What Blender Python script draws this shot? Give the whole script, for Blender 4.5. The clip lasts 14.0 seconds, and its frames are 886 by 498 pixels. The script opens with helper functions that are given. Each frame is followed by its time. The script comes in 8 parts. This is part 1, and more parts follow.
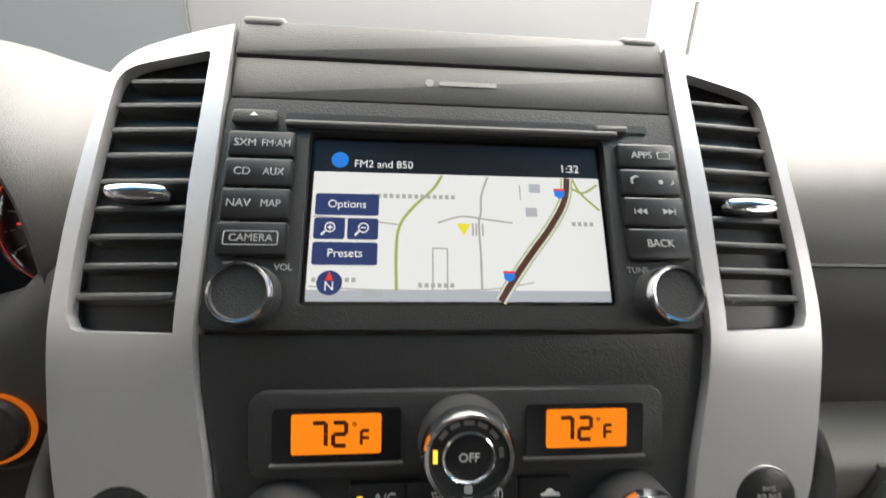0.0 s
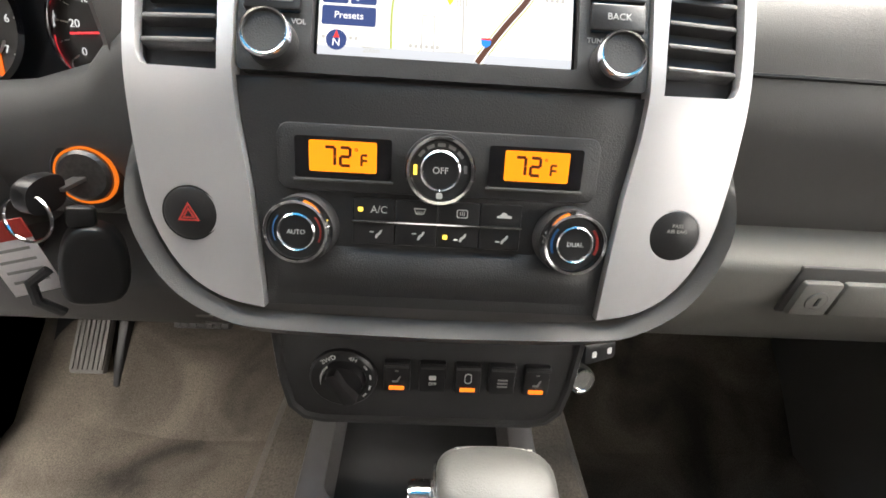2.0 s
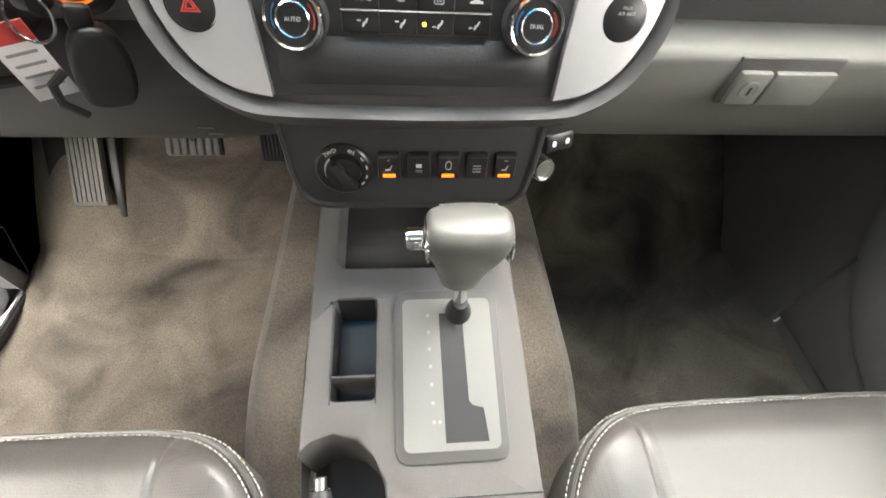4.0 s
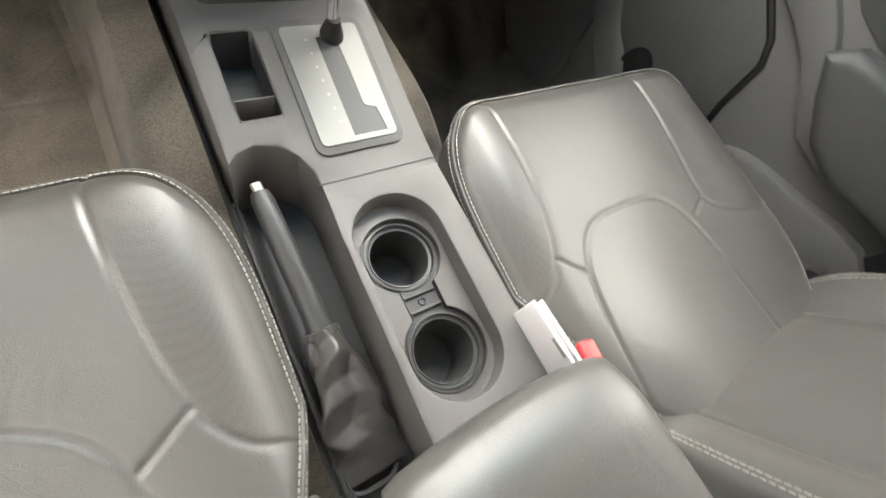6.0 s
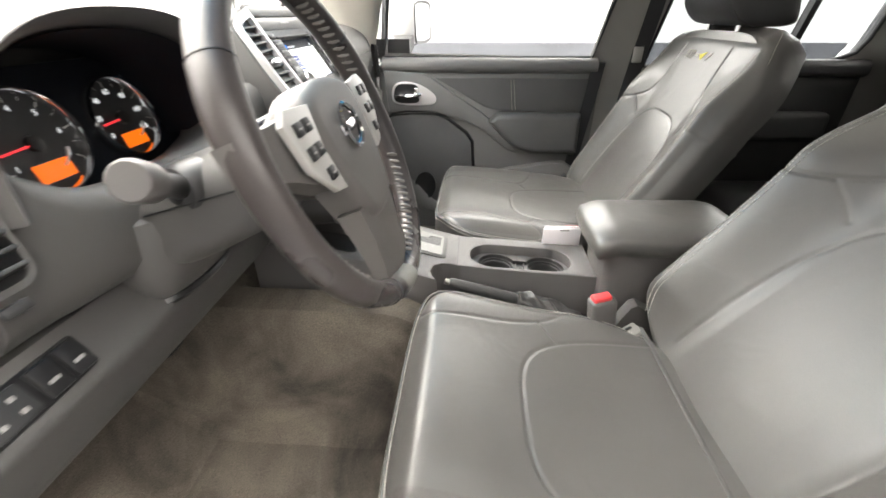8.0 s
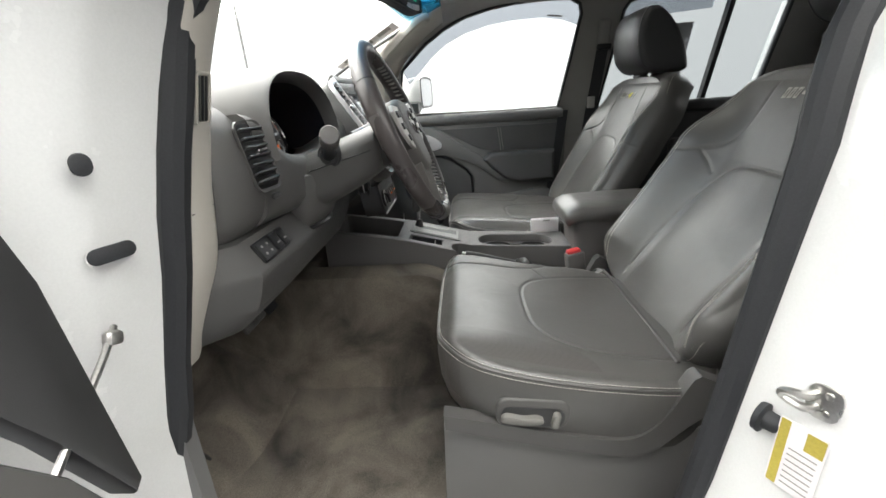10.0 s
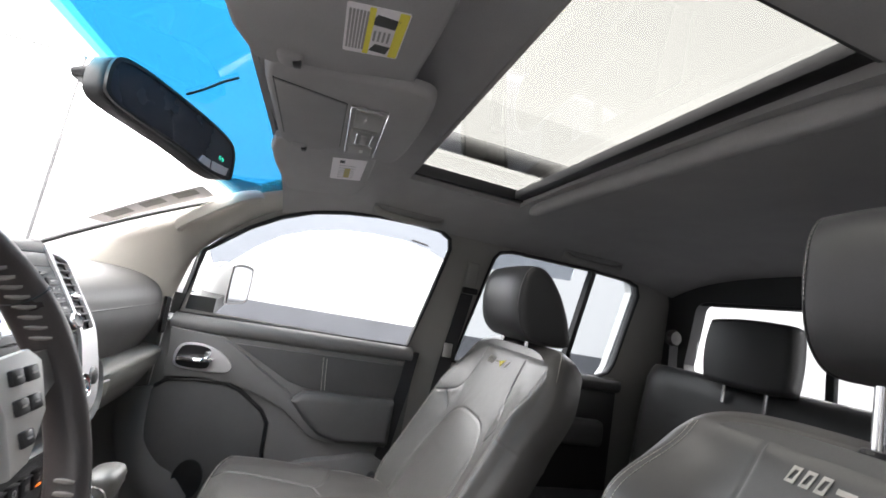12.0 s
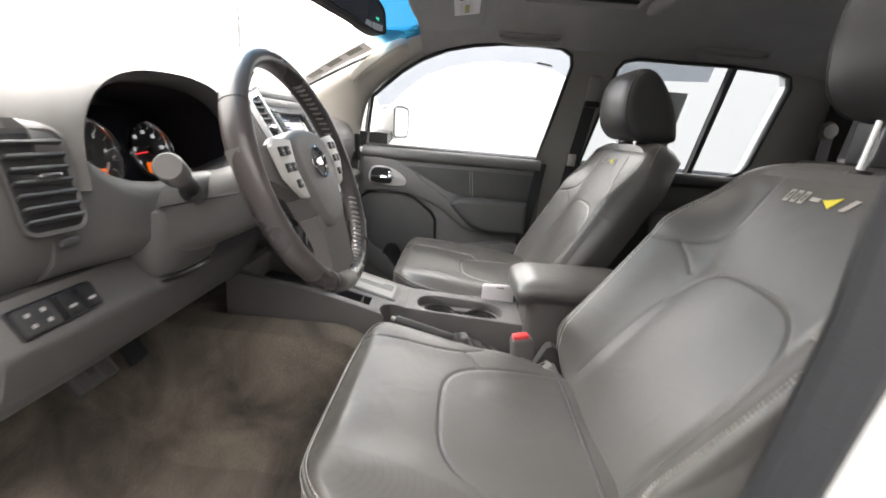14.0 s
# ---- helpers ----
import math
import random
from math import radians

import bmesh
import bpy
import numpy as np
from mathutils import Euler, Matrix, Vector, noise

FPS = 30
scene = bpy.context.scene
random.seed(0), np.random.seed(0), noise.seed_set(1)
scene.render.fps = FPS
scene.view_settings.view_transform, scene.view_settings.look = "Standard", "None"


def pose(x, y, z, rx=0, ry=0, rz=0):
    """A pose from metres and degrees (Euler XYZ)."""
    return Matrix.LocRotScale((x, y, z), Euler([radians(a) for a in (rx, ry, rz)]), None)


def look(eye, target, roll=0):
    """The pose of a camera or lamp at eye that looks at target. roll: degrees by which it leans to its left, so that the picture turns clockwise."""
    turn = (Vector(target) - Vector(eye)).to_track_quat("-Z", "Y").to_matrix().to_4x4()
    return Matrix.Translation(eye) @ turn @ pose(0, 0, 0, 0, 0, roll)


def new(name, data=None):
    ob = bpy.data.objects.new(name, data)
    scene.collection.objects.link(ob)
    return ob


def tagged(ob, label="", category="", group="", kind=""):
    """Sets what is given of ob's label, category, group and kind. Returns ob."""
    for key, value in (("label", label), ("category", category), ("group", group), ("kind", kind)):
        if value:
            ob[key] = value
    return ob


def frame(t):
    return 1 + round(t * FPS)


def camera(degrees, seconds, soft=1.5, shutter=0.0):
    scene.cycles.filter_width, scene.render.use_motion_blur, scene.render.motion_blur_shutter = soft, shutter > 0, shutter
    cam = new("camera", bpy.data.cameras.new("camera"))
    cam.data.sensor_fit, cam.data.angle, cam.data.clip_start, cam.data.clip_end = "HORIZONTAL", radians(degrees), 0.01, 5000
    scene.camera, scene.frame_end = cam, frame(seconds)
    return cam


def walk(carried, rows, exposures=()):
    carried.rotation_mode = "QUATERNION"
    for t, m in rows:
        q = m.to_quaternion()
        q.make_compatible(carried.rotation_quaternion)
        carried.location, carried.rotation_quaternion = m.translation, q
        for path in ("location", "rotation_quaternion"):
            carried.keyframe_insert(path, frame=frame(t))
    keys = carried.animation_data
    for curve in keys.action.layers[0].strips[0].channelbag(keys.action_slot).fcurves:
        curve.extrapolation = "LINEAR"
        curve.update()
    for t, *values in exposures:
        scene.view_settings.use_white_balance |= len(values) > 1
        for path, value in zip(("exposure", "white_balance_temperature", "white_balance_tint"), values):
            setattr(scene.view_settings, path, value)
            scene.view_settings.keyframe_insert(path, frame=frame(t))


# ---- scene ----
cam = camera(93.8, 14.0, 1.6, 0.22)
PATH = [
    (0, (-0.022, -0.15, 0.748), (0.144, 1.741, 0.12), 2.3),
    (0.5, (-0.005, -0.187, 0.731), (0.113, 1.677, 0.016), 1.8),
    (1, (-0.008, -0.207, 0.716), (0.085, 1.615, -0.103), 2.6),
    (1.5, (-0.012, -0.211, 0.703), (0.069, 1.562, -0.219), 3.4),
    (2, (-0.004, -0.22, 0.703), (0.067, 1.488, -0.336), 3.9),
    (2.2, (-0.005, -0.221, 0.701), (0.062, 1.463, -0.376), 3.9),
    (4.3, (-0.01, -0.321, 0.711), (0.215, 0.85, -0.894), 6.3),
    (4.5, (-0.037, -0.363, 0.688), (0.315, 0.836, -0.873), 10.4),
    (5, (-0.054, -0.417, 0.673), (0.407, 0.595, -0.989), 17.5),
    (5.5, (-0.062, -0.458, 0.667), (0.542, 0.384, -1.043), 24.1),
    (6, (-0.13, -0.463, 0.67), (0.769, 0.091, -1.029), 33.6),
    (6.5, (-0.233, -0.438, 0.679), (0.853, -0.16, -0.977), 32.2),
    (7, (-0.409, -0.385, 0.681), (1.002, -0.262, -0.731), 21.8),
    (7.5, (-0.573, -0.327, 0.779), (0.999, -0.194, -0.45), 8.2),
    (8, (-0.761, -0.266, 0.772), (0.974, -0.142, -0.216), -0.2),
    (8.2, (-0.858, -0.247, 0.757), (0.913, -0.122, -0.165), -1.0),
    (10.3, (-1.149, -0.242, 0.706), (0.74, -0.138, 0.057), -2.9),
    (10.5, (-1.128, -0.25, 0.698), (0.781, -0.177, 0.108), -1.0),
    (11, (-0.9, -0.267, 0.705), (1.067, -0.423, 0.381), 5.1),
    (11.5, (-0.696, -0.314, 0.749), (1.267, -0.696, 0.769), 8.7),
    (12, (-0.629, -0.311, 0.794), (1.274, -0.859, 1.068), 10.4),
    (12.5, (-0.616, -0.303, 0.798), (1.248, -0.927, 1.166), 10.9),
    (13, (-0.62, -0.295, 0.808), (1.297, -0.843, 0.961), 10.5),
    (13.5, (-0.727, -0.295, 0.758), (1.243, -0.471, 0.463), 6.0),
    (14, (-0.942, -0.344, 0.739), (0.977, -0.302, 0.178), 4.9),
]
walk(cam, [(t, look(eye, target, roll)) for t, eye, target, roll in PATH], [(0.0, 0.0, 6800, 11), (1.0, 0.5, 6850, 12), (1.5, 0.75, 6900, 13), (2.2, 1.05, 7000, 13), (4.5, 1.6, 6950, 10), (5.5, 1.2, 6900, 9), (6.5, 1.2, 6900, 9), (7.2, 1.36, 6850, 10), (8.2, 1.08, 6850, 11), (10.3, 0.15, 6480, 8), (11.0, 0.66, 6550, 8), (11.5, 0.75, 6500, 9), (12.0, 0.7, 6400, 14), (12.5, 0.6, 6350, 16), (13.2, 0.7, 6550, 15), (14.0, 0.75, 6700, 13)])

# ---- world and light ----
world = bpy.data.worlds.new("world")
scene.world = world
world.use_nodes = True
world.node_tree.nodes["Background"].inputs[0].default_value = (0.9, 0.95, 1.0, 1)
world.node_tree.nodes["Background"].inputs[1].default_value = 0.4

# ---- materials ----
MATS = {}


def rgb(c):
    return (*c, 1.0) if len(c) == 3 else c


def mat(name, color, rough=0.5, metal=0.0, grain=0.0, grain_scale=400.0, vary=0.15, vary_scale=9.0, spec=0.5, coat=0.0, color2=None, sheen=0.0, dent=0.0, hard=0.2, swirl=0.0):
    """A surface with colour variation at two scales and a fine relief."""
    m = bpy.data.materials.new(name)
    m.use_nodes = True
    nt = m.node_tree
    b = nt.nodes["Principled BSDF"]
    b.inputs["Roughness"].default_value = rough
    b.inputs["Metallic"].default_value = metal
    b.inputs["Specular IOR Level"].default_value = spec
    b.inputs["Coat Weight"].default_value = coat
    b.inputs["Sheen Weight"].default_value = sheen
    tc = nt.nodes.new("ShaderNodeTexCoord")
    n1 = nt.nodes.new("ShaderNodeTexNoise")
    n1.inputs["Scale"].default_value = vary_scale
    n1.inputs["Detail"].default_value = 5.0
    n1.inputs["Distortion"].default_value = swirl
    nt.links.new(tc.outputs["Object"], n1.inputs["Vector"])
    n2 = nt.nodes.new("ShaderNodeTexNoise")
    n2.inputs["Scale"].default_value = grain_scale
    n2.inputs["Detail"].default_value = 2.0
    nt.links.new(tc.outputs["Object"], n2.inputs["Vector"])
    ramp = nt.nodes.new("ShaderNodeMapRange")
    ramp.inputs["From Min"].default_value = 0.5 - hard
    ramp.inputs["From Max"].default_value = 0.5 + hard
    nt.links.new(n1.outputs["Fac"], ramp.inputs["Value"])
    mix = nt.nodes.new("ShaderNodeMix")
    mix.data_type = "RGBA"
    lo = color2 if color2 else tuple(c * (1 - vary) for c in color)
    hi = color if color2 else tuple(min(1, c * (1 + vary)) for c in color)
    mix.inputs["A"].default_value = rgb(lo)
    mix.inputs["B"].default_value = rgb(hi)
    nt.links.new(ramp.outputs["Result"], mix.inputs["Factor"])
    hs = nt.nodes.new("ShaderNodeHueSaturation")
    nt.links.new(mix.outputs["Result"], hs.inputs["Color"])
    val = nt.nodes.new("ShaderNodeMapRange")
    val.inputs["From Min"].default_value, val.inputs["From Max"].default_value = 0.25, 0.75
    val.inputs["To Min"].default_value, val.inputs["To Max"].default_value = 1 - vary, 1 + vary
    nt.links.new(n2.outputs["Fac"], val.inputs["Value"])
    nt.links.new(val.outputs["Result"], hs.inputs["Value"])
    nt.links.new(hs.outputs["Color"], b.inputs["Base Color"])
    rr = nt.nodes.new("ShaderNodeMapRange")
    rr.inputs["From Min"].default_value, rr.inputs["From Max"].default_value = 0.3, 0.7
    rr.inputs["To Min"].default_value, rr.inputs["To Max"].default_value = max(0.02, rough - 0.06), min(1, rough + 0.06)
    nt.links.new(n1.outputs["Fac"], rr.inputs["Value"])
    nt.links.new(rr.outputs["Result"], b.inputs["Roughness"])
    if grain:
        bump = nt.nodes.new("ShaderNodeBump")
        bump.inputs["Strength"].default_value = grain
        bump.inputs["Distance"].default_value = 0.0006
        nt.links.new(n2.outputs["Fac"], bump.inputs["Height"])
        nt.links.new(bump.outputs["Normal"], b.inputs["Normal"])
    if dent:
        soft = nt.nodes.new("ShaderNodeBump")
        soft.inputs["Strength"].default_value = 0.6
        soft.inputs["Distance"].default_value = dent
        n3 = nt.nodes.new("ShaderNodeTexNoise")
        n3.inputs["Scale"].default_value = 13.0
        n3.inputs["Detail"].default_value = 2.0
        n3.inputs["Distortion"].default_value = 0.8
        nt.links.new(tc.outputs["Object"], n3.inputs["Vector"])
        nt.links.new(n3.outputs["Fac"], soft.inputs["Height"])
        nt.links.new(soft.outputs["Normal"], bump.inputs["Normal"])
    MATS[name] = m
    return m


def glow(name, color, strength):
    m = bpy.data.materials.new(name)
    m.use_nodes = True
    b = m.node_tree.nodes["Principled BSDF"]
    b.inputs["Base Color"].default_value = rgb(tuple(c * 0.06 for c in color))
    b.inputs["Emission Color"].default_value = rgb(color)
    b.inputs["Emission Strength"].default_value = strength
    b.inputs["Roughness"].default_value = 0.25
    MATS[name] = m
    return m


def pane(name, tint, gloss=0.6):
    """Clear or tinted sheet glass: it lets light straight through and mirrors a little."""
    m = bpy.data.materials.new(name)
    m.use_nodes = True
    nt = m.node_tree
    out = nt.nodes["Material Output"]
    nt.nodes.remove(nt.nodes["Principled BSDF"])
    tr = nt.nodes.new("ShaderNodeBsdfTransparent")
    tr.inputs["Color"].default_value = rgb(tint)
    gl = nt.nodes.new("ShaderNodeBsdfGlossy")
    gl.inputs["Roughness"].default_value = 0.03
    fr = nt.nodes.new("ShaderNodeFresnel")
    fr.inputs["IOR"].default_value = 1.35
    sc = nt.nodes.new("ShaderNodeMath")
    sc.operation = "MULTIPLY"
    sc.inputs[1].default_value = gloss
    nt.links.new(fr.outputs[0], sc.inputs[0])
    mx = nt.nodes.new("ShaderNodeMixShader")
    nt.links.new(sc.outputs[0], mx.inputs[0])
    nt.links.new(tr.outputs[0], mx.inputs[1])
    nt.links.new(gl.outputs[0], mx.inputs[2])
    nt.links.new(mx.outputs[0], out.inputs["Surface"])
    MATS[name] = m
    return m


LEATHER = mat("seat_leather", (0.0775, 0.0745, 0.0710), 0.355, grain=0.35, grain_scale=900, vary=0.08, vary_scale=6, spec=0.75, dent=0.0026)
LENS_BLACK = mat("matt_navy_black", (0.008, 0.010, 0.015), 0.65, vary=0.1, spec=0.2)
# console plastic made darker: the shade inside the cups is in its colour
CUP_SHADE = mat("shaded_cup_plastic", (0.045, 0.044, 0.044), 0.38, grain=0.3, grain_scale=1200, vary=0.08)
LEATHER_DARK = mat("headrest_leather", (0.036, 0.036, 0.037), 0.40, grain=0.35, grain_scale=900, vary=0.1)
PERF = mat("perforated_leather", (0.078, 0.073, 0.070), 0.37, grain=0.35, grain_scale=900, vary=0.08, vary_scale=6, spec=0.6, dent=0.0022)


def punch(m, scale):
    """Rows of small pinholes pressed into a leather."""
    nt = m.node_tree
    tc = nt.nodes.new("ShaderNodeTexCoord")
    vo = nt.nodes.new("ShaderNodeTexVoronoi")
    vo.inputs["Scale"].default_value = scale
    vo.inputs["Randomness"].default_value = 0.0
    nt.links.new(tc.outputs["Object"], vo.inputs["Vector"])
    st = nt.nodes.new("ShaderNodeMapRange")
    st.inputs["From Min"].default_value, st.inputs["From Max"].default_value = 0.18, 0.36
    st.inputs["To Min"].default_value, st.inputs["To Max"].default_value = 0.68, 1.0
    nt.links.new(vo.outputs["Distance"], st.inputs["Value"])
    b = nt.nodes["Principled BSDF"]
    src = b.inputs["Base Color"].links[0].from_socket
    mx = nt.nodes.new("ShaderNodeMix")
    mx.data_type, mx.blend_type = "RGBA", "MULTIPLY"
    mx.inputs["Factor"].default_value = 1.0
    nt.links.new(src, mx.inputs["A"])
    nt.links.new(st.outputs["Result"], mx.inputs["B"])
    nt.links.new(mx.outputs["Result"], b.inputs["Base Color"])


punch(PERF, 420.0)
STITCH = mat("stitch_thread", (0.48, 0.46, 0.42), 0.7, vary=0.1)
PLASTIC = mat("dash_plastic", (0.080, 0.077, 0.075), 0.5, grain=0.3, grain_scale=1500, vary=0.06, vary_scale=5)
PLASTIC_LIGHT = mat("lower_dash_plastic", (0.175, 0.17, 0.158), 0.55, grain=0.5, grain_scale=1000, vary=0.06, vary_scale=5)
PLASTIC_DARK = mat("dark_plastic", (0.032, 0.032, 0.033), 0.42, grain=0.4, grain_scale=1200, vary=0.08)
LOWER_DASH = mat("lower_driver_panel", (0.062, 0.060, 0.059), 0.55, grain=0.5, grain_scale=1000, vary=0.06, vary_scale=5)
CONSOLE = mat("console_plastic", (0.105, 0.099, 0.097), 0.5, grain=0.5, grain_scale=1100, vary=0.06, vary_scale=7)
BLACK = mat("black_plastic", (0.012, 0.012, 0.013), 0.35, grain=0.15, grain_scale=900, vary=0.1)
GLOSS_BLACK = mat("gloss_black", (0.006, 0.006, 0.007), 0.12, vary=0.1, coat=0.3)
RUBBER = mat("door_rubber", (0.017, 0.018, 0.021), 0.6, grain=0.3, grain_scale=500, vary=0.15)
SILVER = mat("silver_paint", (0.60, 0.59, 0.60), 0.36, metal=0.55, grain=0.08, grain_scale=2500, vary=0.03)
GAITER = mat("gaiter_leather", (0.050, 0.048, 0.047), 0.38, grain=0.3, grain_scale=700, vary=0.1)
BRUSHED = mat("brushed_plate", (0.215, 0.212, 0.205), 0.5, metal=0.3, grain=0.12, grain_scale=1800, vary=0.04)
CHROME = mat("chrome", (0.82, 0.82, 0.83), 0.1, metal=1.0, vary=0.03)
STEEL = mat("dull_steel", (0.55, 0.54, 0.52), 0.32, metal=1.0, grain=0.2, vary=0.1)
CARPET = mat("carpet", (0.190, 0.165, 0.136), 0.95, grain=1.0, grain_scale=520, vary=0.38, vary_scale=6.0, color2=(0.042, 0.037, 0.033), sheen=0.15, spec=0.1, hard=0.19, swirl=0.8)
HEADLINER = mat("headliner_fabric", (0.32, 0.31, 0.305), 0.92, grain=0.6, grain_scale=900, vary=0.05, vary_scale=12, spec=0.2)
BEIGE = mat("pillar_trim", (0.44, 0.415, 0.37), 0.6, grain=0.4, grain_scale=1000, vary=0.05)
GREYTRIM = mat("grey_pillar_trim", (0.27, 0.262, 0.245), 0.6, grain=0.4, grain_scale=1000, vary=0.05)
WHITE_PAINT = mat("white_car_paint", (0.69, 0.69, 0.685), 0.24, vary=0.03, coat=0.5)
PAPER = mat("white_paper", (0.78, 0.74, 0.75), 0.6, vary=0.04)
# a darker, browner yellow than the plain yellow print
YELLOW_DULL = mat("dull_yellow_print", (0.42, 0.34, 0.06), 0.6, vary=0.12)
YELLOW = mat("yellow_print", (0.80, 0.70, 0.06), 0.6, vary=0.05)
PRINT = mat("black_print", (0.03, 0.03, 0.03), 0.6, vary=0.05)
GREY_PRINT = mat("grey_print", (0.30, 0.29, 0.28), 0.6, vary=0.05)
WHITE_PRINT = mat("white_print", (0.72, 0.72, 0.70), 0.5, vary=0.03)
LABEL_PRINT = mat("label_print", (0.40, 0.40, 0.39), 0.5, vary=0.03)
RED = mat("red_plastic", (0.62, 0.05, 0.055), 0.35, vary=0.06)
DOORVINYL = mat("door_vinyl", (0.078, 0.078, 0.079), 0.5, grain=0.6, grain_scale=700, vary=0.1)
DOORPLASTIC = mat("door_plastic", (0.140, 0.138, 0.136), 0.5, grain=0.4, grain_scale=1000, vary=0.06)
FABRIC_BELT = mat("belt_webbing", (0.03, 0.03, 0.032), 0.85, grain=0.6, grain_scale=800, vary=0.1)
ORANGE_LIT = glow("orange_backlight", (1.0, 0.25, 0.01), 1.0)
ORANGE_DIAL = glow("orange_dial_display", (1.0, 0.17, 0.01), 0.55)
DIAL_LIT = glow("dial_backlight", (0.80, 0.85, 0.88), 0.55)
AMBER_DIM = glow("amber_ring", (1.0, 0.22, 0.02), 0.45)
AMBER_LAMP = glow("amber_lamp", (1.0, 0.20, 0.02), 1.0)
YELLOW_LAMP = glow("yellow_lamp", (1.0, 0.72, 0.08), 1.4)
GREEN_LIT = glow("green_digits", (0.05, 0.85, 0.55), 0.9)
SCREEN_MAP = glow("screen_map_ground", (0.84, 0.87, 0.87), 0.88)
SCREEN_DARK = glow("screen_header", (0.012, 0.014, 0.022), 0.6)
SCREEN_BUTTON = glow("screen_button", (0.03, 0.05, 0.16), 0.9)
SCREEN_BLUE = glow("screen_blue", (0.02, 0.22, 0.80), 0.9)
SCREEN_WHITE = glow("screen_white", (0.85, 0.87, 0.9), 0.9)
SCREEN_ROAD = glow("screen_road", (0.45, 0.46, 0.44), 0.8)
SCREEN_HIGHWAY = glow("screen_highway", (0.10, 0.045, 0.03), 0.8)
SCREEN_GREEN = glow("screen_green", (0.40, 0.48, 0.14), 0.8)
SCREEN_YELLOW = glow("screen_yellow", (0.85, 0.78, 0.05), 0.9)
SCREEN_GREY = glow("screen_grey", (0.50, 0.54, 0.60), 0.8)
SCREEN_RED = glow("screen_red", (0.8, 0.05, 0.04), 0.9)
LCD_DIGIT = mat("lcd_digit", (0.10, 0.012, 0.0), 0.4, vary=0.05)
BLUE_PRINT = mat("blue_print", (0.05, 0.22, 0.55), 0.5, vary=0.05)
RED_PRINT = mat("red_print", (0.55, 0.06, 0.05), 0.5, vary=0.05)
GLASS = pane("clear_glass", (0.96, 0.97, 0.97))
GLASS_SIDE = pane("rear_privacy_glass", (0.62, 0.64, 0.65))
GLASS_ROOF = pane("tinted_roof_glass", (0.085, 0.086, 0.080), 0.2)
SMOKE = pane("smoked_visor", (0.62, 0.64, 0.67))
WHEELGREY = mat("wheel_grey_paint", (0.46, 0.45, 0.43), 0.42, metal=0.2, grain=0.1, grain_scale=2000, vary=0.04)

# ---- helpers for building ----
BASE = {}


def thing(name, at, label, category, group="", kind=""):
    ob = new(name)
    ob.empty_display_size = 0.05
    ob.location = at
    BASE[ob] = Matrix.Translation(at)
    tagged(ob, label, category, group, kind)
    return ob


def put(name, me, material, parent=None, label=""):
    if material is not None:
        me.materials.append(material)
    ob = new(name, me)
    if parent is not None:
        ob.parent = parent
        if parent in BASE:
            ob.matrix_parent_inverse = BASE[parent].inverted()
    if label:
        ob["label"] = label
    return ob


def part(name, bm, material, parent=None, label="", m=None, smooth=35):
    if m is not None:
        bmesh.ops.transform(bm, matrix=m, verts=bm.verts)
        if m.determinant() < 0:
            bmesh.ops.reverse_faces(bm, faces=bm.faces)
    me = bpy.data.meshes.new(name)
    if smooth:
        for f in bm.faces:
            f.smooth = True
        lim = radians(smooth)
        for e in bm.edges:
            if len(e.link_faces) == 2 and e.calc_face_angle(0) > lim:
                e.smooth = False
    bm.to_mesh(me)
    bm.free()
    return put(name, me, material, parent, label)


def rbox(sx, sy, sz, r=0.003, seg=2):
    """A box with rounded edges, centred at its middle."""
    bm = bmesh.new()
    bmesh.ops.create_cube(bm, size=1, matrix=Matrix.Diagonal((sx, sy, sz, 1)))
    r = min(r, 0.49 * min(sx, sy, sz))
    if r > 0:
        bmesh.ops.bevel(bm, geom=bm.edges[:], offset=r, segments=seg, profile=0.5, affect="EDGES")
    return bm


def prism(poly, h, r=0.0, seg=2, z0=0.0, side=0.0):
    """A plate with the outline poly (x, y), from z0 to z0 + h, its edges rounded by r."""
    bm = bmesh.new()
    lo = [bm.verts.new((x, y, z0)) for x, y in poly]
    f = bm.faces.new(lo)
    bm.normal_update()
    if f.normal.z > 0:
        f.normal_flip()
    ext = bmesh.ops.extrude_face_region(bm, geom=[f])
    top = [v for v in ext["geom"] if isinstance(v, bmesh.types.BMVert)]
    bmesh.ops.translate(bm, vec=(0, 0, h), verts=top)
    bm.normal_update()
    if r > 0:
        tf = [q for q in bm.faces if all(v in top for v in q.verts)]
        bmesh.ops.bevel(bm, geom=list(tf[0].edges), offset=r, segments=seg, profile=0.5, affect="EDGES")
    bmesh.ops.recalc_face_normals(bm, faces=bm.faces)
    return bm


def ring_plate(outer, inner, h, z0=0.0, lip=0.0):
    """A plate with a hole; outer and inner outlines have as many points each."""
    bm = bmesh.new()
    n = len(outer)
    a = [bm.verts.new((x, y, z0)) for x, y in outer]
    b = [bm.verts.new((x, y, z0 + h)) for x, y in outer]
    c = [bm.verts.new((x, y, z0 + h - lip)) for x, y in inner]
    d = [bm.verts.new((x, y, z0)) for x, y in inner]
    for i in range(n):
        j = (i + 1) % n
        for p, q in ((a, b), (b, c), (c, d), (d, a)):
            bm.faces.new((p[i], p[j], q[j], q[i]))
    bmesh.ops.recalc_face_normals(bm, faces=bm.faces)
    return bm


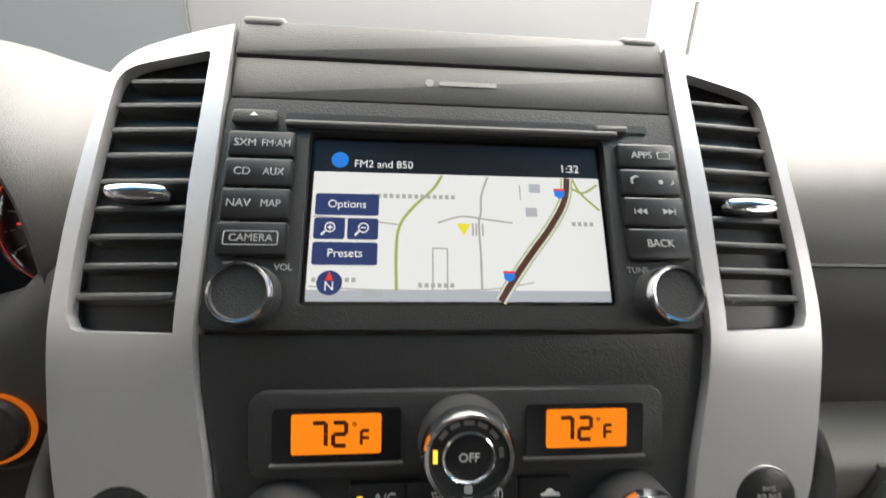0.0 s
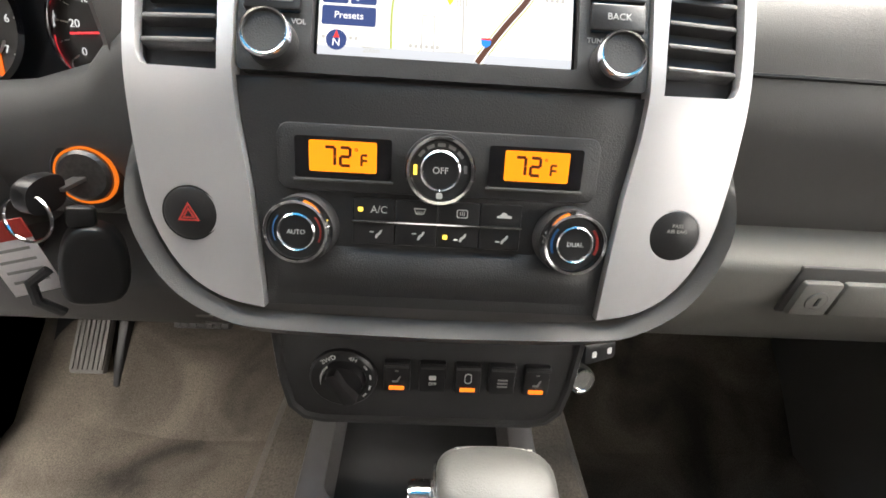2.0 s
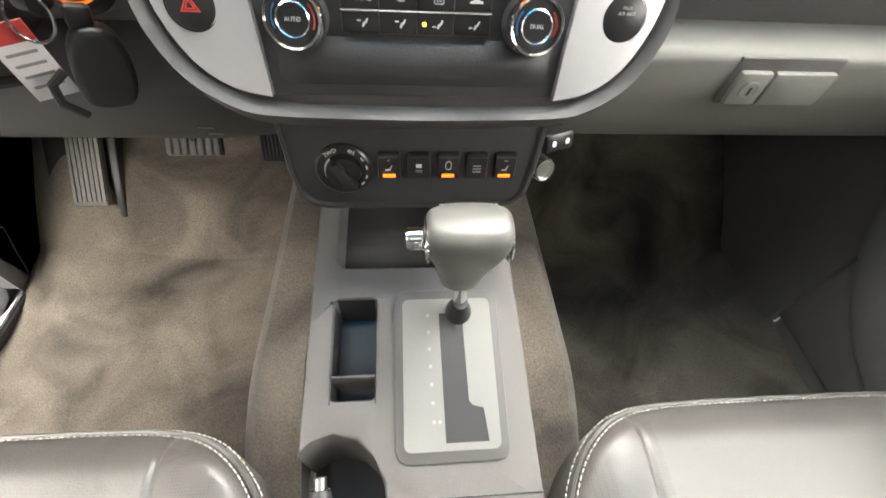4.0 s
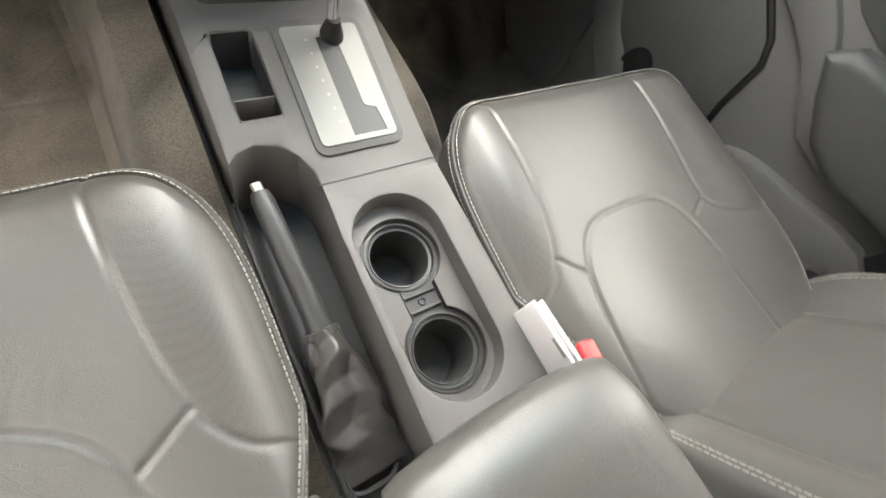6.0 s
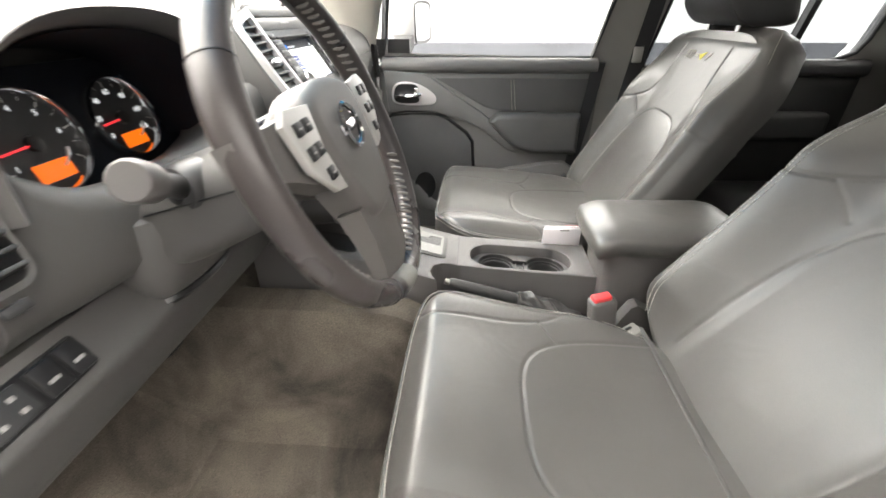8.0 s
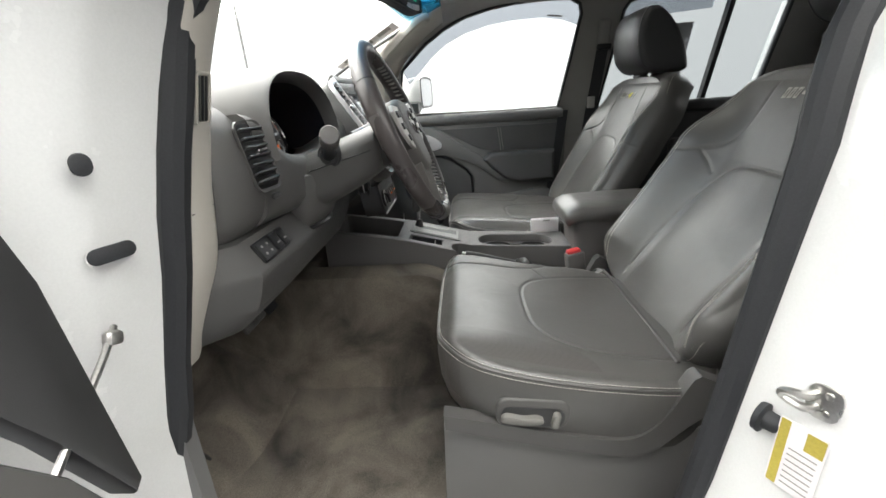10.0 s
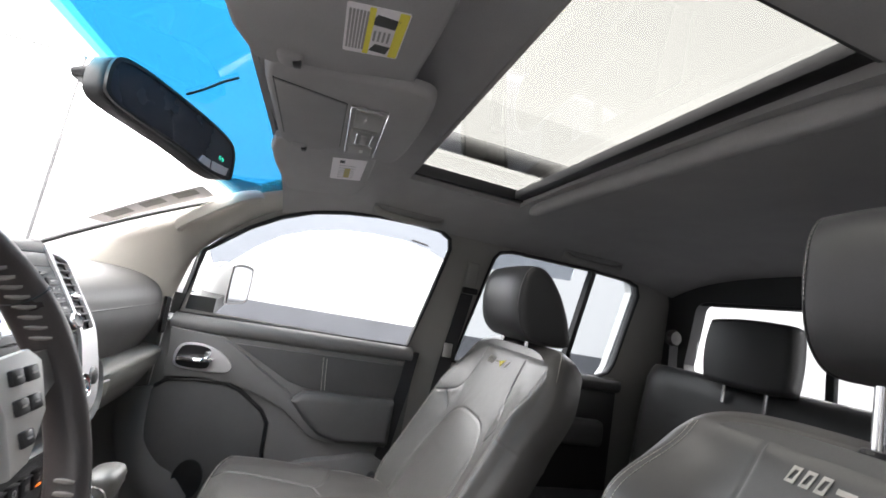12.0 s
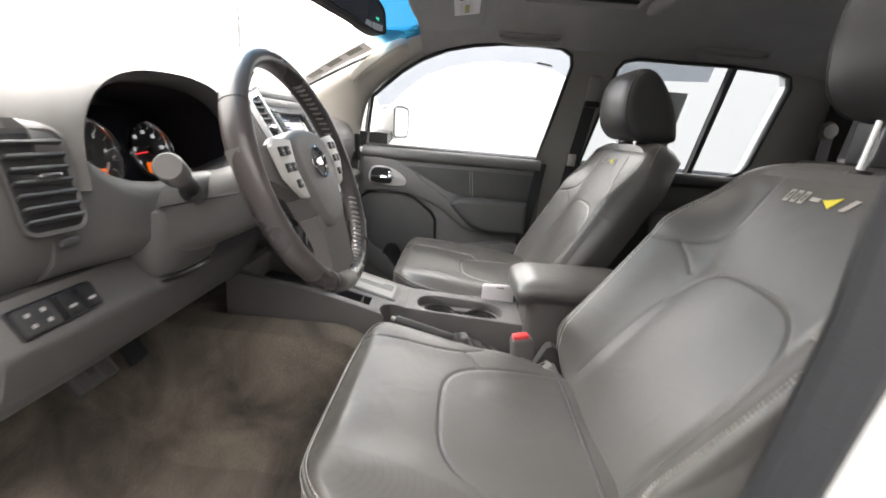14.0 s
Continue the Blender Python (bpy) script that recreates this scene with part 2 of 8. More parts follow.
def rrect(w, h, r, n=5, cx=0.0, cy=0.0):
    """The outline of a rectangle with round corners."""
    pts = []
    for k, (sx, sy) in enumerate(((1, 1), (-1, 1), (-1, -1), (1, -1))):
        for i in range(n + 1):
            a = radians(90 * (k + i / n))
            pts.append((cx + sx * (w / 2 - r) + r * math.cos(a), cy + sy * (h / 2 - r) + r * math.sin(a)))
    return pts


def smooth_poly(ctrl, n=8, closed=True):
    """A Catmull-Rom curve through the points."""
    out = []
    k = len(ctrl)
    segs = k if closed else k - 1
    for i in range(segs):
        p = [np.array(ctrl[(i + j) % k if closed else min(max(i + j, 0), k - 1)], float) for j in (-1, 0, 1, 2)]
        for s in range(n):
            t = s / n
            out.append(tuple(0.5 * (2 * p[1] + (p[2] - p[0]) * t + (2 * p[0] - 5 * p[1] + 4 * p[2] - p[3]) * t * t + (3 * p[1] - p[0] - 3 * p[2] + p[3]) * t ** 3)))
    if not closed:
        out.append(tuple(float(c) for c in ctrl[-1]))
    return out


def loft(rings, cap=True, closed=True):
    bm = bmesh.new()
    rows = [[bm.verts.new(p) for p in r] for r in rings]
    n = len(rows[0])
    for a, b in zip(rows, rows[1:]):
        for i in range(n if closed else n - 1):
            j = (i + 1) % n
            bm.faces.new((a[i], a[j], b[j], b[i]))
    if cap and closed:
        bm.faces.new(rows[0])
        bm.faces.new(rows[-1])
    bmesh.ops.recalc_face_normals(bm, faces=bm.faces)
    return bm


def tube(points, r, n=8, closed=False, flat=1.0):
    """A round bar along the points; r may be a list. flat squeezes it in its second axis."""
    pts = [Vector(p) for p in points]
    k = len(pts)
    rs = r if isinstance(r, (list, tuple)) else [r] * k
    rings = []
    up = None
    for i, p in enumerate(pts):
        a = pts[(i - 1) % k] if closed or i > 0 else p
        b = pts[(i + 1) % k] if closed or i < k - 1 else p
        d = (b - a).normalized()
        if up is None:
            up = Vector((0, 0, 1)) if abs(d.z) < 0.9 else Vector((0, 1, 0))
        side = d.cross(up).normalized()
        up = side.cross(d).normalized()
        rings.append([p + side * rs[i] * math.cos(2 * math.pi * j / n) + up * rs[i] * flat * math.sin(2 * math.pi * j / n) for j in range(n)])
    if closed:
        rings.append(rings[0])
        bm = bmesh.new()
        rows = [[bm.verts.new(q) for q in ring] for ring in rings[:-1]]
        for i in range(k):
            a, b = rows[i], rows[(i + 1) % k]
            for j in range(n):
                bm.faces.new((a[j], a[(j + 1) % n], b[(j + 1) % n], b[j]))
        bmesh.ops.recalc_face_normals(bm, faces=bm.faces)
        return bm
    return loft(rings)


def lathe(profile, n=32, cap=True):
    """A body turned about z from (radius, height) pairs."""
    rings = [[(r * math.cos(2 * math.pi * i / n), r * math.sin(2 * math.pi * i / n), z) for i in range(n)] for r, z in profile]
    return loft(rings, cap=cap)


def text(name, s, size, m, material, parent, ex=0.00015, wide=1.0, align="CENTER"):
    """Words as thin raised letters in the plane of the pose m."""
    cu = bpy.data.curves.new(name, "FONT")
    cu.body, cu.size, cu.extrude = s, size, ex
    cu.align_x, cu.align_y = align, "CENTER"
    tmp = new(name, cu)
    bpy.context.view_layer.update()
    me = bpy.data.meshes.new_from_object(tmp.evaluated_get(bpy.context.evaluated_depsgraph_get()))
    bpy.data.objects.remove(tmp)
    me.transform(m @ Matrix.Diagonal((wide, 1, 1, 1)))
    me.name = name
    return put(name, me, material, parent)


def grid(f, nu, nv, thick=None):
    """A sheet from f(u, v), u and v from 0 to 1."""
    bm = bmesh.new()
    rows = [[bm.verts.new(f(i / nu, j / nv)) for i in range(nu + 1)] for j in range(nv + 1)]
    for a, b in zip(rows, rows[1:]):
        for i in range(nu):
            bm.faces.new((a[i], a[i + 1], b[i + 1], b[i]))
    if thick:
        bm.normal_update()
        geom = bmesh.ops.solidify(bm, geom=bm.faces[:], thickness=thick)
    return bm


def seg_dist(P, line):
    """The distance of points P (n, 2) from a polyline."""
    L = np.array(line, float)
    a, b = L[:-1], L[1:]
    best = np.full(len(P), 9.0)
    for p, q in zip(a, b):
        d = q - p
        t = np.clip(((P - p) @ d) / max(d @ d, 1e-12), 0, 1)
        best = np.minimum(best, np.hypot(*(P - p - t[:, None] * d).T))
    return best


def pillow(W, L, corner, height, skirt, nx=70, ny=70, seams=(), depth=0.004, width=0.004, taper=0.0, cut=(1, 0.0), wide=1.0):
    """A padded body over a rounded rectangle W x L: height(x, y) arrays give the top; skirt lists (outward, down) rings below its edge; seams are pressed in.
    Returns the bmesh and a function that gives the top's height at (x, y)."""
    a = np.linspace(-1, 1, nx + 1)
    b = np.linspace(-1, 1, ny + 1)
    A, B = np.meshgrid(a, b)
    if corner < 0:
        k = np.maximum(np.abs(A), np.abs(B)) / ((np.abs(A) ** -corner + np.abs(B) ** -corner) ** (-1 / corner) + 1e-9)
        EA, EB = A * k, B * k
    else:
        EA, EB = A * np.sqrt(1 - corner * B ** 2 / 2), B * np.sqrt(1 - corner * A ** 2 / 2)
    X = EA * W / 2 * (1 - taper * np.clip(-B, 0, 1))
    X = np.where(A * cut[0] > 0, X * (1 - cut[1] * np.clip(-B, 0, 1) ** 1.1), X)
    X = np.where(A * cut[0] < 0, X * wide, X)
    Y = EB * L / 2

    def top(x, y, groove=True):
        x, y = np.atleast_1d(np.asarray(x, float)), np.atleast_1d(np.asarray(y, float))
        z = height(x, y)
        if groove:
            P = np.stack([x.ravel(), y.ravel()], 1)
            for s in seams:
                z = z - (depth * np.exp(-(seg_dist(P, s) / width) ** 2)).reshape(z.shape)
        return z

    Z = top(X.ravel(), Y.ravel()).reshape(X.shape)
    bm = bmesh.new()
    V = [[bm.verts.new((X[j, i], Y[j, i], Z[j, i])) for i in range(nx + 1)] for j in range(ny + 1)]
    for j in range(ny):
        for i in range(nx):
            bm.faces.new((V[j][i], V[j][i + 1], V[j + 1][i + 1], V[j + 1][i]))
    loop = V[0][:] + [V[j][nx] for j in range(1, ny + 1)] + [V[ny][i] for i in range(nx - 1, -1, -1)] + [V[j][0] for j in range(ny - 1, 0, -1)]
    n = len(loop)
    pts = [v.co.copy() for v in loop]
    out = []
    for i in range(n):
        d = pts[(i + 1) % n] - pts[i - 1]
        out.append(Vector((d.y, -d.x, 0)).normalized())
    prev = loop
    for o, dn in skirt:
        cur = [bm.verts.new((p.x + q.x * o, p.y + q.y * o, (p.z - dn) if dn >= 0 else -dn)) for p, q in zip(pts, out)]
        for i in range(n):
            k = (i + 1) % n
            bm.faces.new((prev[i], cur[i], cur[k], prev[k]))
        prev = cur
    bm.faces.new(list(reversed(prev)))
    bmesh.ops.recalc_face_normals(bm, faces=bm.faces)
    return bm, top, [(p + q * 0.002) for p, q in zip(pts, out)]


def stitches(points, gap=0.006, r=0.0006):
    """A row of short raised stitches along the points."""
    pts = [Vector(p) for p in points]
    bm = bmesh.new()
    acc, pos = 0.0, []
    for p, q in zip(pts, pts[1:]):
        d = (q - p).length
        t = gap - acc
        while t <= d:
            pos.append((p.lerp(q, t / max(d, 1e-9)), (q - p).normalized()))
            t += gap
        acc = (acc + d) % gap
    for c, d in pos:
        side = d.cross(Vector((0, 0, 1)))
        if side.length < 0.1:
            side = d.cross(Vector((0, 1, 0)))
        side.normalize()
        up = side.cross(d)
        vs = []
        for e in (-1, 1):
            for s, u in ((-1, 0), (0, 1), (1, 0), (0, -1)):
                vs.append(bm.verts.new(c + d * e * gap * 0.36 + side * s * r + up * u * r))
        for i in range(4):
            j = (i + 1) % 4
            bm.faces.new((vs[i], vs[j], vs[4 + j], vs[4 + i]))
        bm.faces.new(vs[3::-1])
        bm.faces.new(vs[4:])
    return bm




def frame_at(o, xa, ya):
    """The pose with its origin at o, x along xa and y along ya (made square)."""
    x = Vector(xa).normalized()
    z = x.cross(Vector(ya)).normalized()
    y = z.cross(x)
    m = Matrix((x, y, z)).transposed().to_4x4()
    m.translation = Vector(o)
    return m


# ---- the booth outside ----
# walls and ceiling glow themselves, in place of light bounced round the booth
BOOTH = glow("booth_white_glow", (1.0, 0.995, 0.985), 1.2)
BOOTH_DIM = glow("booth_dim_glow", (0.96, 0.97, 1.0), 0.30)
BOOTH_GREY = glow("booth_grey_glow", (0.86, 0.94, 1.0), 0.20)
BOOTH_HIGH = glow("booth_high_glow", (1.0, 0.985, 0.955), 7.0)
BOOTH_REAR = glow("booth_rear_glow", (1.0, 0.99, 0.98), 0.65)
BOOTH_FRONT = glow("booth_front_glow", (1.0, 0.985, 0.955), 4.2)
BOOTH_NEAR = glow("booth_near_glow", (1.0, 0.99, 0.98), 0.16)
BOOTH_CEIL = glow("booth_ceiling_glow", (1.0, 0.985, 0.95), 7.5)
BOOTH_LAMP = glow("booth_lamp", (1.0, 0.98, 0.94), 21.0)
BOOTH_FLOOR = mat("booth_floor", (0.075, 0.078, 0.088), 0.5, grain=0.3, grain_scale=60, vary=0.15, vary_scale=2)


def slab(name, x0, x1, y0, y1, z0, z1, material, parent=None, r=0.0, label=""):
    bm = rbox(x1 - x0, y1 - y0, z1 - z0, r)
    return part(name, bm, material, parent, label, pose((x0 + x1) / 2, (y0 + y1) / 2, (z0 + z1) / 2))


def sheet(name, pts, material, parent=None, label=""):
    bm = bmesh.new()
    bm.faces.new([bm.verts.new(p) for p in pts])
    return part(name, bm, material, parent, label)


GZ = -0.62
tagged(slab("ground", -6, 6, -7, 6.5, GZ - 0.1, GZ, BOOTH_FLOOR), "dark grey painted booth floor", "floor", kind="structure")
tagged(slab("backdrop_right", 5.0, 5.1, -7, 6.5, GZ, 1.9, BOOTH), "white booth wall with an even glow of its own", "backdrop", kind="structure")
# added glow, so the view through the sunroof stays bright
tagged(slab("backdrop_right_upper", 5.0, 5.1, -7, 6.5, 1.9, 4.0, BOOTH_HIGH), "upper band of the booth wall with an added glow", "backdrop", kind="structure")
# unseen wall; its weak glow keeps the driver's side dark
tagged(slab("backdrop_left", -5.1, -5.0, -7, 6.5, GZ, 4.0, BOOTH_NEAR), "unseen white booth wall with a weak glow", "backdrop", kind="structure")
tagged(slab("backdrop_rear", -5, 5, -7.1, -7.0, GZ, 4.0, BOOTH_REAR), "white booth wall with an even glow of its own", "backdrop", kind="structure")
tagged(slab("backdrop_front", -2.4, 2.7, 5.0, 5.1, GZ, 2.05, BOOTH_DIM), "pale grey roller door of the booth, faintly glowing", "backdrop", kind="structure")
tagged(slab("backdrop_front_dim", -5, -2.4, 5.0, 5.1, GZ, 2.05, BOOTH_GREY), "blue-grey side panel of the booth, faintly glowing", "backdrop", kind="structure")
tagged(slab("backdrop_front_lit", 2.7, 5, 5.0, 5.1, GZ, 2.05, BOOTH), "white booth wall with an even glow of its own", "backdrop", kind="structure")
# unseen corner with little glow, to spare the white door pillar
tagged(slab("backdrop_front_corner", -5, -2.4, 5.0, 5.1, 2.05, 4.0, BOOTH_DIM), "unseen upper corner of the booth wall, its glow kept low", "backdrop", kind="structure")
# added glow above the windscreen's view, to light the seat backs
tagged(slab("backdrop_front_upper", -2.4, 5, 5.0, 5.1, 2.05, 4.0, BOOTH_FRONT), "upper band of the booth wall with an added glow", "backdrop", kind="structure")
tagged(slab("backdrop_ceiling", -5, 5, -7, 5.1, 4.0, 4.1, BOOTH_CEIL), "cream coloured booth ceiling glowing as the main light", "backdrop", kind="structure")
# unseen lamps, placed and tuned to light the seats through the windscreen
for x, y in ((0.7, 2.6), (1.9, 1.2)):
    tagged(slab("booth_lamp", x - 0.8, x + 0.8, y - 1.1, y + 1.1, 3.90, 3.96, BOOTH_LAMP), "flat bright lamp under the booth ceiling, out of view", "ceiling lamp", "booth lamps")
tagged(slab("skirting", 4.90, 4.99, -7, 5.0, GZ, 0.46, BOOTH_FLOOR), "dark grey lower wall of the booth", "backdrop", kind="structure")
SEAMMAT = mat("booth_seam", (0.10, 0.10, 0.10), 0.6)
tagged(slab("wall_seam", 4.96, 4.985, 2.70, 2.72, 0.46, 2.86, SEAMMAT), "thin dark joint between wall panels", "trim", kind="structure")
tagged(slab("wall_seam", 4.96, 4.985, 2.70, 5.0, 2.86, 2.88, SEAMMAT), "thin dark joint between wall panels", "trim", kind="structure")
tagged(slab("wall_seam", 3.2, 3.23, 4.96, 4.985, GZ, 2.05, SEAMMAT), "thin dark joint between wall panels", "trim", kind="structure")
tagged(slab("wall_seam", -2.4, -2.37, 4.96, 4.985, GZ, 2.05, SEAMMAT), "thin dark joint between wall panels", "trim", kind="structure")

# ---- cab shell ----


def sstep(a, b, x):
    t = min(1.0, max(0.0, (x - a) / (b - a)))
    return t * t * (3 - 2 * t)


def floor_z(x, y):
    a = abs(x)
    z = (0.20 + 0.105 * sstep(-0.34, -0.10, y) - 0.30 * max(0.0, a - 0.10)) * (1 - sstep(0.165, 0.235, a)) * (1 - sstep(-0.75, -1.0, y)) - 0.15 * (1 - sstep(0.092, 0.106, a)) * (1 - sstep(0.10, 0.2, y))
    z += max(0.0, y - 0.24) * 0.85 * (1 - 0.5 * (1 - sstep(0.1, 0.3, abs(x))))
    z += 0.012 * noise.noise((x * 7, y * 7, 0)) * sstep(0.2, 0.3, abs(x))
    if x < -0.2:
        z += 0.07 * math.exp(-(((x + 0.62) / 0.11) ** 2)) * sstep(0.05, 0.35, y)
    return z


tagged(part("floor", grid(lambda u, v: (-0.72 + 1.44 * u, -1.66 + 2.28 * v, floor_z(-0.72 + 1.44 * u, -1.66 + 2.28 * v)), 90, 120, 0.012), CARPET), "worn brown-grey carpet with lighter trodden patches", "carpet", kind="structure")
slab("firewall", -0.76, 0.76, 0.62, 0.66, -0.1, 0.74, PLASTIC_DARK)
tagged(bpy.data.objects["firewall"], "black front bulkhead under the dashboard", "bulkhead", kind="structure")


def holed(outer, holes, xin, xout, sign, cuts=(0.64,)):
    """A side wall in the plane of y and z with openings; xin(z) and xout(z) give its two faces."""
    bm = bmesh.new()
    es = []
    for loop in (outer, *holes):
        vs = [bm.verts.new((0, y, z)) for y, z in loop]
        es += [bm.edges.new((vs[i], vs[(i + 1) % len(vs)])) for i in range(len(vs))]
    bmesh.ops.triangle_fill(bm, use_beauty=True, use_dissolve=False, edges=es)
    for c in cuts:
        bmesh.ops.bisect_plane(bm, geom=bm.verts[:] + bm.edges[:] + bm.faces[:], plane_co=(0, 0, c), plane_no=(0, 0, 1))
    ext = bmesh.ops.extrude_face_region(bm, geom=bm.faces[:])
    new_v = {v for v in ext["geom"] if isinstance(v, bmesh.types.BMVert)}
    for v in bm.verts:
        v.co.x = sign * (xout(v.co.z) if v in new_v else xin(v.co.z))
    bmesh.ops.recalc_face_normals(bm, faces=bm.faces)
    return bm


def tumble(x0):
    return lambda z: x0 - max(0.0, z - 0.64) * 0.14


def grow(poly, k):
    c = np.mean(np.array(poly), axis=0)
    return [tuple(c + (np.array(p) - c) * (1 + k / max(0.05, np.hypot(*(np.array(p) - c))))) for p in poly]


FRONT_WIN = [(0.03, 0.647), (0.0, 0.83), (-0.104, 0.920), (-0.18, 0.967), (-0.265, 1.003), (-0.36, 1.024), (-0.458, 1.036), (-0.58, 1.040), (-0.665, 1.036), (-0.70, 1.017), (-0.708, 0.985), (-0.674, 0.816), (-0.637, 0.647)]
REAR_WIN = [(-0.80, 0.625), (-0.868, 0.985), (-0.885, 1.010), (-0.93, 1.022), (-1.25, 1.022), (-1.425, 1.014), (-1.462, 1.002), (-1.478, 0.968), (-1.436, 0.700), (-1.418, 0.665), (-1.38, 0.648), (-1.22, 0.622)]
DOOR_HOLE = [(0.19, 0.02), (0.150, 0.36), (0.098, 0.55), (0.052, 0.74), (0.02, 0.83), (-0.104, 0.932), (-0.18, 0.978), (-0.265, 1.018), (-0.36, 1.038), (-0.458, 1.05), (-0.58, 1.053), (-0.66, 1.05), (-0.70, 1.02), (-0.705, 0.985), (-0.645, 0.84), (-0.60, 0.75), (-0.575, 0.58), (-0.535, 0.24), (-0.50, 0.06), (-0.46, 0.02)]
OUTER = [(0.66, -0.14), (0.66, 0.70), (0.45, 0.71), (0.24, 0.84), (0.0, 1.0), (-0.15, 1.09), (-0.4, 1.15), (-1.3, 1.15), (-1.70, 1.10), (-1.76, 0.64), (-1.76, -0.14)]
tagged(part("wall_passenger", holed(OUTER, [grow(FRONT_WIN, 0.05), grow(REAR_WIN, 0.05)], tumble(0.775), tumble(0.84), 1), WHITE_PAINT, smooth=20), "white painted steel side of the cab", "car body", kind="structure")
tagged(part("wall_driver", holed(OUTER, [DOOR_HOLE, REAR_WIN], tumble(0.705), tumble(0.728), -1), WHITE_PAINT, smooth=20), "white painted door aperture of the cab", "car body", kind="structure")


def flare(p, k):
    y, z = p
    return (-0.26 + (y + 0.26) * k, 0.52 + (z - 0.52) * (1 + (k - 1) * 0.55))


jamb = loft([[(-tumble(x)(z), *flare((y, z), k)) for y, z in DOOR_HOLE] for x, k in ((0.724, 1.0), (0.755, 1.03), (0.80, 1.06), (0.83, 1.10), (0.86, 1.24), (0.90, 1.30), (0.92, 1.32))], cap=False)
tagged(part("door_jamb", jamb, WHITE_PAINT, smooth=50), "white painted flared door jamb", "car body", kind="structure")
SKIN_HOLE = [flare(p, 1.31) for p in DOOR_HOLE]
tagged(part("outer_skin", holed([(1.2, -0.3), (1.2, 0.72), (0.5, 0.74), (0.3, 0.86), (0.0, 1.08), (-0.3, 1.24), (-1.3, 1.24), (-1.8, 1.12), (-1.8, -0.3)], [SKIN_HOLE, [(y - 0.02 if y < -1 else y, z) for y, z in REAR_WIN]], tumble(0.915), tumble(0.93), -1), WHITE_PAINT, smooth=20), "white painted outer body panels", "car body", kind="structure")


def ceil_z(x, y):
    z = 1.108 - 0.075 * (abs(x) / 0.66) ** 4
    z -= 0.055 * max(0.0, (y + 0.46) / 0.28) ** 2
    z -= 0.05 * max(0.0, (-1.25 - y) / 0.4) ** 2
    return z


SR = (-0.39, 0.39, -0.80, -0.485)


def ceiling():
    xs = sorted(set([round(-0.66 + i * 0.033, 4) for i in range(41)] + [SR[0], SR[1]]))
    ys = sorted(set([round(-1.66 + i * 0.05, 4) for i in range(30)] + [-0.18, SR[2], SR[3]]))
    xs = [x for x in xs if min(abs(x - SR[0]), abs(x - SR[1])) == 0 or min(abs(x - SR[0]), abs(x - SR[1])) > 0.008]
    ys = [y for y in ys if min(abs(y - SR[2]), abs(y - SR[3])) == 0 or min(abs(y - SR[2]), abs(y - SR[3])) > 0.008]
    bm = bmesh.new()
    V = {(x, y): bm.verts.new((x, y, ceil_z(x, y))) for x in xs for y in ys}
    for i in range(len(xs) - 1):
        for j in range(len(ys) - 1):
            cx, cy = (xs[i] + xs[i + 1]) / 2, (ys[j] + ys[j + 1]) / 2
            if SR[0] < cx < SR[1] and SR[2] < cy < SR[3]:
                continue
            bm.faces.new((V[xs[i], ys[j]], V[xs[i], ys[j + 1]], V[xs[i + 1], ys[j + 1]], V[xs[i + 1], ys[j]]))
    ext = bmesh.ops.extrude_face_region(bm, geom=bm.faces[:])
    for v in ext["geom"]:
        if isinstance(v, bmesh.types.BMVert):
            v.co.z += 0.045
    bmesh.ops.delete(bm, geom=[v for v in bm.verts if not v.link_faces], context="VERTS")
    bmesh.ops.recalc_face_normals(bm, faces=bm.faces)
    return bm


tagged(part("ceiling", ceiling(), HEADLINER, smooth=40), "grey woven headliner with a sunroof opening", "ceiling", kind="structure")

# rear wall with its window


def rear_wall():
    bm = bmesh.new()
    es = []
    outer = [(-0.78, -0.1), (0.78, -0.1), (0.76, 0.64), (0.68, 1.12), (-0.68, 1.12), (-0.76, 0.64)]
    hole = rrect(1.16, 0.28, 0.05, 5, 0, 0.838)
    hole = [(x * (1.0 if z > 0.85 else 1.04) * (0.96 if z > 0.9 else 1), z) for x, z in hole]
    for loop in (outer, hole):
        vs = [bm.verts.new((x, -1.66 + 0.12 * (0.74 - z) * -1 * (1 if z > 0.74 else 0), z)) for x, z in loop]
        es += [bm.edges.new((vs[i], vs[(i + 1) % len(vs)])) for i in range(len(vs))]
    bmesh.ops.triangle_fill(bm, use_beauty=True, use_dissolve=False, edges=es)
    ext = bmesh.ops.extrude_face_region(bm, geom=bm.faces[:])
    bmesh.ops.translate(bm, vec=(0, -0.05, 0), verts=[v for v in ext["geom"] if isinstance(v, bmesh.types.BMVert)])
    bmesh.ops.recalc_face_normals(bm, faces=bm.faces)
    return bm


tagged(part("wall_rear", rear_wall(), PLASTIC_DARK, smooth=20), "dark trimmed rear wall of the cab", "wall", kind="structure")

# ---- dashboard ----
# the stack's face runs along s: up the reclined head unit (s > 0) and down the climate panel (s < 0)
_S = np.linspace(-0.2, 0.2, 801)
_TH = np.radians(18 + (33 - 18) * np.clip((_S + 0.015) / 0.03, 0, 1))
_Y = np.cumsum(np.sin(_TH)) * (_S[1] - _S[0])
_Z = np.cumsum(np.cos(_TH)) * (_S[1] - _S[0])
_Y += -0.005 - np.interp(0, _S, _Y)
_Z += 0.665 - np.interp(0, _S, _Z)


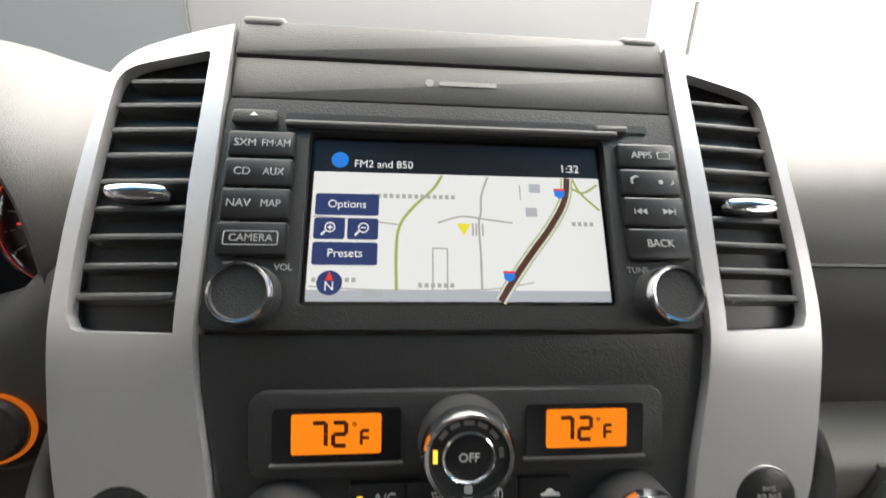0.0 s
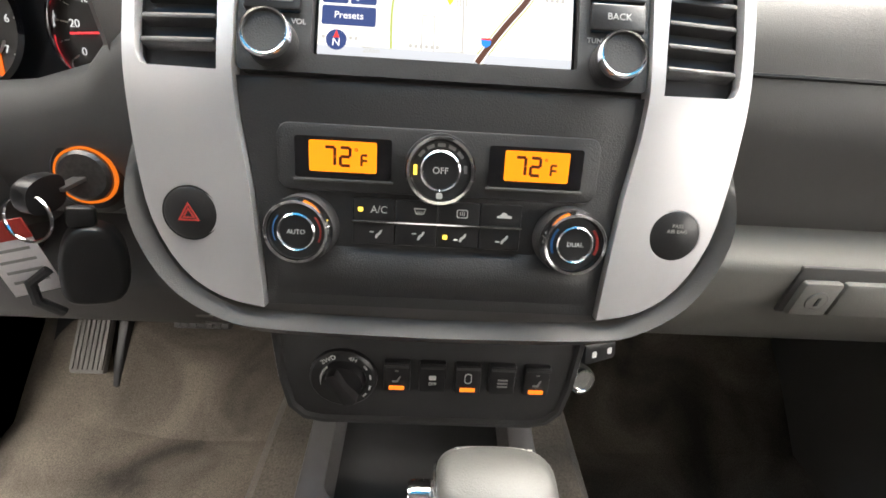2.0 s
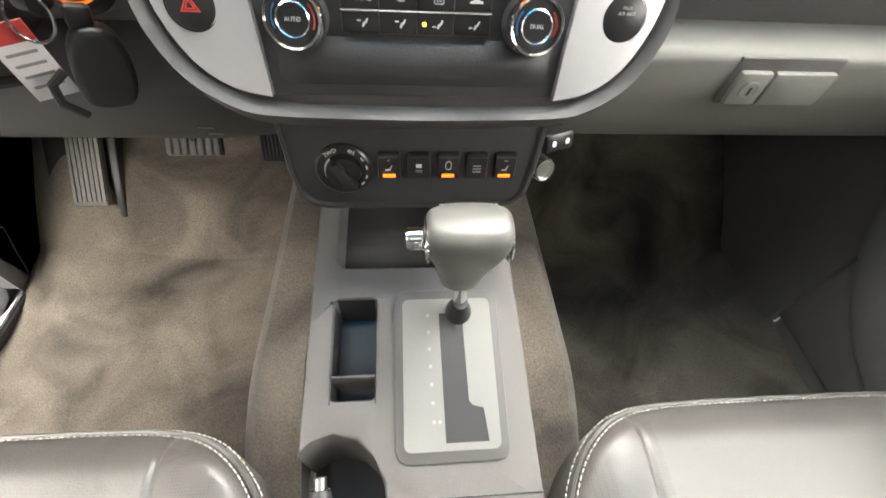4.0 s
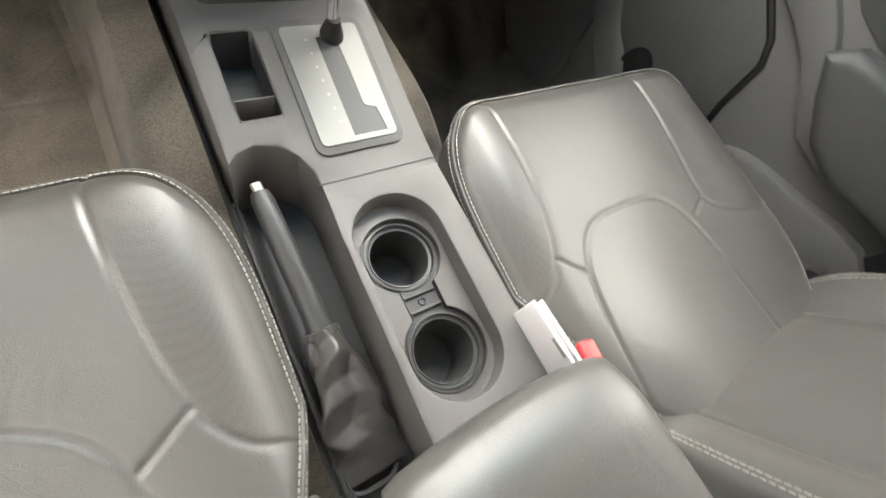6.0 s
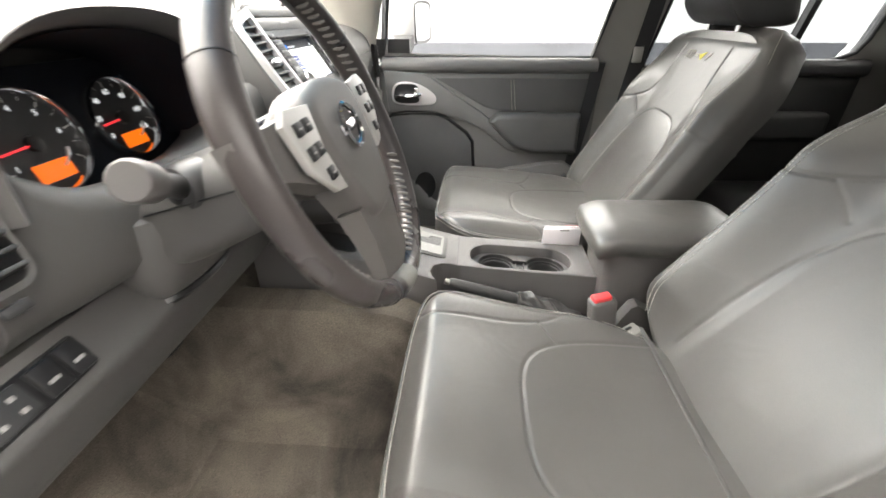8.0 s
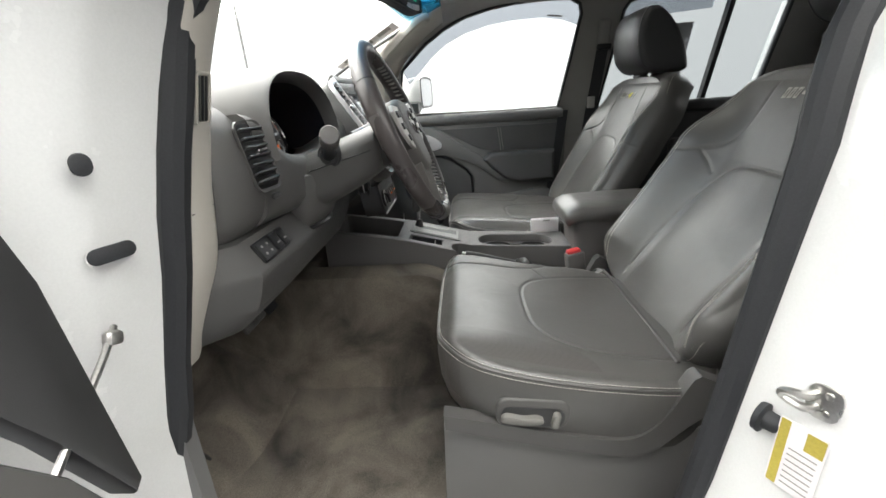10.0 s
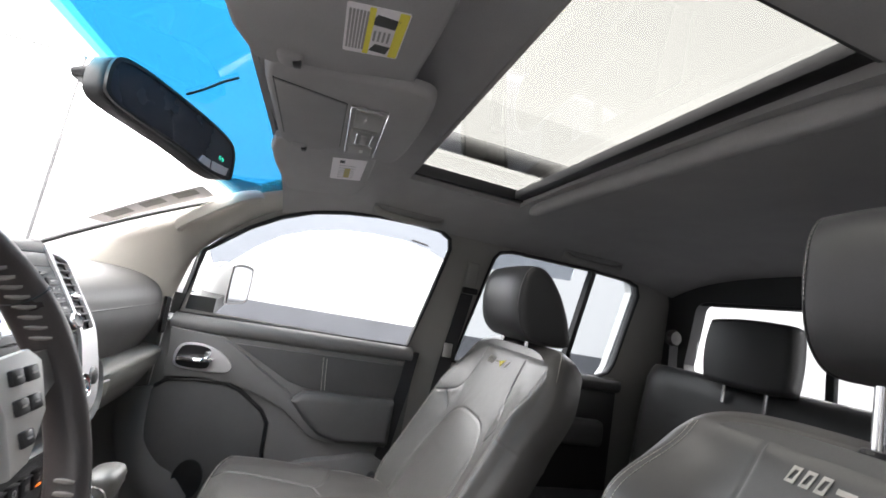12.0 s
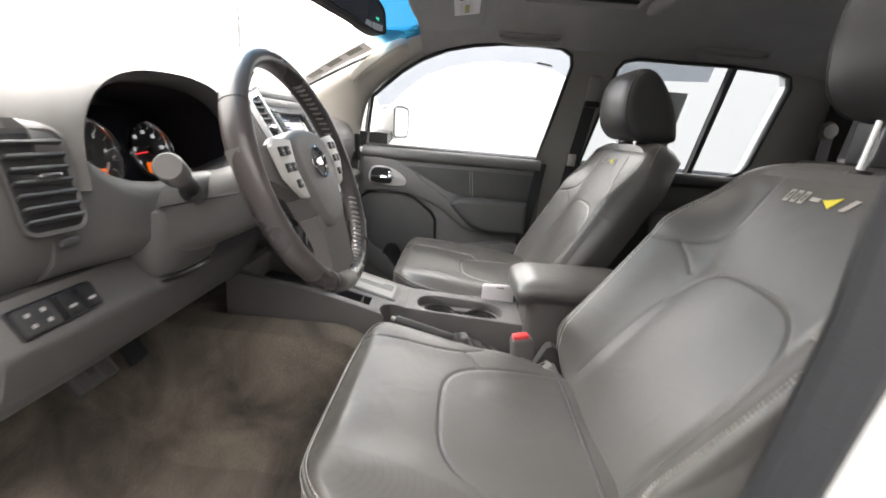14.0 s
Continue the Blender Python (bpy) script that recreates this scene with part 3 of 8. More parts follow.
def ST(u, s, w=0.0):
    w = w - 0.004 * min(1.0, max(0.0, (abs(u) - 0.1) / 0.055)) ** 1.5
    th = float(np.interp(s, _S, _TH))
    return Vector((u, float(np.interp(s, _S, _Y)) - w * math.cos(th), float(np.interp(s, _S, _Z)) + w * math.sin(th)))


def SM(u, s, w=0.0):
    th = float(np.interp(s, _S, _TH))
    return frame_at(ST(u, s, w), (1, 0, 0), (0, math.sin(th), math.cos(th)))


def bend(bm, cuts=(-0.015, -0.007, 0.0, 0.007, 0.015)):
    """Lays a flat piece (u, s, w) onto the stack's bent face."""
    for c in cuts:
        bmesh.ops.bisect_plane(bm, geom=bm.verts[:] + bm.edges[:] + bm.faces[:], plane_co=(0, c, 0), plane_no=(0, 1, 0))
    for c in (-0.152, -0.143, -0.134, -0.125, -0.116, -0.107, -0.1, 0.1, 0.107, 0.116, 0.125, 0.134, 0.143, 0.152):
        bmesh.ops.bisect_plane(bm, geom=bm.verts[:] + bm.edges[:] + bm.faces[:], plane_co=(c, 0, 0), plane_no=(1, 0, 0))
    for v in bm.verts:
        v.co = ST(v.co.x, v.co.y, v.co.z)
    return bm


def mirror_poly(p):
    return [(-x, y) for x, y in reversed(p)]


dash = thing("dashboard", (0, 0.3, 0.5), "dark grey grained plastic dashboard with lighter lower panels", "dashboard")


def dash_span(name, stations, material, label=""):
    """A piece of the dashboard: (x, [(y, z), ...]) sections joined across the car."""
    bm = bmesh.new()
    rows = [[bm.verts.new((x, y, z)) for y, z in prof] for x, prof in stations]
    for a, b in zip(rows, rows[1:]):
        for i in range(len(a) - 1):
            bm.faces.new((a[i], b[i], b[i + 1], a[i + 1]))
    for r in (rows[0], rows[-1]):
        bm.faces.new(r)
    bmesh.ops.recalc_face_normals(bm, faces=bm.faces)
    return part(name, bm, material, dash, label, smooth=40)


def shift(prof, dy, dz=0.0):
    return [(y + dy, z + dz) for y, z in prof]


PAD = smooth_poly([(0.60, 0.70), (0.42, 0.742), (0.22, 0.75), (0.13, 0.742), (0.083, 0.722), (0.062, 0.697), (0.056, 0.674)], 5, False) + [(0.12, 0.665), (0.60, 0.66)]
FACE = smooth_poly([(0.056, 0.671), (0.053, 0.64), (0.062, 0.60), (0.082, 0.556)], 5, False) + [(0.3, 0.55), (0.3, 0.67)]
GLOVE = [(0.082, 0.556), (0.042, 0.5555), (0.034, 0.552), (0.031, 0.546)] + smooth_poly([(0.031, 0.546), (0.036, 0.515), (0.05, 0.488), (0.068, 0.455), (0.10, 0.42), (0.17, 0.395)], 4, False)[1:] + [(0.4, 0.38), (0.4, 0.55)]
xs_p = [0.14, 0.20, 0.30, 0.40, 0.50, 0.60, 0.655, 0.685, 0.698, 0.705]
end = [0, 0, 0, 0, 0, 0.001, 0.004, 0.012, 0.024, 0.048]
dash_span("upper_pad", [(x, shift(PAD, e)) for x, e in zip(xs_p, end)], PLASTIC, "grey grained soft top pad")
dash_span("front_face", [(x, shift(FACE, e)) for x, e in zip(xs_p, end)], PLASTIC)
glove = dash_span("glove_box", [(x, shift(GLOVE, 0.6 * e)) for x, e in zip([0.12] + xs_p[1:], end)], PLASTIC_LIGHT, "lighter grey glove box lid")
# middle of the dashboard behind the stack
MID = [(0.60, 0.70), (0.42, 0.745), (0.24, 0.760), (0.17, 0.752), (0.13, 0.735)] + [(0.09, 0.60), (0.10, 0.45), (0.35, 0.42), (0.60, 0.42)]
dash_span("middle_body", [(x, MID) for x in (-0.16, 0.0, 0.16)], PLASTIC)
# driver's side
DPAD = smooth_poly([(0.60, 0.70), (0.42, 0.742), (0.24, 0.752), (0.14, 0.745), (0.085, 0.728), (0.055, 0.700), (0.036, 0.655), (0.032, 0.61), (0.045, 0.57), (0.066, 0.548)], 4, False) + [(0.3, 0.54), (0.6, 0.60)]
ex_d = [-0.668, -0.660, -0.645, -0.622, -0.595, -0.56]
en_d = [0.13, 0.09, 0.045, 0.026, 0.021, 0.02]
dash_span("driver_pad", [(x, shift(DPAD, e)) for x, e in zip(ex_d, en_d)], PLASTIC)


def face_prof(top):
    return [(0.14, top - 0.032), (0.075, top - 0.004), (0.062, top - 0.0005), (0.050, top), (0.040, top - 0.007), (0.0345, top - 0.021)] + [(y, min(z, top - 0.025)) for y, z in ((0.0335, 0.590), (0.037, 0.572), (0.050, 0.556), (0.066, 0.548))] + [(0.3, 0.54), (0.3, 0.61)]


FACE_TOP = [(-0.56, 0.715, 0.020), (-0.54, 0.712, 0.019), (-0.518, 0.704, 0.016), (-0.505, 0.676, 0.012), (-0.476, 0.654, 0.006), (-0.45, 0.645, 0.002), (-0.40, 0.638, 0.0), (-0.30, 0.640, 0.0), (-0.25, 0.645, 0.0), (-0.21, 0.657, 0.0), (-0.19, 0.676, 0.0), (-0.155, 0.69, 0.0)]
dash_span("cluster_face", [(x, shift(face_prof(z), e)) for x, z, e in FACE_TOP], PLASTIC)
DTOP = smooth_poly([(0.60, 0.70), (0.42, 0.742), (0.30, 0.75), (0.22, 0.745)], 4, False) + [(0.22, 0.60), (0.6, 0.60)]
dash_span("cowl_top", [(x, DTOP) for x in (-0.56, -0.40, -0.155)], PLASTIC)
LOWER = [(0.090, 0.5495), (0.072, 0.5468), (0.046, 0.506), (0.044, 0.499)] + smooth_poly([(0.044, 0.499), (0.056, 0.46), (0.075, 0.43), (0.11, 0.408), (0.16, 0.40)], 4, False)[1:] + [(0.4, 0.40), (0.4, 0.54)]
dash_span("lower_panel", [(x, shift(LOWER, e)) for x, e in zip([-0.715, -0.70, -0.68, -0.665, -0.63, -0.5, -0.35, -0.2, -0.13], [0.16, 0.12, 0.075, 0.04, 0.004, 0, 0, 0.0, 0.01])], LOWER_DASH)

# stack body, its surround and lower lip
BEZ = smooth_poly([(0.0995, 0.1335), (0.113, 0.1295), (0.127, 0.1247), (0.139, 0.1195), (0.146, 0.113), (0.150, 0.104), (0.1515, 0.09), (0.1528, 0.07), (0.1534, 0.046), (0.1530, 0.029), (0.1518, 0.0066), (0.1508, -0.01), (0.1492, -0.04), (0.1443, -0.071), (0.1305, -0.0965), (0.111, -0.1105), (0.089, -0.1155)], 3, False) + [(0.0905, -0.09), (0.094, -0.05), (0.0980, -0.02), (0.0995, 0.0), (0.0998, 0.05), (0.0997, 0.1)]
VENT = [(0.1078, 0.1185)] + smooth_poly([(0.109, 0.1192), (0.1245, 0.1153), (0.138, 0.1118), (0.1443, 0.1065), (0.146, 0.096), (0.1468, 0.074), (0.1472, 0.05), (0.1468, 0.026), (0.1452, 0.0066)], 3, False) + [(0.143, 0.0022), (0.140, 0.0012), (0.1065, 0.0002), (0.1068, 0.02), (0.1085, 0.057), (0.1082, 0.09)]


def holed_flat(outer, hole, h, z0=0.0, lip=0.0015):
    bm = bmesh.new()
    es = []
    loops = []
    for loop in (outer, hole):
        vs = [bm.verts.new((x, y, z0 + h)) for x, y in loop]
        loops.append(vs)
        es += [bm.edges.new((vs[i], vs[(i + 1) % len(vs)])) for i in range(len(vs))]
    bmesh.ops.triangle_fill(bm, use_beauty=True, use_dissolve=False, edges=es)
    ext = bmesh.ops.extrude_face_region(bm, geom=bm.faces[:])
    bmesh.ops.translate(bm, vec=(0, 0, -h), verts=[v for v in ext["geom"] if isinstance(v, bmesh.types.BMVert)])
    bmesh.ops.recalc_face_normals(bm, faces=bm.faces)
    return bm


stack = thing("centre_stack", (0, 0, 0.6), "dark grey centre stack between two silver painted vent surrounds", "dash panel")
body_out = smooth_poly([(0, 0.1385), (0.098, 0.1385), (0.115, 0.1345), (0.130, 0.1293), (0.1435, 0.1238), (0.1508, 0.117), (0.155, 0.106), (0.157, 0.09), (0.1583, 0.07), (0.1593, 0.046), (0.1588, 0.029), (0.1575, 0.0066), (0.1562, -0.01), (0.1546, -0.04), (0.1496, -0.073), (0.136, -0.100), (0.113, -0.1165), (0.089, -0.122), (0, -0.125)], 3, False)
body_poly = body_out + [(-x, y) for x, y in reversed(body_out[1:-1])]
part("body", bend(prism(body_poly, 0.06, 0.003, z0=-0.062)), PLASTIC, stack)
for sgn, nm in ((1, "r"), (-1, "l")):
    pb = BEZ if sgn > 0 else mirror_poly(BEZ)
    pv = VENT if sgn > 0 else mirror_poly(VENT)
    bez = part("silver_surround", bend(holed_flat(pb, pv, 0.009, -0.002)), SILVER, stack, "satin silver painted vent surround", smooth=30)
    # vent box, slats, thumb tab
    cup = [(x * 0.999, y) for x, y in pv]
    part("vent_recess", bend(holed_flat([(sgn * 0.127 + (x - sgn * 0.127) * 1.04, 0.06 + (y - 0.06) * 1.02) for x, y in cup], cup, 0.004, -0.0025)), BLACK, bez)
    part("vent_back", bend(prism(cup, 0.001, z0=-0.0015)), BLACK, bez)
    for k in range(9):
        s = 0.0125 + k * 0.0115
        xo = 0.1445 - (0.004 if k == 8 else 0.0)
        xi = 0.1085
        sl = rbox(xo - xi, 0.0032, 0.010, 0.0012)
        part("vent_slat", sl, PLASTIC_DARK, bez, m=frame_at((ST(sgn * xo, s, 0.0005) + ST(sgn * xi, s, 0.0005)) / 2, sgn * (ST(sgn * xo, s) - ST(sgn * xi, s)), (0, 0.4, 1)) @ pose(0, 0, 0, -24))
    tab = smooth_poly([(-0.009, -0.0028), (0.0, -0.0036), (0.010, -0.0028), (0.012, 0), (0.010, 0.0028), (0, 0.0036), (-0.010, 0.0028), (-0.012, 0)], 3)
    part("thumb_tab", prism(tab, 0.006, 0.002), CHROME, bez, "chrome thumb tab", SM(sgn * 0.1275, 0.0535, 0.0035))
# lower lip under the stack
lip = [(x * 0.993, y) for x, y in smooth_poly([(0.158, -0.02), (0.159, -0.045), (0.154, -0.076), (0.138, -0.103), (0.112, -0.119), (0.088, -0.1235), (0.04, -0.125), (0, -0.1255)], 4, False)]
lip = lip + [(-x, y) for x, y in reversed(lip[:-1])]
rings = []
for i, (u, s) in enumerate(lip):
    c = ST(u, s, 0.0)
    d = Vector((u * 0.12, 0.0, -0.12)).normalized() * sstep(-0.02, -0.075, s)
    u /= 1 + 0.03 * (1 - sstep(-0.02, -0.075, s))
    rings.append([ST(u * 0.965, s * 0.985 + 0.001, 0.004), ST(u, s - 0.003, 0.010 * sstep(-0.02, -0.06, s)), ST(u, s, 0.006 * sstep(-0.02, -0.06, s)) + d * 0.007, ST(u, s, -0.004) + d * 0.015, ST(u * 0.97, s, -0.030) + d * 0.014, ST(u * 0.95, s, -0.05)])
part("lower_lip", loft(rings, cap=False, closed=True), PLASTIC, stack, smooth=50)

# ---- seats ----


def arch(w, y0, y1, n=18, sq=2.4):
    """A horseshoe seam, open at its y0 end, with its round end at y1."""
    pts = []
    for i in range(n + 1):
        a = math.pi * i / n
        c, s = math.cos(a), math.sin(a)
        x = w * abs(c) ** (2 / sq) * (1 if c >= 0 else -1)
        pts.append((x, y0 + (y1 - y0) * abs(s) ** (2 / sq)))
    return pts


SEAT_X = 0.356
CW, CL = 0.47, 0.47


def cushion_height(sag, puff, outer=0.020):
    """A cushion's top: y runs from the back (-) to the front (+); sag is how far it drops towards the back, puff is the middle of its raised insert, outer how far its edge on the -x side rolls off."""
    def height(x, y):
        a = np.abs(x) / (CW / 2)
        b = y / (CL / 2)
        z = 0.326 + 0.020 * (b + 1) / 2
        z = z - sag * (1 - np.exp(-(np.clip(0.92 - b, 0, 3) / 0.62) ** 1.7))
        z = z + 0.008 * np.exp(-(((a - 0.78) / 0.20) ** 2)) * (0.6 + 0.4 * b)
        z = z - 0.010 * np.exp(-((a / 0.45) ** 2)) * np.exp(-(((b + 0.45) / 0.6) ** 2))
        r = np.hypot((x - puff) / 0.15, (y + 0.20) / 0.26)
        z = z + 0.011 * (1 - np.clip(r / 1.1, 0, 1) ** 2) ** 1.6
        z = z - 0.014 * np.clip(-b, 0, 1) ** 2 * np.clip((a - 0.4) / 0.5, 0, 1) ** 2
        z = z - 0.017 * np.clip((b - 0.1) / 0.9, 0, 1) ** 2 - 0.013 * np.clip((b - 0.87) / 0.13, 0, 1) ** 2 - np.where(x < 0, outer, 0.020) * np.clip((a - 0.80) / 0.20, 0, 1) ** 2.2
        return z
    return height


def shifted(pts, dx):
    return [(x + dx, y) for x, y in pts]


BOLSTER = smooth_poly([(0.147, 0.235), (0.150, 0.16), (0.156, 0.09), (0.172, 0.027), (0.196, -0.010), (0.222, -0.024), (0.24, -0.028)], 6, False)
NARROW = smooth_poly([(0.122, 0.235), (0.113, 0.16), (0.103, 0.09), (0.096, 0.03), (0.106, -0.002), (0.150, -0.026), (0.205, -0.038), (0.24, -0.042)], 6, False)
DRIVER_SEAMS = [shifted(arch(0.168, -0.22, 0.072, 24, 3.5), -0.02), BOLSTER, [(0.170, 0.029), (0.150, 0.016), (0.131, 0.004)]]
PASSENGER_SEAMS = [shifted(arch(0.122, -0.22, 0.043, 24, 3.5), -0.052), [(-x - 0.014, y) for x, y in BOLSTER], NARROW, [(-0.188, 0.012), (-0.176, 0.0), (-0.160, -0.012)], [(0.097, 0.012), (0.082, 0.004), (0.064, -0.006)]]
BW, BMID = 0.47, -0.055


def back_height(length, foot, bolster):
    """A backrest's padding in front of its own plane; y runs from its foot (-) to its top (+). foot is how far its lower end comes forward, bolster how far its wings do."""
    def height(x, y):
        a = np.abs(x) / (BW / 2)
        q = y + BMID
        z = 0.066 + foot * np.clip((0.02 - q) / 0.35, 0, 1.1) ** 1.2
        up = np.clip((0.175 - q) / 0.15, 0, 1)
        dn = np.clip((q + 0.345) / 0.12, 0, 1)
        ramp = np.clip((a - 0.46) / 0.50, 0, 1)
        z = z + bolster * ramp * ramp * (3 - 2 * ramp) * up * up * (3 - 2 * up) * (0.25 + 0.75 * dn * dn * (3 - 2 * dn))
        r = np.hypot(x / 0.137, (q + 0.25) / 0.264)
        z = z + 0.008 * (1 - np.clip(r / 1.1, 0, 1) ** 2) ** 1.6
        top = length / 2 + BMID
        z = z - 0.034 * np.clip((q - top + 0.055) / 0.055, 0, 1) ** 2.2 - 0.034 * np.clip((a - 0.90) / 0.10, 0, 1) ** 2
        return z
    return height


B_SEAMS = [[(x, y - BMID) for x, y in arch(0.135, -0.29, 0.013, 24, 3.6)]]
for sg in (1, -1):
    wing = smooth_poly([(sg * 0.235, 0.004), (sg * 0.205, 0.006), (sg * 0.172, 0.020), (sg * 0.137, 0.046), (sg * 0.118, 0.085), (sg * 0.110, 0.135), (sg * 0.106, 0.18)], 6, False)
    B_SEAMS += [[(x, y - BMID) for x, y in wing], [(sg * 0.170, 0.021 - BMID), (sg * 0.147, 0.002 - BMID), (sg * 0.128, -0.018 - BMID)]]


def headrest_block(front=0.0):
    """A headrest about its base line: wedge-shaped in side view, upright in front, falling away behind."""
    prof = smooth_poly([(0.062, 0.075), (0.064, 0.115), (0.056, 0.160), (0.034, 0.186), (-0.004, 0.176), (-0.045, 0.130), (-0.075, 0.072), (-0.090, 0.018), (-0.082, 0.0), (-0.030, -0.004), (0.020, 0.004), (0.050, 0.034)], 4)
    rings = []
    for x, k, f in ((-0.118, 0.70, 0.0), (-0.1165, 0.86, 0.0), (-0.112, 0.95, 0.0), (-0.104, 0.985, 0.001), (-0.07, 1.0, 0.004), (-0.03, 1.0, 0.006), (0.03, 1.0, 0.006), (0.07, 1.0, 0.004), (0.104, 0.985, 0.001), (0.112, 0.95, 0.0), (0.1165, 0.86, 0.0), (0.118, 0.70, 0.0)):
        rings.append([(x, -0.012 + (y + 0.012) * k + (f if y > 0.03 else 0.0), 0.088 + (z - 0.088) * k) for y, z in prof])
    seams = []
    for sx in (-1, 1):
        seams.append([(sx * 0.110, -0.012 + (y + 0.012) * 0.972, 0.088 + (z - 0.088) * 0.972) for y, z in prof])
    return loft(rings), seams


def seat(name, cx, label):
    st = thing(name, (cx, -0.42, 0.02), label, "car seat", "front seats")
    mc = pose(cx, -0.42, 0.0)
    drv = cx < 0
    shape = cushion_height(0.048, -0.02, 0.004) if drv else cushion_height(0.018, -0.052)
    bm, top, rim = pillow(CW * 0.985, CL * 0.99, -4.6, shape, [(0.008, 0.006), (0.014, 0.02), (0.016, 0.05), (0.013, 0.09), (0.004, 0.125), (-0.01, -0.19)], 190, 190, DRIVER_SEAMS if drv else PASSENGER_SEAMS, 0.0024, 0.0025, 0.0 if drv else 0.30, (-math.copysign(1, cx), 0.42 if drv else 0.06), 1.055 if drv else 1.0)
    bx, by = [p[0] for p in BOLSTER][::-1], [p[1] for p in BOLSTER][::-1]
    for f in bm.faces:
        c = f.calc_center_median()
        if c.y > -0.026 and abs(c.x) > np.interp(c.y, by, bx) + 0.002 and c.z > 0.25 and abs(c.y) < 0.225 and abs(c.x) < 0.228:
            f.material_index = 1
    cushion = part("cushion", bm, LEATHER, st, "charcoal grey leather cushion", mc, smooth=60)
    cushion.data.materials.append(PERF)
    for off, dz in ((0.007, 0.004), (0.013, 0.013)):
        loop = [mc @ Vector((p.x * (1 + off / 0.24), p.y * (1 + off / 0.24), p.z + 0.001 - dz)) for p in rim]
        part("stitching", stitches(loop + loop[:1], 0.0058, 0.00065), STITCH, cushion, "off-white twin stitching")
    part("piping", tube([mc @ Vector((p.x * 1.042, p.y * 1.042, p.z - 0.007)) for p in rim][::2], 0.0022, 6, True), LEATHER, cushion)
    # backrest
    mb = frame_at((cx, -0.750 if drv else -0.700, 0.30), (-1, 0, 0), (0, -math.sin(radians(24)), math.cos(radians(24)))) @ pose(0, 0.235 + BMID, 0)
    length = 0.545 if drv else 0.57
    bm, btop, brim = pillow(BW * 0.985, length, -4.4, back_height(length, 0.066 if drv else 0.030, 0.070 if drv else 0.034), [(0.012, 0.008), (0.018, 0.03), (0.016, 0.06), (0.004, 0.09), (-0.015, 0.0 - 0.062)], 190, 200, B_SEAMS, 0.0024, 0.0026)
    back = part("backrest", bm, LEATHER, st, "charcoal grey leather backrest", mb, smooth=60)
    for dz, k in ((0.009, 1.03), (0.016, 1.042)):
        loop = [mb @ Vector((p.x * k, p.y * k, p.z - dz)) for p in brim]
        part("stitching", stitches(loop + loop[:1], 0.0058, 0.00065), STITCH, back, "off-white twin stitching")
    # badge on the backrest: a row of slanted white bars and a yellow sweep
    mz = mb @ pose(0, 0.156 - BMID, float(btop(0, 0.156 - BMID)[0]) + 0.0008)
    for x in (-0.066, -0.052, -0.038):
        part("badge_bar", ring_plate([(x - 0.006, -0.010), (x + 0.003, -0.010), (x + 0.008, 0.010), (x - 0.001, 0.010)], [(x - 0.0035, -0.006), (x + 0.001, -0.006), (x + 0.0052, 0.006), (x + 0.001, 0.006)], 0.0008), STITCH, back, "white stitched badge", mz)
    part("badge_dash", prism([(-0.026, -0.003), (-0.010, -0.003), (-0.009, 0.003), (-0.025, 0.003)], 0.0008), STITCH, back, "", mz)
    part("badge_sweep", prism([(-0.006, 0.001), (0.010, -0.010), (0.022, 0.009), (0.010, 0.005)], 0.0008), YELLOW, back, "yellow stitched badge", mz)
    part("badge_tail", prism([(0.026, -0.009), (0.035, -0.009), (0.048, 0.009), (0.039, 0.009)], 0.0008), STITCH, back, "", mz)
    for sx in (-1, 1):
        for k, off in enumerate((0.0, 0.007)):
            pts = []
            for q in np.linspace(-0.24, 0.235, 50):
                xx = sx * (0.207 + off - 0.010 * (q / 0.22) ** 2)
                pts.append(mb @ Vector((xx, q, float(btop(xx, q, False)[0]) + 0.0006)))
            part("stitching", stitches(pts, 0.0058, 0.00065), STITCH, back, "off-white twin stitching")
    # headrest on two posts
    hb = Vector((0.383, -0.843, 0.748)) if not drv else Vector((-0.405, -0.900, 0.796))
    bm, hseams = headrest_block()
    hr = part("headrest", bm, LEATHER_DARK, st, "black leather headrest", Matrix.Translation(hb), smooth=50)
    for q in hseams:
        part("piping", tube([hb + Vector(p) for p in q], 0.0014, 6, True), LEATHER_DARK, hr)
        part("stitching", stitches([hb + Vector((p[0] * 0.985, p[1] + 0.0015, p[2])) for p in q[:14]], 0.006, 0.0006), GREY_PRINT, hr)
    for sx in (-0.068, 0.068):
        part("post", tube([hb + Vector((sx, -0.002, 0.02)), hb + Vector((sx, 0.008, -0.13))], 0.0065, 12), CHROME, hr, "chrome headrest post")
        part("post_collar", lathe([(0.015, -0.004), (0.015, 0.004), (0.012, 0.008), (0.007, 0.009)], 18), BLACK, hr, "", Matrix.Translation(hb + Vector((sx, 0.004, -0.075 if drv else -0.022))))
    # flap in the joint between cushion and backrest
    jy, jz = (-0.574, 0.284) if drv else (-0.578, 0.303)
    part("joint_flap", tube([(cx + x, jy - 0.004 * math.cos(x * 5), jz) for x in np.linspace(-0.20, 0.19, 12)], 0.0042, 8, False, 0.6), PLASTIC, st, "grey vinyl flap in the joint")
    # base and side trim
    rails = part("seat_base", loft([[(cx + sx * 0.215, y, z) for y, z in ((-0.215, 0.20), (-0.215, 0.17), (-0.235, 0.04), (-0.60, 0.03), (-0.64, 0.20))] for sx in (-1, 1)]), PLASTIC_DARK, st, "dark seat frame cover")
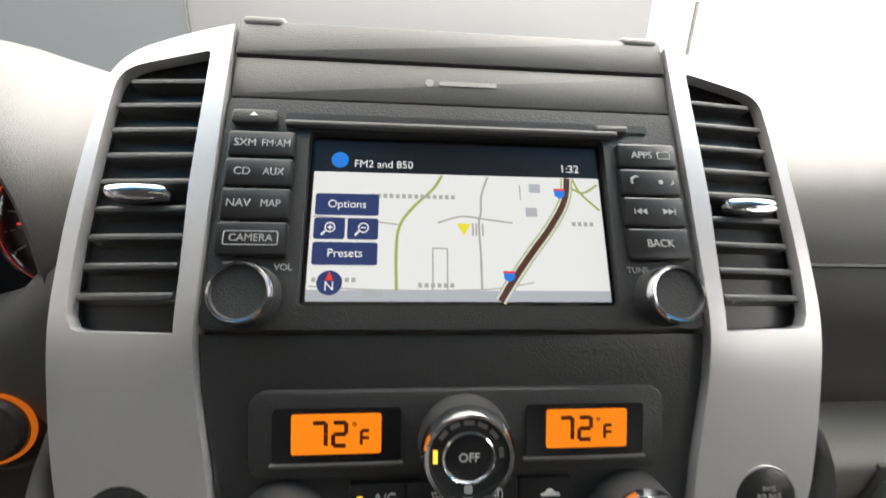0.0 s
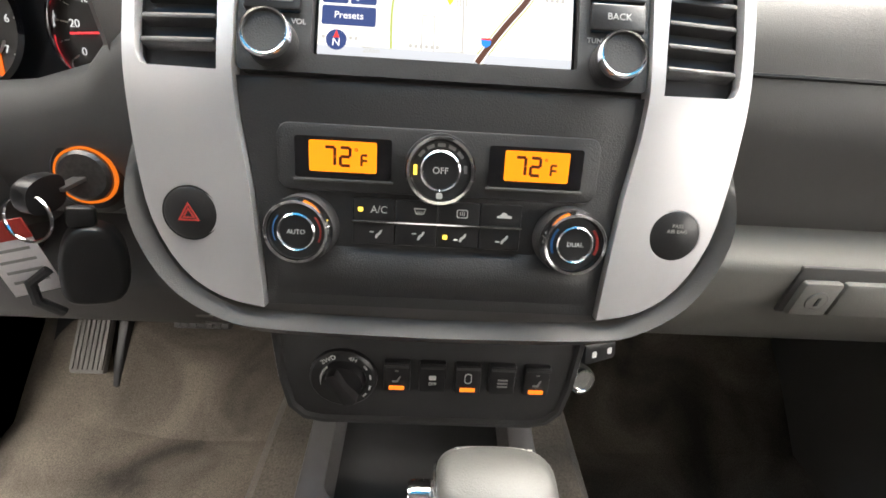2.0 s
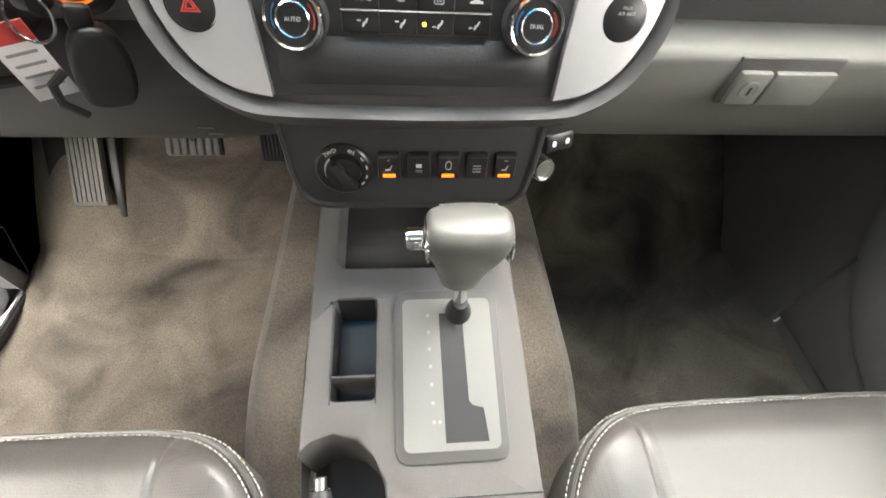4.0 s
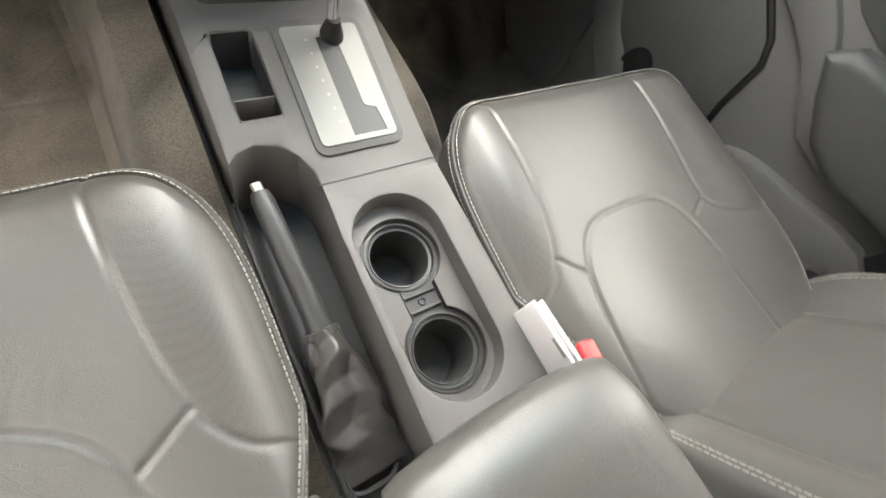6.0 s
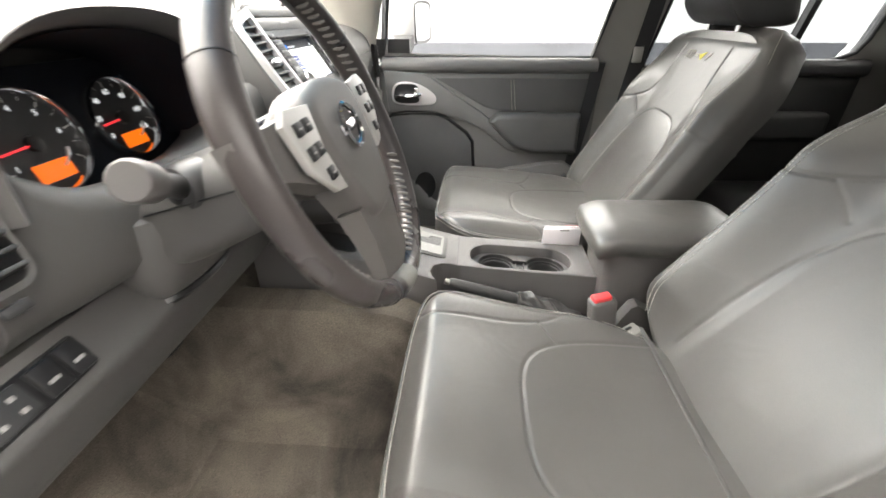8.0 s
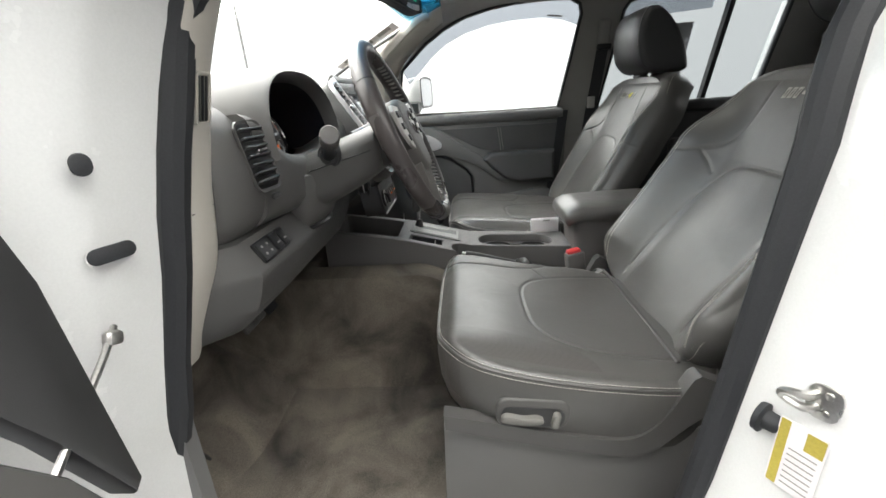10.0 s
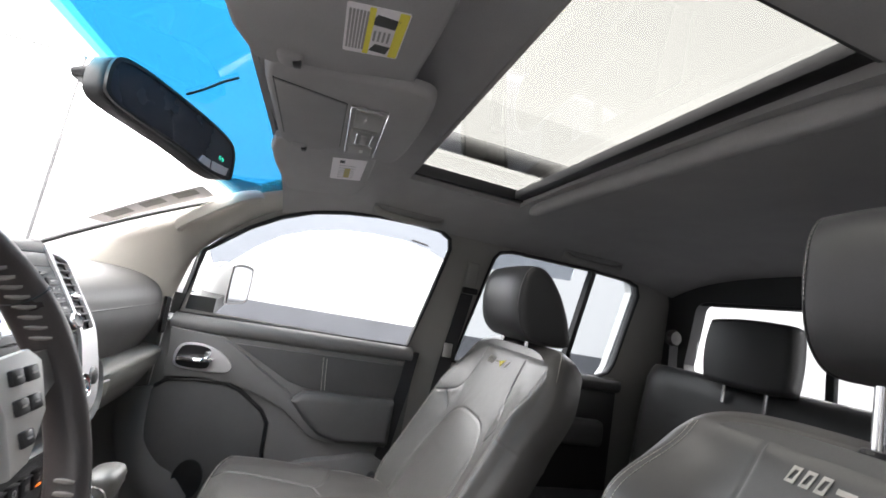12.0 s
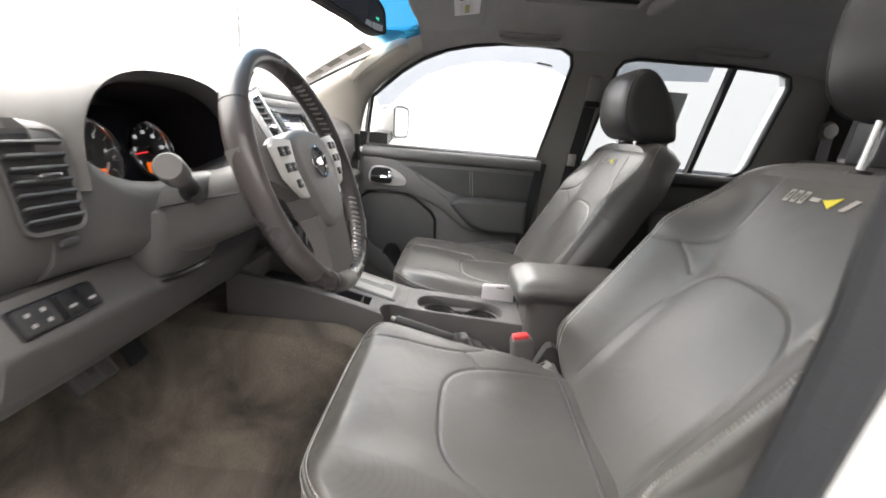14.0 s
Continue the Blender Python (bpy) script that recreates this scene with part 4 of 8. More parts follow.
    # side valance: a ledge along the cushion that sweeps up into the hinge cover
    upper = smooth_poly([(-0.188, 0.238), (-0.28, 0.219), (-0.41, 0.190), (-0.485, 0.184), (-0.530, 0.216), (-0.562, 0.280)], 6, False)
    lower = smooth_poly([(-0.190, 0.210), (-0.32, 0.178), (-0.455, 0.150), (-0.52, 0.158), (-0.58, 0.214), (-0.625, 0.245)], 6, False)
    side = upper + [(-0.570, 0.296), (-0.580, 0.302), (-0.622, 0.282), (-0.632, 0.268)] + list(reversed(lower))
    for sx in (-1, 1):
        # darker plastic on the passenger's valance carries the shade beside the door
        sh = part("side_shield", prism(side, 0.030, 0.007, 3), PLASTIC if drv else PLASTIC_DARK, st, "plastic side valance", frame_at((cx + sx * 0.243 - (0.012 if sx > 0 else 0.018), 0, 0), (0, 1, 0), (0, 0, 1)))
        part("cover_slot", rbox(0.003, 0.020, 0.006, 0.001), BLACK, sh, "", pose(cx + sx * 0.256, -0.590, 0.278, -38))
        lowp = [(-0.186, 0.21), (-0.30, 0.182), (-0.455, 0.150), (-0.54, 0.17), (-0.61, 0.19), (-0.63, 0.03), (-0.18, 0.03)]
        # likewise the passenger's base panel: shade put in by a darker plastic
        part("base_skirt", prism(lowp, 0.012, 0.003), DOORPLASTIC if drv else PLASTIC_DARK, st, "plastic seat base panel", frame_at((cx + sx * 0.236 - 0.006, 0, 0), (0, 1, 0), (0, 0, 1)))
    for sx in (-1, 1):
        part("rail", rbox(0.03, 0.46, 0.03, 0.004), STEEL, st, "steel seat rail", pose(cx + sx * 0.18, -0.42, 0.022))
    return st


driver_seat = seat("driver_seat", -SEAT_X, "charcoal grey leather driver's seat with pale twin stitching and power switches")
passenger_seat = seat("passenger_seat", SEAT_X, "charcoal grey leather front passenger seat with pale twin stitching")
# power switches on the driver's seat
ms = frame_at((-SEAT_X - 0.252, -0.330, 0.239), (0, -1, -0.09), (0.0, -0.09, 1))
pan = part("switch_panel", prism(rrect(0.118, 0.056, 0.020), 0.010, 0.005, 3), PLASTIC, driver_seat, "raised oval switch panel", ms)
part("switch_recess", prism(rrect(0.100, 0.034, 0.014), 0.0012), PLASTIC_DARK, pan, "", ms @ pose(0, -0.004, 0.0098))
part("switch", prism(smooth_poly([(-0.03, -0.006), (0, -0.009), (0.028, -0.006), (0.032, 0.002), (0.02, 0.007), (0, 0.004), (-0.025, 0.008), (-0.034, 0.001)], 3), 0.012, 0.003), PLASTIC_LIGHT, pan, "grey power seat switch", ms @ pose(-0.016, -0.006, 0.009))
part("switch", prism(rrect(0.012, 0.027, 0.005), 0.012, 0.003), PLASTIC_LIGHT, pan, "grey power seat switch", ms @ pose(0.036, -0.005, 0.009, 0, 0, -6))

# ---- centre console ----
CZ = [(0.16, 0.40), (-0.012, 0.374), (-0.08, 0.361), (-0.21, 0.327), (-0.25, 0.316), (-0.51, 0.303), (-0.54, 0.302)]


def con_z(y):
    ys = [p[0] for p in CZ][::-1]
    zs = [p[1] for p in CZ][::-1]
    return float(np.interp(y, ys, zs))


console = thing("centre_console", (0, -0.2, 0.1), "dark grey moulded console with cup holders and brake lever well", "console")
PIT = rrect(0.150, 0.172, 0.012, 4, -0.002, 0.040)
TRAY = rrect(0.040, 0.090, 0.006, 4, -0.0575, -0.122)
OVAL = rrect(0.094, 0.216, 0.045, 10, 0.026, -0.378)
WELL_TOP = [(-0.101, -0.207), (-0.091, -0.197), (-0.073, -0.192), (-0.053, -0.197), (-0.038, -0.210), (-0.030, -0.228), (-0.027, -0.25), (-0.030, -0.30), (-0.033, -0.53)]


def console_top():
    left = [(-0.098, 0.15), (-0.0985, 0.0), (-0.0995, -0.10), (-0.1005, -0.185)]
    right = [(0.108, -0.53), (0.1055, -0.40), (0.1025, -0.25), (0.099, -0.1), (0.0965, 0.0), (0.094, 0.15)]
    outer = left + WELL_TOP[0:] + right
    bm = bmesh.new()
    es = []
    for loop in (outer, PIT, TRAY, OVAL):
        vs = [bm.verts.new((x, y, 0)) for x, y in loop]
        es += [bm.edges.new((vs[i], vs[(i + 1) % len(vs)])) for i in range(len(vs))]
    bmesh.ops.triangle_fill(bm, use_beauty=True, use_dissolve=False, edges=es)
    for y, _ in CZ[1:-1]:
        bmesh.ops.bisect_plane(bm, geom=bm.verts[:] + bm.edges[:] + bm.faces[:], plane_co=(0, y, 0), plane_no=(0, 1, 0))
    border = [e for e in bm.edges if len(e.link_faces) == 1]
    ext = bmesh.ops.extrude_edge_only(bm, edges=border)
    low = [v for v in ext["geom"] if isinstance(v, bmesh.types.BMVert)]
    lows = set(low)
    for v in bm.verts:
        z = con_z(v.co.y)
        if v in lows:
            x, y = v.co.x, v.co.y
            inside = any(abs(x - c[0]) <= c[2] and abs(y - c[1]) <= c[3] for c in ((-0.002, 0.04, 0.08, 0.09), (-0.0575, -0.122, 0.0215, 0.047), (0.026, -0.378, 0.049, 0.11)))
            if inside:
                v.co.z = z - (0.06 if y > -0.06 else 0.045 if y > -0.2 else 0.026)
            elif x < -0.0 and y < -0.17:
                v.co.z = 0.195
            else:
                v.co.z = 0.20
                v.co.x *= 1.06
        else:
            v.co.z = z
    top_edges = [e for e in bm.edges if len(e.link_faces) == 2 and e.calc_face_angle(0) > radians(50) and all(v not in lows for v in e.verts)]
    bmesh.ops.recalc_face_normals(bm, faces=bm.faces)
    bmesh.ops.bevel(bm, geom=top_edges, offset=0.003, segments=2, profile=0.5, affect="EDGES")
    return bm


part("shell", console_top(), CONSOLE, console, "", smooth=35)
part("pit_floor", rbox(0.150, 0.174, 0.004, 0), PLASTIC_DARK, console, "", pose(-0.002, 0.040, 0.328, 8))
part("tray_floor", rbox(0.042, 0.092, 0.003, 0), BLACK, console, "", pose(-0.0575, -0.122, 0.304, 14))
# thin dark sheets over the shell, added to darken the tray's inner walls
for x0, y0, wx, wy in ((-0.0773, -0.122, 0.0012, 0.088), (-0.0377, -0.122, 0.0012, 0.088), (-0.0575, -0.0775, 0.038, 0.0012), (-0.0575, -0.1665, 0.038, 0.0012)):
    part("tray_liner", rbox(wx, wy, 0.046, 0), RUBBER, console, "", pose(x0, y0, con_z(y0) - 0.0255, 12 if wy > 0.01 else 0))
part("tray_divider", rbox(0.041, 0.0025, 0.03, 0.001), CONSOLE, console, "", pose(-0.0575, -0.146, 0.326))
# well of the brake lever
part("brake_well", grid(lambda u, v: (-0.102 + 0.072 * u, -0.178 - 0.37 * v, 0.205 + 0.03 * (1 - v) ** 3 + 0.05 * (abs(2 * u - 1)) ** 6 * (0.4 if u < 0.5 else 0.0)), 16, 24, 0.003), PLASTIC_DARK, console)
part("well_side", rbox(0.004, 0.36, 0.06, 0.0015), PLASTIC_DARK, console, "", pose(-0.1035, -0.375, 0.205, 3))
# cup holders


CUPS = (-0.328, -0.434)
CR = 0.0425


def eight():
    """Outline of the two cup rings joined by a short channel."""
    th = math.degrees(math.asin(0.020 / CR))
    pts = []
    for cy, a0, a1 in ((CUPS[0], -90 + th, 270 - th), (CUPS[1], 90 + th, 450 - th)):
        pts += [(0.026 + CR * math.cos(radians(a)), cy + CR * math.sin(radians(a))) for a in np.linspace(a0, a1, 36)]
    return pts


def cup_plate(outer, holes, drop):
    bm = bmesh.new()
    es = []
    for loop in [outer] + holes:
        vs = [bm.verts.new((x, y, con_z(y) - drop)) for x, y in loop]
        es += [bm.edges.new((vs[k], vs[(k + 1) % len(vs)])) for k in range(len(vs))]
    bmesh.ops.triangle_fill(bm, use_beauty=True, use_dissolve=False, edges=es)
    bmesh.ops.recalc_face_normals(bm, faces=bm.faces)
    return bm


def cup_circle(cy, r):
    return [(0.026 + r * math.cos(a), cy + r * math.sin(a)) for a in np.linspace(0, 2 * math.pi, 41)[:-1]]


tray = part("cup_tray", cup_plate(rrect(0.0945, 0.2165, 0.045, 10, 0.026, -0.378), [eight()], 0.0235), CONSOLE, console)
part("tray_step", loft([[(x, y, con_z(y) - dz) for x, y in grow(eight(), k)] for dz, k in ((0.0235, 0.0008), (0.0220, 0.0), (0.0220, -0.0015), (0.0240, -0.0022), (0.0302, -0.0024))], cap=False), CUP_SHADE, tray, "raised lip round the cup rings", smooth=30)
part("cup_shelf", cup_plate(eight(), [cup_circle(cy, 0.0375) for cy in CUPS], 0.0300), CUP_SHADE, tray)


def cup_holder(cy):
    m = pose(0.026, cy, con_z(cy) - 0.0295, 2.8)
    prof = [(0.0388, -0.0006), (0.0385, 0.0010), (0.0365, 0.0012), (0.0358, -0.0042), (0.0335, -0.0046), (0.0330, -0.0030), (0.0318, -0.0032), (0.0310, -0.0075)]
    c = part("cup_holder", lathe(prof, 48, cap=False), CUP_SHADE, console, "stepped round cup holder", m, smooth=30)
    # dark plastic here puts the shade down in the cup into its wall
    part("cup_wall", lathe([(0.0311, -0.0070), (0.0295, -0.052), (0.0275, -0.0625), (0.001, -0.0625)], 48, cap=False), PLASTIC_DARK, c, "", m)
    return c


for cy in CUPS:
    cup_holder(cy)
for dy in (-0.0085, 0.0085):
    part("channel_rib", rbox(0.036, 0.0028, 0.005, 0.001), CUP_SHADE, tray, "", pose(0.026, -0.381 + dy, con_z(-0.381) - 0.0282))
part("drain_hole", lathe([(0.0042, 0.0), (0.0036, 0.0012), (0.0030, 0.0004), (0.0001, -0.0002)], 20), BLACK, tray, "", pose(0.026, -0.381, con_z(-0.381) - 0.0298))
part("panel_seam", rbox(0.134, 0.0012, 0.0008, 0), BLACK, console, "", pose(0.036, -0.243, con_z(-0.243) + 0.0004, 12))
# shift gate
GM = frame_at((0.0285, -0.1455, con_z(-0.1455) + 0.0005), (1, 0, 0), (0, 0.967, 0.255))
gate_frame = part("gate_frame", prism(rrect(0.098, 0.150, 0.012), 0.0025, 0.001), PLASTIC, console, "", GM)
GATE = [(-0.0075, 0.052), (0.0145, 0.052), (0.016, -0.027), (0.019, -0.0305), (0.0285, -0.033), (0.0315, -0.060), (-0.006, -0.060)]


def gate_plate():
    bm = bmesh.new()
    es = []
    for loop in (rrect(0.083, 0.132, 0.006), GATE):
        vs = [bm.verts.new((x, y, 0.0040)) for x, y in loop]
        es += [bm.edges.new((vs[k], vs[(k + 1) % len(vs)])) for k in range(len(vs))]
    bmesh.ops.triangle_fill(bm, use_beauty=True, use_dissolve=False, edges=es)
    ext = bmesh.ops.extrude_face_region(bm, geom=bm.faces[:])
    bmesh.ops.translate(bm, vec=(0, 0, -0.002), verts=[v for v in ext["geom"] if isinstance(v, bmesh.types.BMVert)])
    bmesh.ops.recalc_face_normals(bm, faces=bm.faces)
    return bm


plate = part("gate_plate", gate_plate(), BRUSHED, console, "brushed silver shift gate plate", GM)
part("gate_slot", prism([(x * 1.02, y * 1.01) for x, y in GATE], 0.0006), PLASTIC_DARK, plate, "", GM @ pose(0, 0, 0.0026))
for k in range(7):
    part("gate_mark", prism(rrect(0.003, 0.003, 0.001, 2), 0.0003), GREY_PRINT, plate, "", GM @ pose(-0.018 + 0.0004 * k, 0.050 - 0.0155 * k, 0.004))
part("gate_mark", prism(rrect(0.003, 0.003, 0.001, 2), 0.0003), GREY_PRINT, plate, "", GM @ pose(-0.0105, -0.043, 0.004))
# shift lever
lever = thing("shift_lever", (0.036, -0.098, 0.35), "automatic shift lever with a grey leather grip and chrome stem", "gear lever")
part("boot", lathe([(0.013, 0.0), (0.012, 0.01), (0.008, 0.022), (0.007, 0.026)], 20), BLACK, lever, "", pose(0.040, -0.094, 0.356, 6))
part("stem", tube([(0.040, -0.094, 0.372), (0.037, -0.097, 0.425)], 0.0062, 14), CHROME, lever, "chrome stem")
gr = []
for z, cx, hw, hd, sq in ((0.408, 0.036, 0.012, 0.010, 2.2), (0.415, 0.036, 0.0165, 0.0135, 2.4), (0.435, 0.0355, 0.0195, 0.016, 2.5), (0.458, 0.035, 0.0235, 0.0185, 2.8), (0.476, 0.034, 0.0275, 0.0215, 3.2), (0.49, 0.034, 0.0295, 0.0225, 3.4), (0.502, 0.034, 0.0295, 0.021, 3.4), (0.509, 0.034, 0.028, 0.017, 3.0), (0.5115, 0.034, 0.024, 0.010, 2.6)):
    gr.append([(cx + hw * (abs(math.cos(a)) ** (2 / sq)) * math.copysign(1, math.cos(a)), -0.098 - 0.012 * (z - 0.45) / 0.06 + hd * (abs(math.sin(a)) ** (2 / sq)) * math.copysign(1, math.sin(a)), z) for a in np.linspace(0, 2 * math.pi, 33)[:-1]])
GRIP = mat("grip_leather", (0.090, 0.088, 0.082), 0.38, grain=0.25, grain_scale=1200, vary=0.06)
grip = part("grip", loft(gr), GRIP, lever, "grey leather grip", smooth=50)
for sx in (-1, 1):
    oval = [(0.034 + sx * 0.0283, -0.108 + 0.0165 * math.cos(a), 0.489 + 0.0135 * math.sin(a)) for a in np.linspace(0, 2 * math.pi, 25)[:-1]]
    part("end_ring", tube(oval, 0.0014, 6, True), CHROME, grip, "chrome end ring")
part("release_button", lathe([(0.0001, 0), (0.0075, 0), (0.0082, 0.002), (0.0082, 0.010), (0.007, 0.0125), (0.0001, 0.0128)], 20), CHROME, lever, "chrome release button", frame_at((0.004, -0.108, 0.490), (0, 0, 1), (0, 1, 0)) @ pose(0, 0, 0, 0, 0, 0))
part("stitching", stitches([(x, -0.0920 - 0.0008 * abs(x - 0.034) / 0.022, 0.5072) for x in np.linspace(0.012, 0.056, 16)], 0.0034, 0.0006), STITCH, grip)
# hand brake
brake = thing("hand_brake", (-0.075, -0.36, 0.2), "black hand brake lever with a creased leather gaiter", "hand brake")
tip, col = Vector((-0.083, -0.226, 0.312)), Vector((-0.074, -0.370, 0.268))
d = (col - tip).normalized()
part("lever", tube([tip + d * 0.004, tip + d * 0.012, tip + d * 0.05, tip + d * 0.10, col], [0.0085, 0.0105, 0.0115, 0.012, 0.0125], 18), PLASTIC_DARK, brake)
part("button", tube([tip - d * 0.005, tip + d * 0.006], 0.0055, 14), STEEL, brake, "grey push button")
part("collar", tube([col - d * 0.006, col - d * 0.005, col, col + d * 0.004], [0.0142, 0.0160, 0.0172, 0.0150], 22), GAITER, brake, "gathered collar of the gaiter")
gaiter = []
for k in range(60):
    t = k / 59
    c = col.lerp(Vector((-0.074, -0.505, 0.214)), t)
    env = math.sin(math.pi * min(1.0, 0.10 + t * 0.95)) ** 0.6
    ring = []
    for a in np.linspace(0, 2 * math.pi, 73)[:-1]:
        lean = a + 0.55 * math.sin(7.5 * t + 0.6) + 0.25 * math.sin(17 * t)
        fold = abs((lean * 3 / (2 * math.pi)) % 1.0 - 0.5) * 4 - 1
        crease = abs((t * 3.6 + 0.35 * math.cos(a - 1.2)) % 1.0 - 0.5) * 4 - 1
        wob = 1 + env * (0.34 * fold + 0.22 * crease * max(0.0, math.sin(a)) + 0.05 * math.sin(9 * a + 11 * t))
        w = (0.0150 + 0.020 * t ** 0.7) * (1 + 0.5 * (wob - 1))
        h = (0.0150 + 0.012 * math.sin(math.pi * t)) * wob * (1 - 0.55 * t)
        ring.append(c + Vector((w * math.cos(a), 0, h * math.sin(a) + 0.003)))
    gaiter.append(ring)
part("gaiter", loft(gaiter), GAITER, brake, "creased black leather gaiter", smooth=70)
part("gaiter_rim", tube([(x, y, 0.2165) for x, y in rrect(0.054, 0.140, 0.018, 6, -0.0745, -0.445)], 0.0028, 6, True), LEATHER_DARK, brake)
# armrest box between the seats
box = thing("armrest_box", (-0.01, -0.62, 0.2), "grey vinyl armrest lid on a dark storage box", "armrest")
br = []
for z, y0, y1, hw in ((0.10, -0.539, -0.782, 0.082), (0.20, -0.534, -0.782, 0.081), (0.30, -0.529, -0.780, 0.080), (0.37, -0.523, -0.777, 0.080), (0.397, -0.519, -0.774, 0.080)):
    br.append([(-0.004 + x, y, z) for x, y in rrect(hw * 2, y0 - y1, 0.025, 4, 0, (y0 + y1) / 2)])
part("bin", loft(br), CONSOLE, box, "", smooth=40)
bm, atop, arim = pillow(0.172, 0.262, 0.18, lambda x, y: 0.436 - 0.008 * (np.abs(x) / 0.086) ** 4 - 0.014 * np.clip((y / 0.131 - 0.66) / 0.34, 0, 1) ** 2 - 0.006 * np.clip((-y / 0.131 - 0.7) / 0.3, 0, 1) ** 2, [(0.006, 0.004), (0.010, 0.014), (0.010, 0.028), (0.004, 0.038), (-0.006, -0.402)], 40, 60)
part("lid", bm, LEATHER, box, "grey vinyl padded lid", pose(-0.006, -0.639, 0.0, -1.2), smooth=70)
part("latch", rbox(0.035, 0.010, 0.014, 0.003), PLASTIC_DARK, box, "", pose(-0.006, -0.507, 0.398))


def buckle(cx, cy, cz, label, yaw):
    b = thing("seat_belt_buckle", (cx, cy, cz - 0.12), label, "buckle", "seat belt buckles")
    m = pose(cx, cy, cz, -8, 0, yaw)
    part("housing", rbox(0.030, 0.046, 0.085, 0.006, 3), CONSOLE, b, "", m @ pose(0, 0, -0.044))
    part("press_button", rbox(0.019, 0.034, 0.012, 0.003, 3), RED, b, "red press button", m @ pose(0.0, 0.002, 0.0))
    part("stalk", rbox(0.022, 0.034, 0.12, 0.004), BLACK, b, "", m @ pose(0, -0.012, -0.13, -10))
    return b


buckle(-0.137, -0.509, 0.326, "dark seat belt buckle with a red button beside the driver's cushion", 12)
buckle(0.137, -0.509, 0.325, "dark seat belt buckle with a red button beside the passenger cushion", -12)
strap = part("anchor_strap", rbox(0.030, 0.045, 0.012, 0.004), GREYTRIM, driver_seat, "", pose(-0.168, -0.556, 0.272, -20, 10, 20))
part("anchor_slot", rbox(0.006, 0.020, 0.002, 0.0008), BLACK, strap, "", pose(-0.166, -0.552, 0.2795, -20, 10, 20))
wallet = thing("folded_card", (0.10, -0.46, 0.30), "white folded card tucked between console and passenger seat", "card")
WM = frame_at((0.101, -0.478, 0.318), (0.004, -0.085, 0.0), (0.003, 0.0, 0.05))
part("front_leaf", rbox(0.086, 0.052, 0.004, 0.001), PAPER, wallet, "", WM)
part("back_leaf", rbox(0.083, 0.056, 0.004, 0.001), PAPER, wallet, "", WM @ pose(0.002, 0.001, -0.007, 3))
part("print_strip", rbox(0.02, 0.004, 0.001, 0), GREY_PRINT, wallet, "", WM @ pose(0.005, 0.022, 0.002))

# ---- inner trim, windows and the passenger's side ----
TRIM_OUT = [(0.05, 0.0), (0.05, 0.62), (0.02, 0.66), (0.012, 0.82), (-0.09, 0.94), (-0.18, 1.0), (-0.265, 1.05), (-0.40, 1.075), (-1.3, 1.075), (-1.60, 1.04), (-1.655, 0.9), (-1.655, 0.0)]


tagged(part("trim_passenger", holed(TRIM_OUT, [FRONT_WIN, REAR_WIN], tumble(0.715), tumble(0.733), 1), GREYTRIM, smooth=25), "warm grey pillar trim along the cab side", "trim", kind="structure")
D_TRIM = [(-0.535, 0.0), (-0.55, 0.24), (-0.592, 0.58), (-0.618, 0.75), (-0.665, 0.84), (-0.722, 0.98), (-0.722, 1.02), (-0.70, 1.045), (-0.66, 1.066), (-0.70, 1.075), (-1.3, 1.075), (-1.60, 1.04), (-1.655, 0.9), (-1.655, 0.0)]
tagged(part("trim_driver", holed(D_TRIM, [REAR_WIN], tumble(0.682), tumble(0.71), -1), GREYTRIM, smooth=25), "warm grey pillar trim beside the door aperture", "trim", kind="structure")


def side_tube(poly, x0, r, sign, closed=True, n=8, flat=1.0):
    f = tumble(x0)
    return tube([(sign * f(z), y, z) for y, z in poly], r, n, closed, flat)


def side_pane(name, poly, x0, sign, material, parent):
    f = tumble(x0)
    bm = bmesh.new()
    lo = [bm.verts.new((sign * f(z), y, z)) for y, z in poly]
    hi = [bm.verts.new((sign * (f(z) + 0.004), y, z)) for y, z in poly]
    bm.faces.new(lo)
    bm.faces.new(hi)
    n = len(lo)
    for i in range(n):
        bm.faces.new((lo[i], lo[(i + 1) % n], hi[(i + 1) % n], hi[i]))
    bmesh.ops.recalc_face_normals(bm, faces=bm.faces)
    ob = part(name, bm, material, parent, smooth=0)
    ob.visible_shadow = False
    return ob


def door_window(name, poly, sign, glass, label, at):
    w = thing(name, at, label, "window", kind="structure")
    side_pane("pane", grow(poly, 0.040), 0.738 if sign > 0 else 0.732, sign, glass, w)
    part("reveal", loft([[(sign * tumble(x)(z), y, z) for y, z in grow(poly, k)] for x, k in ((0.710 if sign > 0 else 0.68, 0.0), (0.718 if sign > 0 else 0.70, -0.004), (0.736 if sign > 0 else 0.728, -0.002), (0.79, 0.035))], cap=False), RUBBER, w, "black reveal", smooth=40)
    part("seal", side_tube(poly, 0.714 if sign > 0 else 0.69, 0.0065, sign), RUBBER, w, "black rubber seal")
    return w


w1 = door_window("window_1", FRONT_WIN, 1, GLASS, "clear front side window with a smoked rain guard", (0.7, -0.3, 0.64))
guard_top = [(0.03, 0.87), (-0.08, 0.972), (-0.16, 1.022), (-0.25, 1.060), (-0.35, 1.082), (-0.458, 1.094), (-0.58, 1.098), (-0.70, 1.094), (-0.745, 0.985)]
guard_low = [(-0.745, 0.955), (-0.66, 0.985), (-0.58, 0.998), (-0.458, 0.996), (-0.36, 0.985), (-0.265, 0.962), (-0.18, 0.926), (-0.115, 0.878), (-0.035, 0.80), (-0.01, 0.78)]
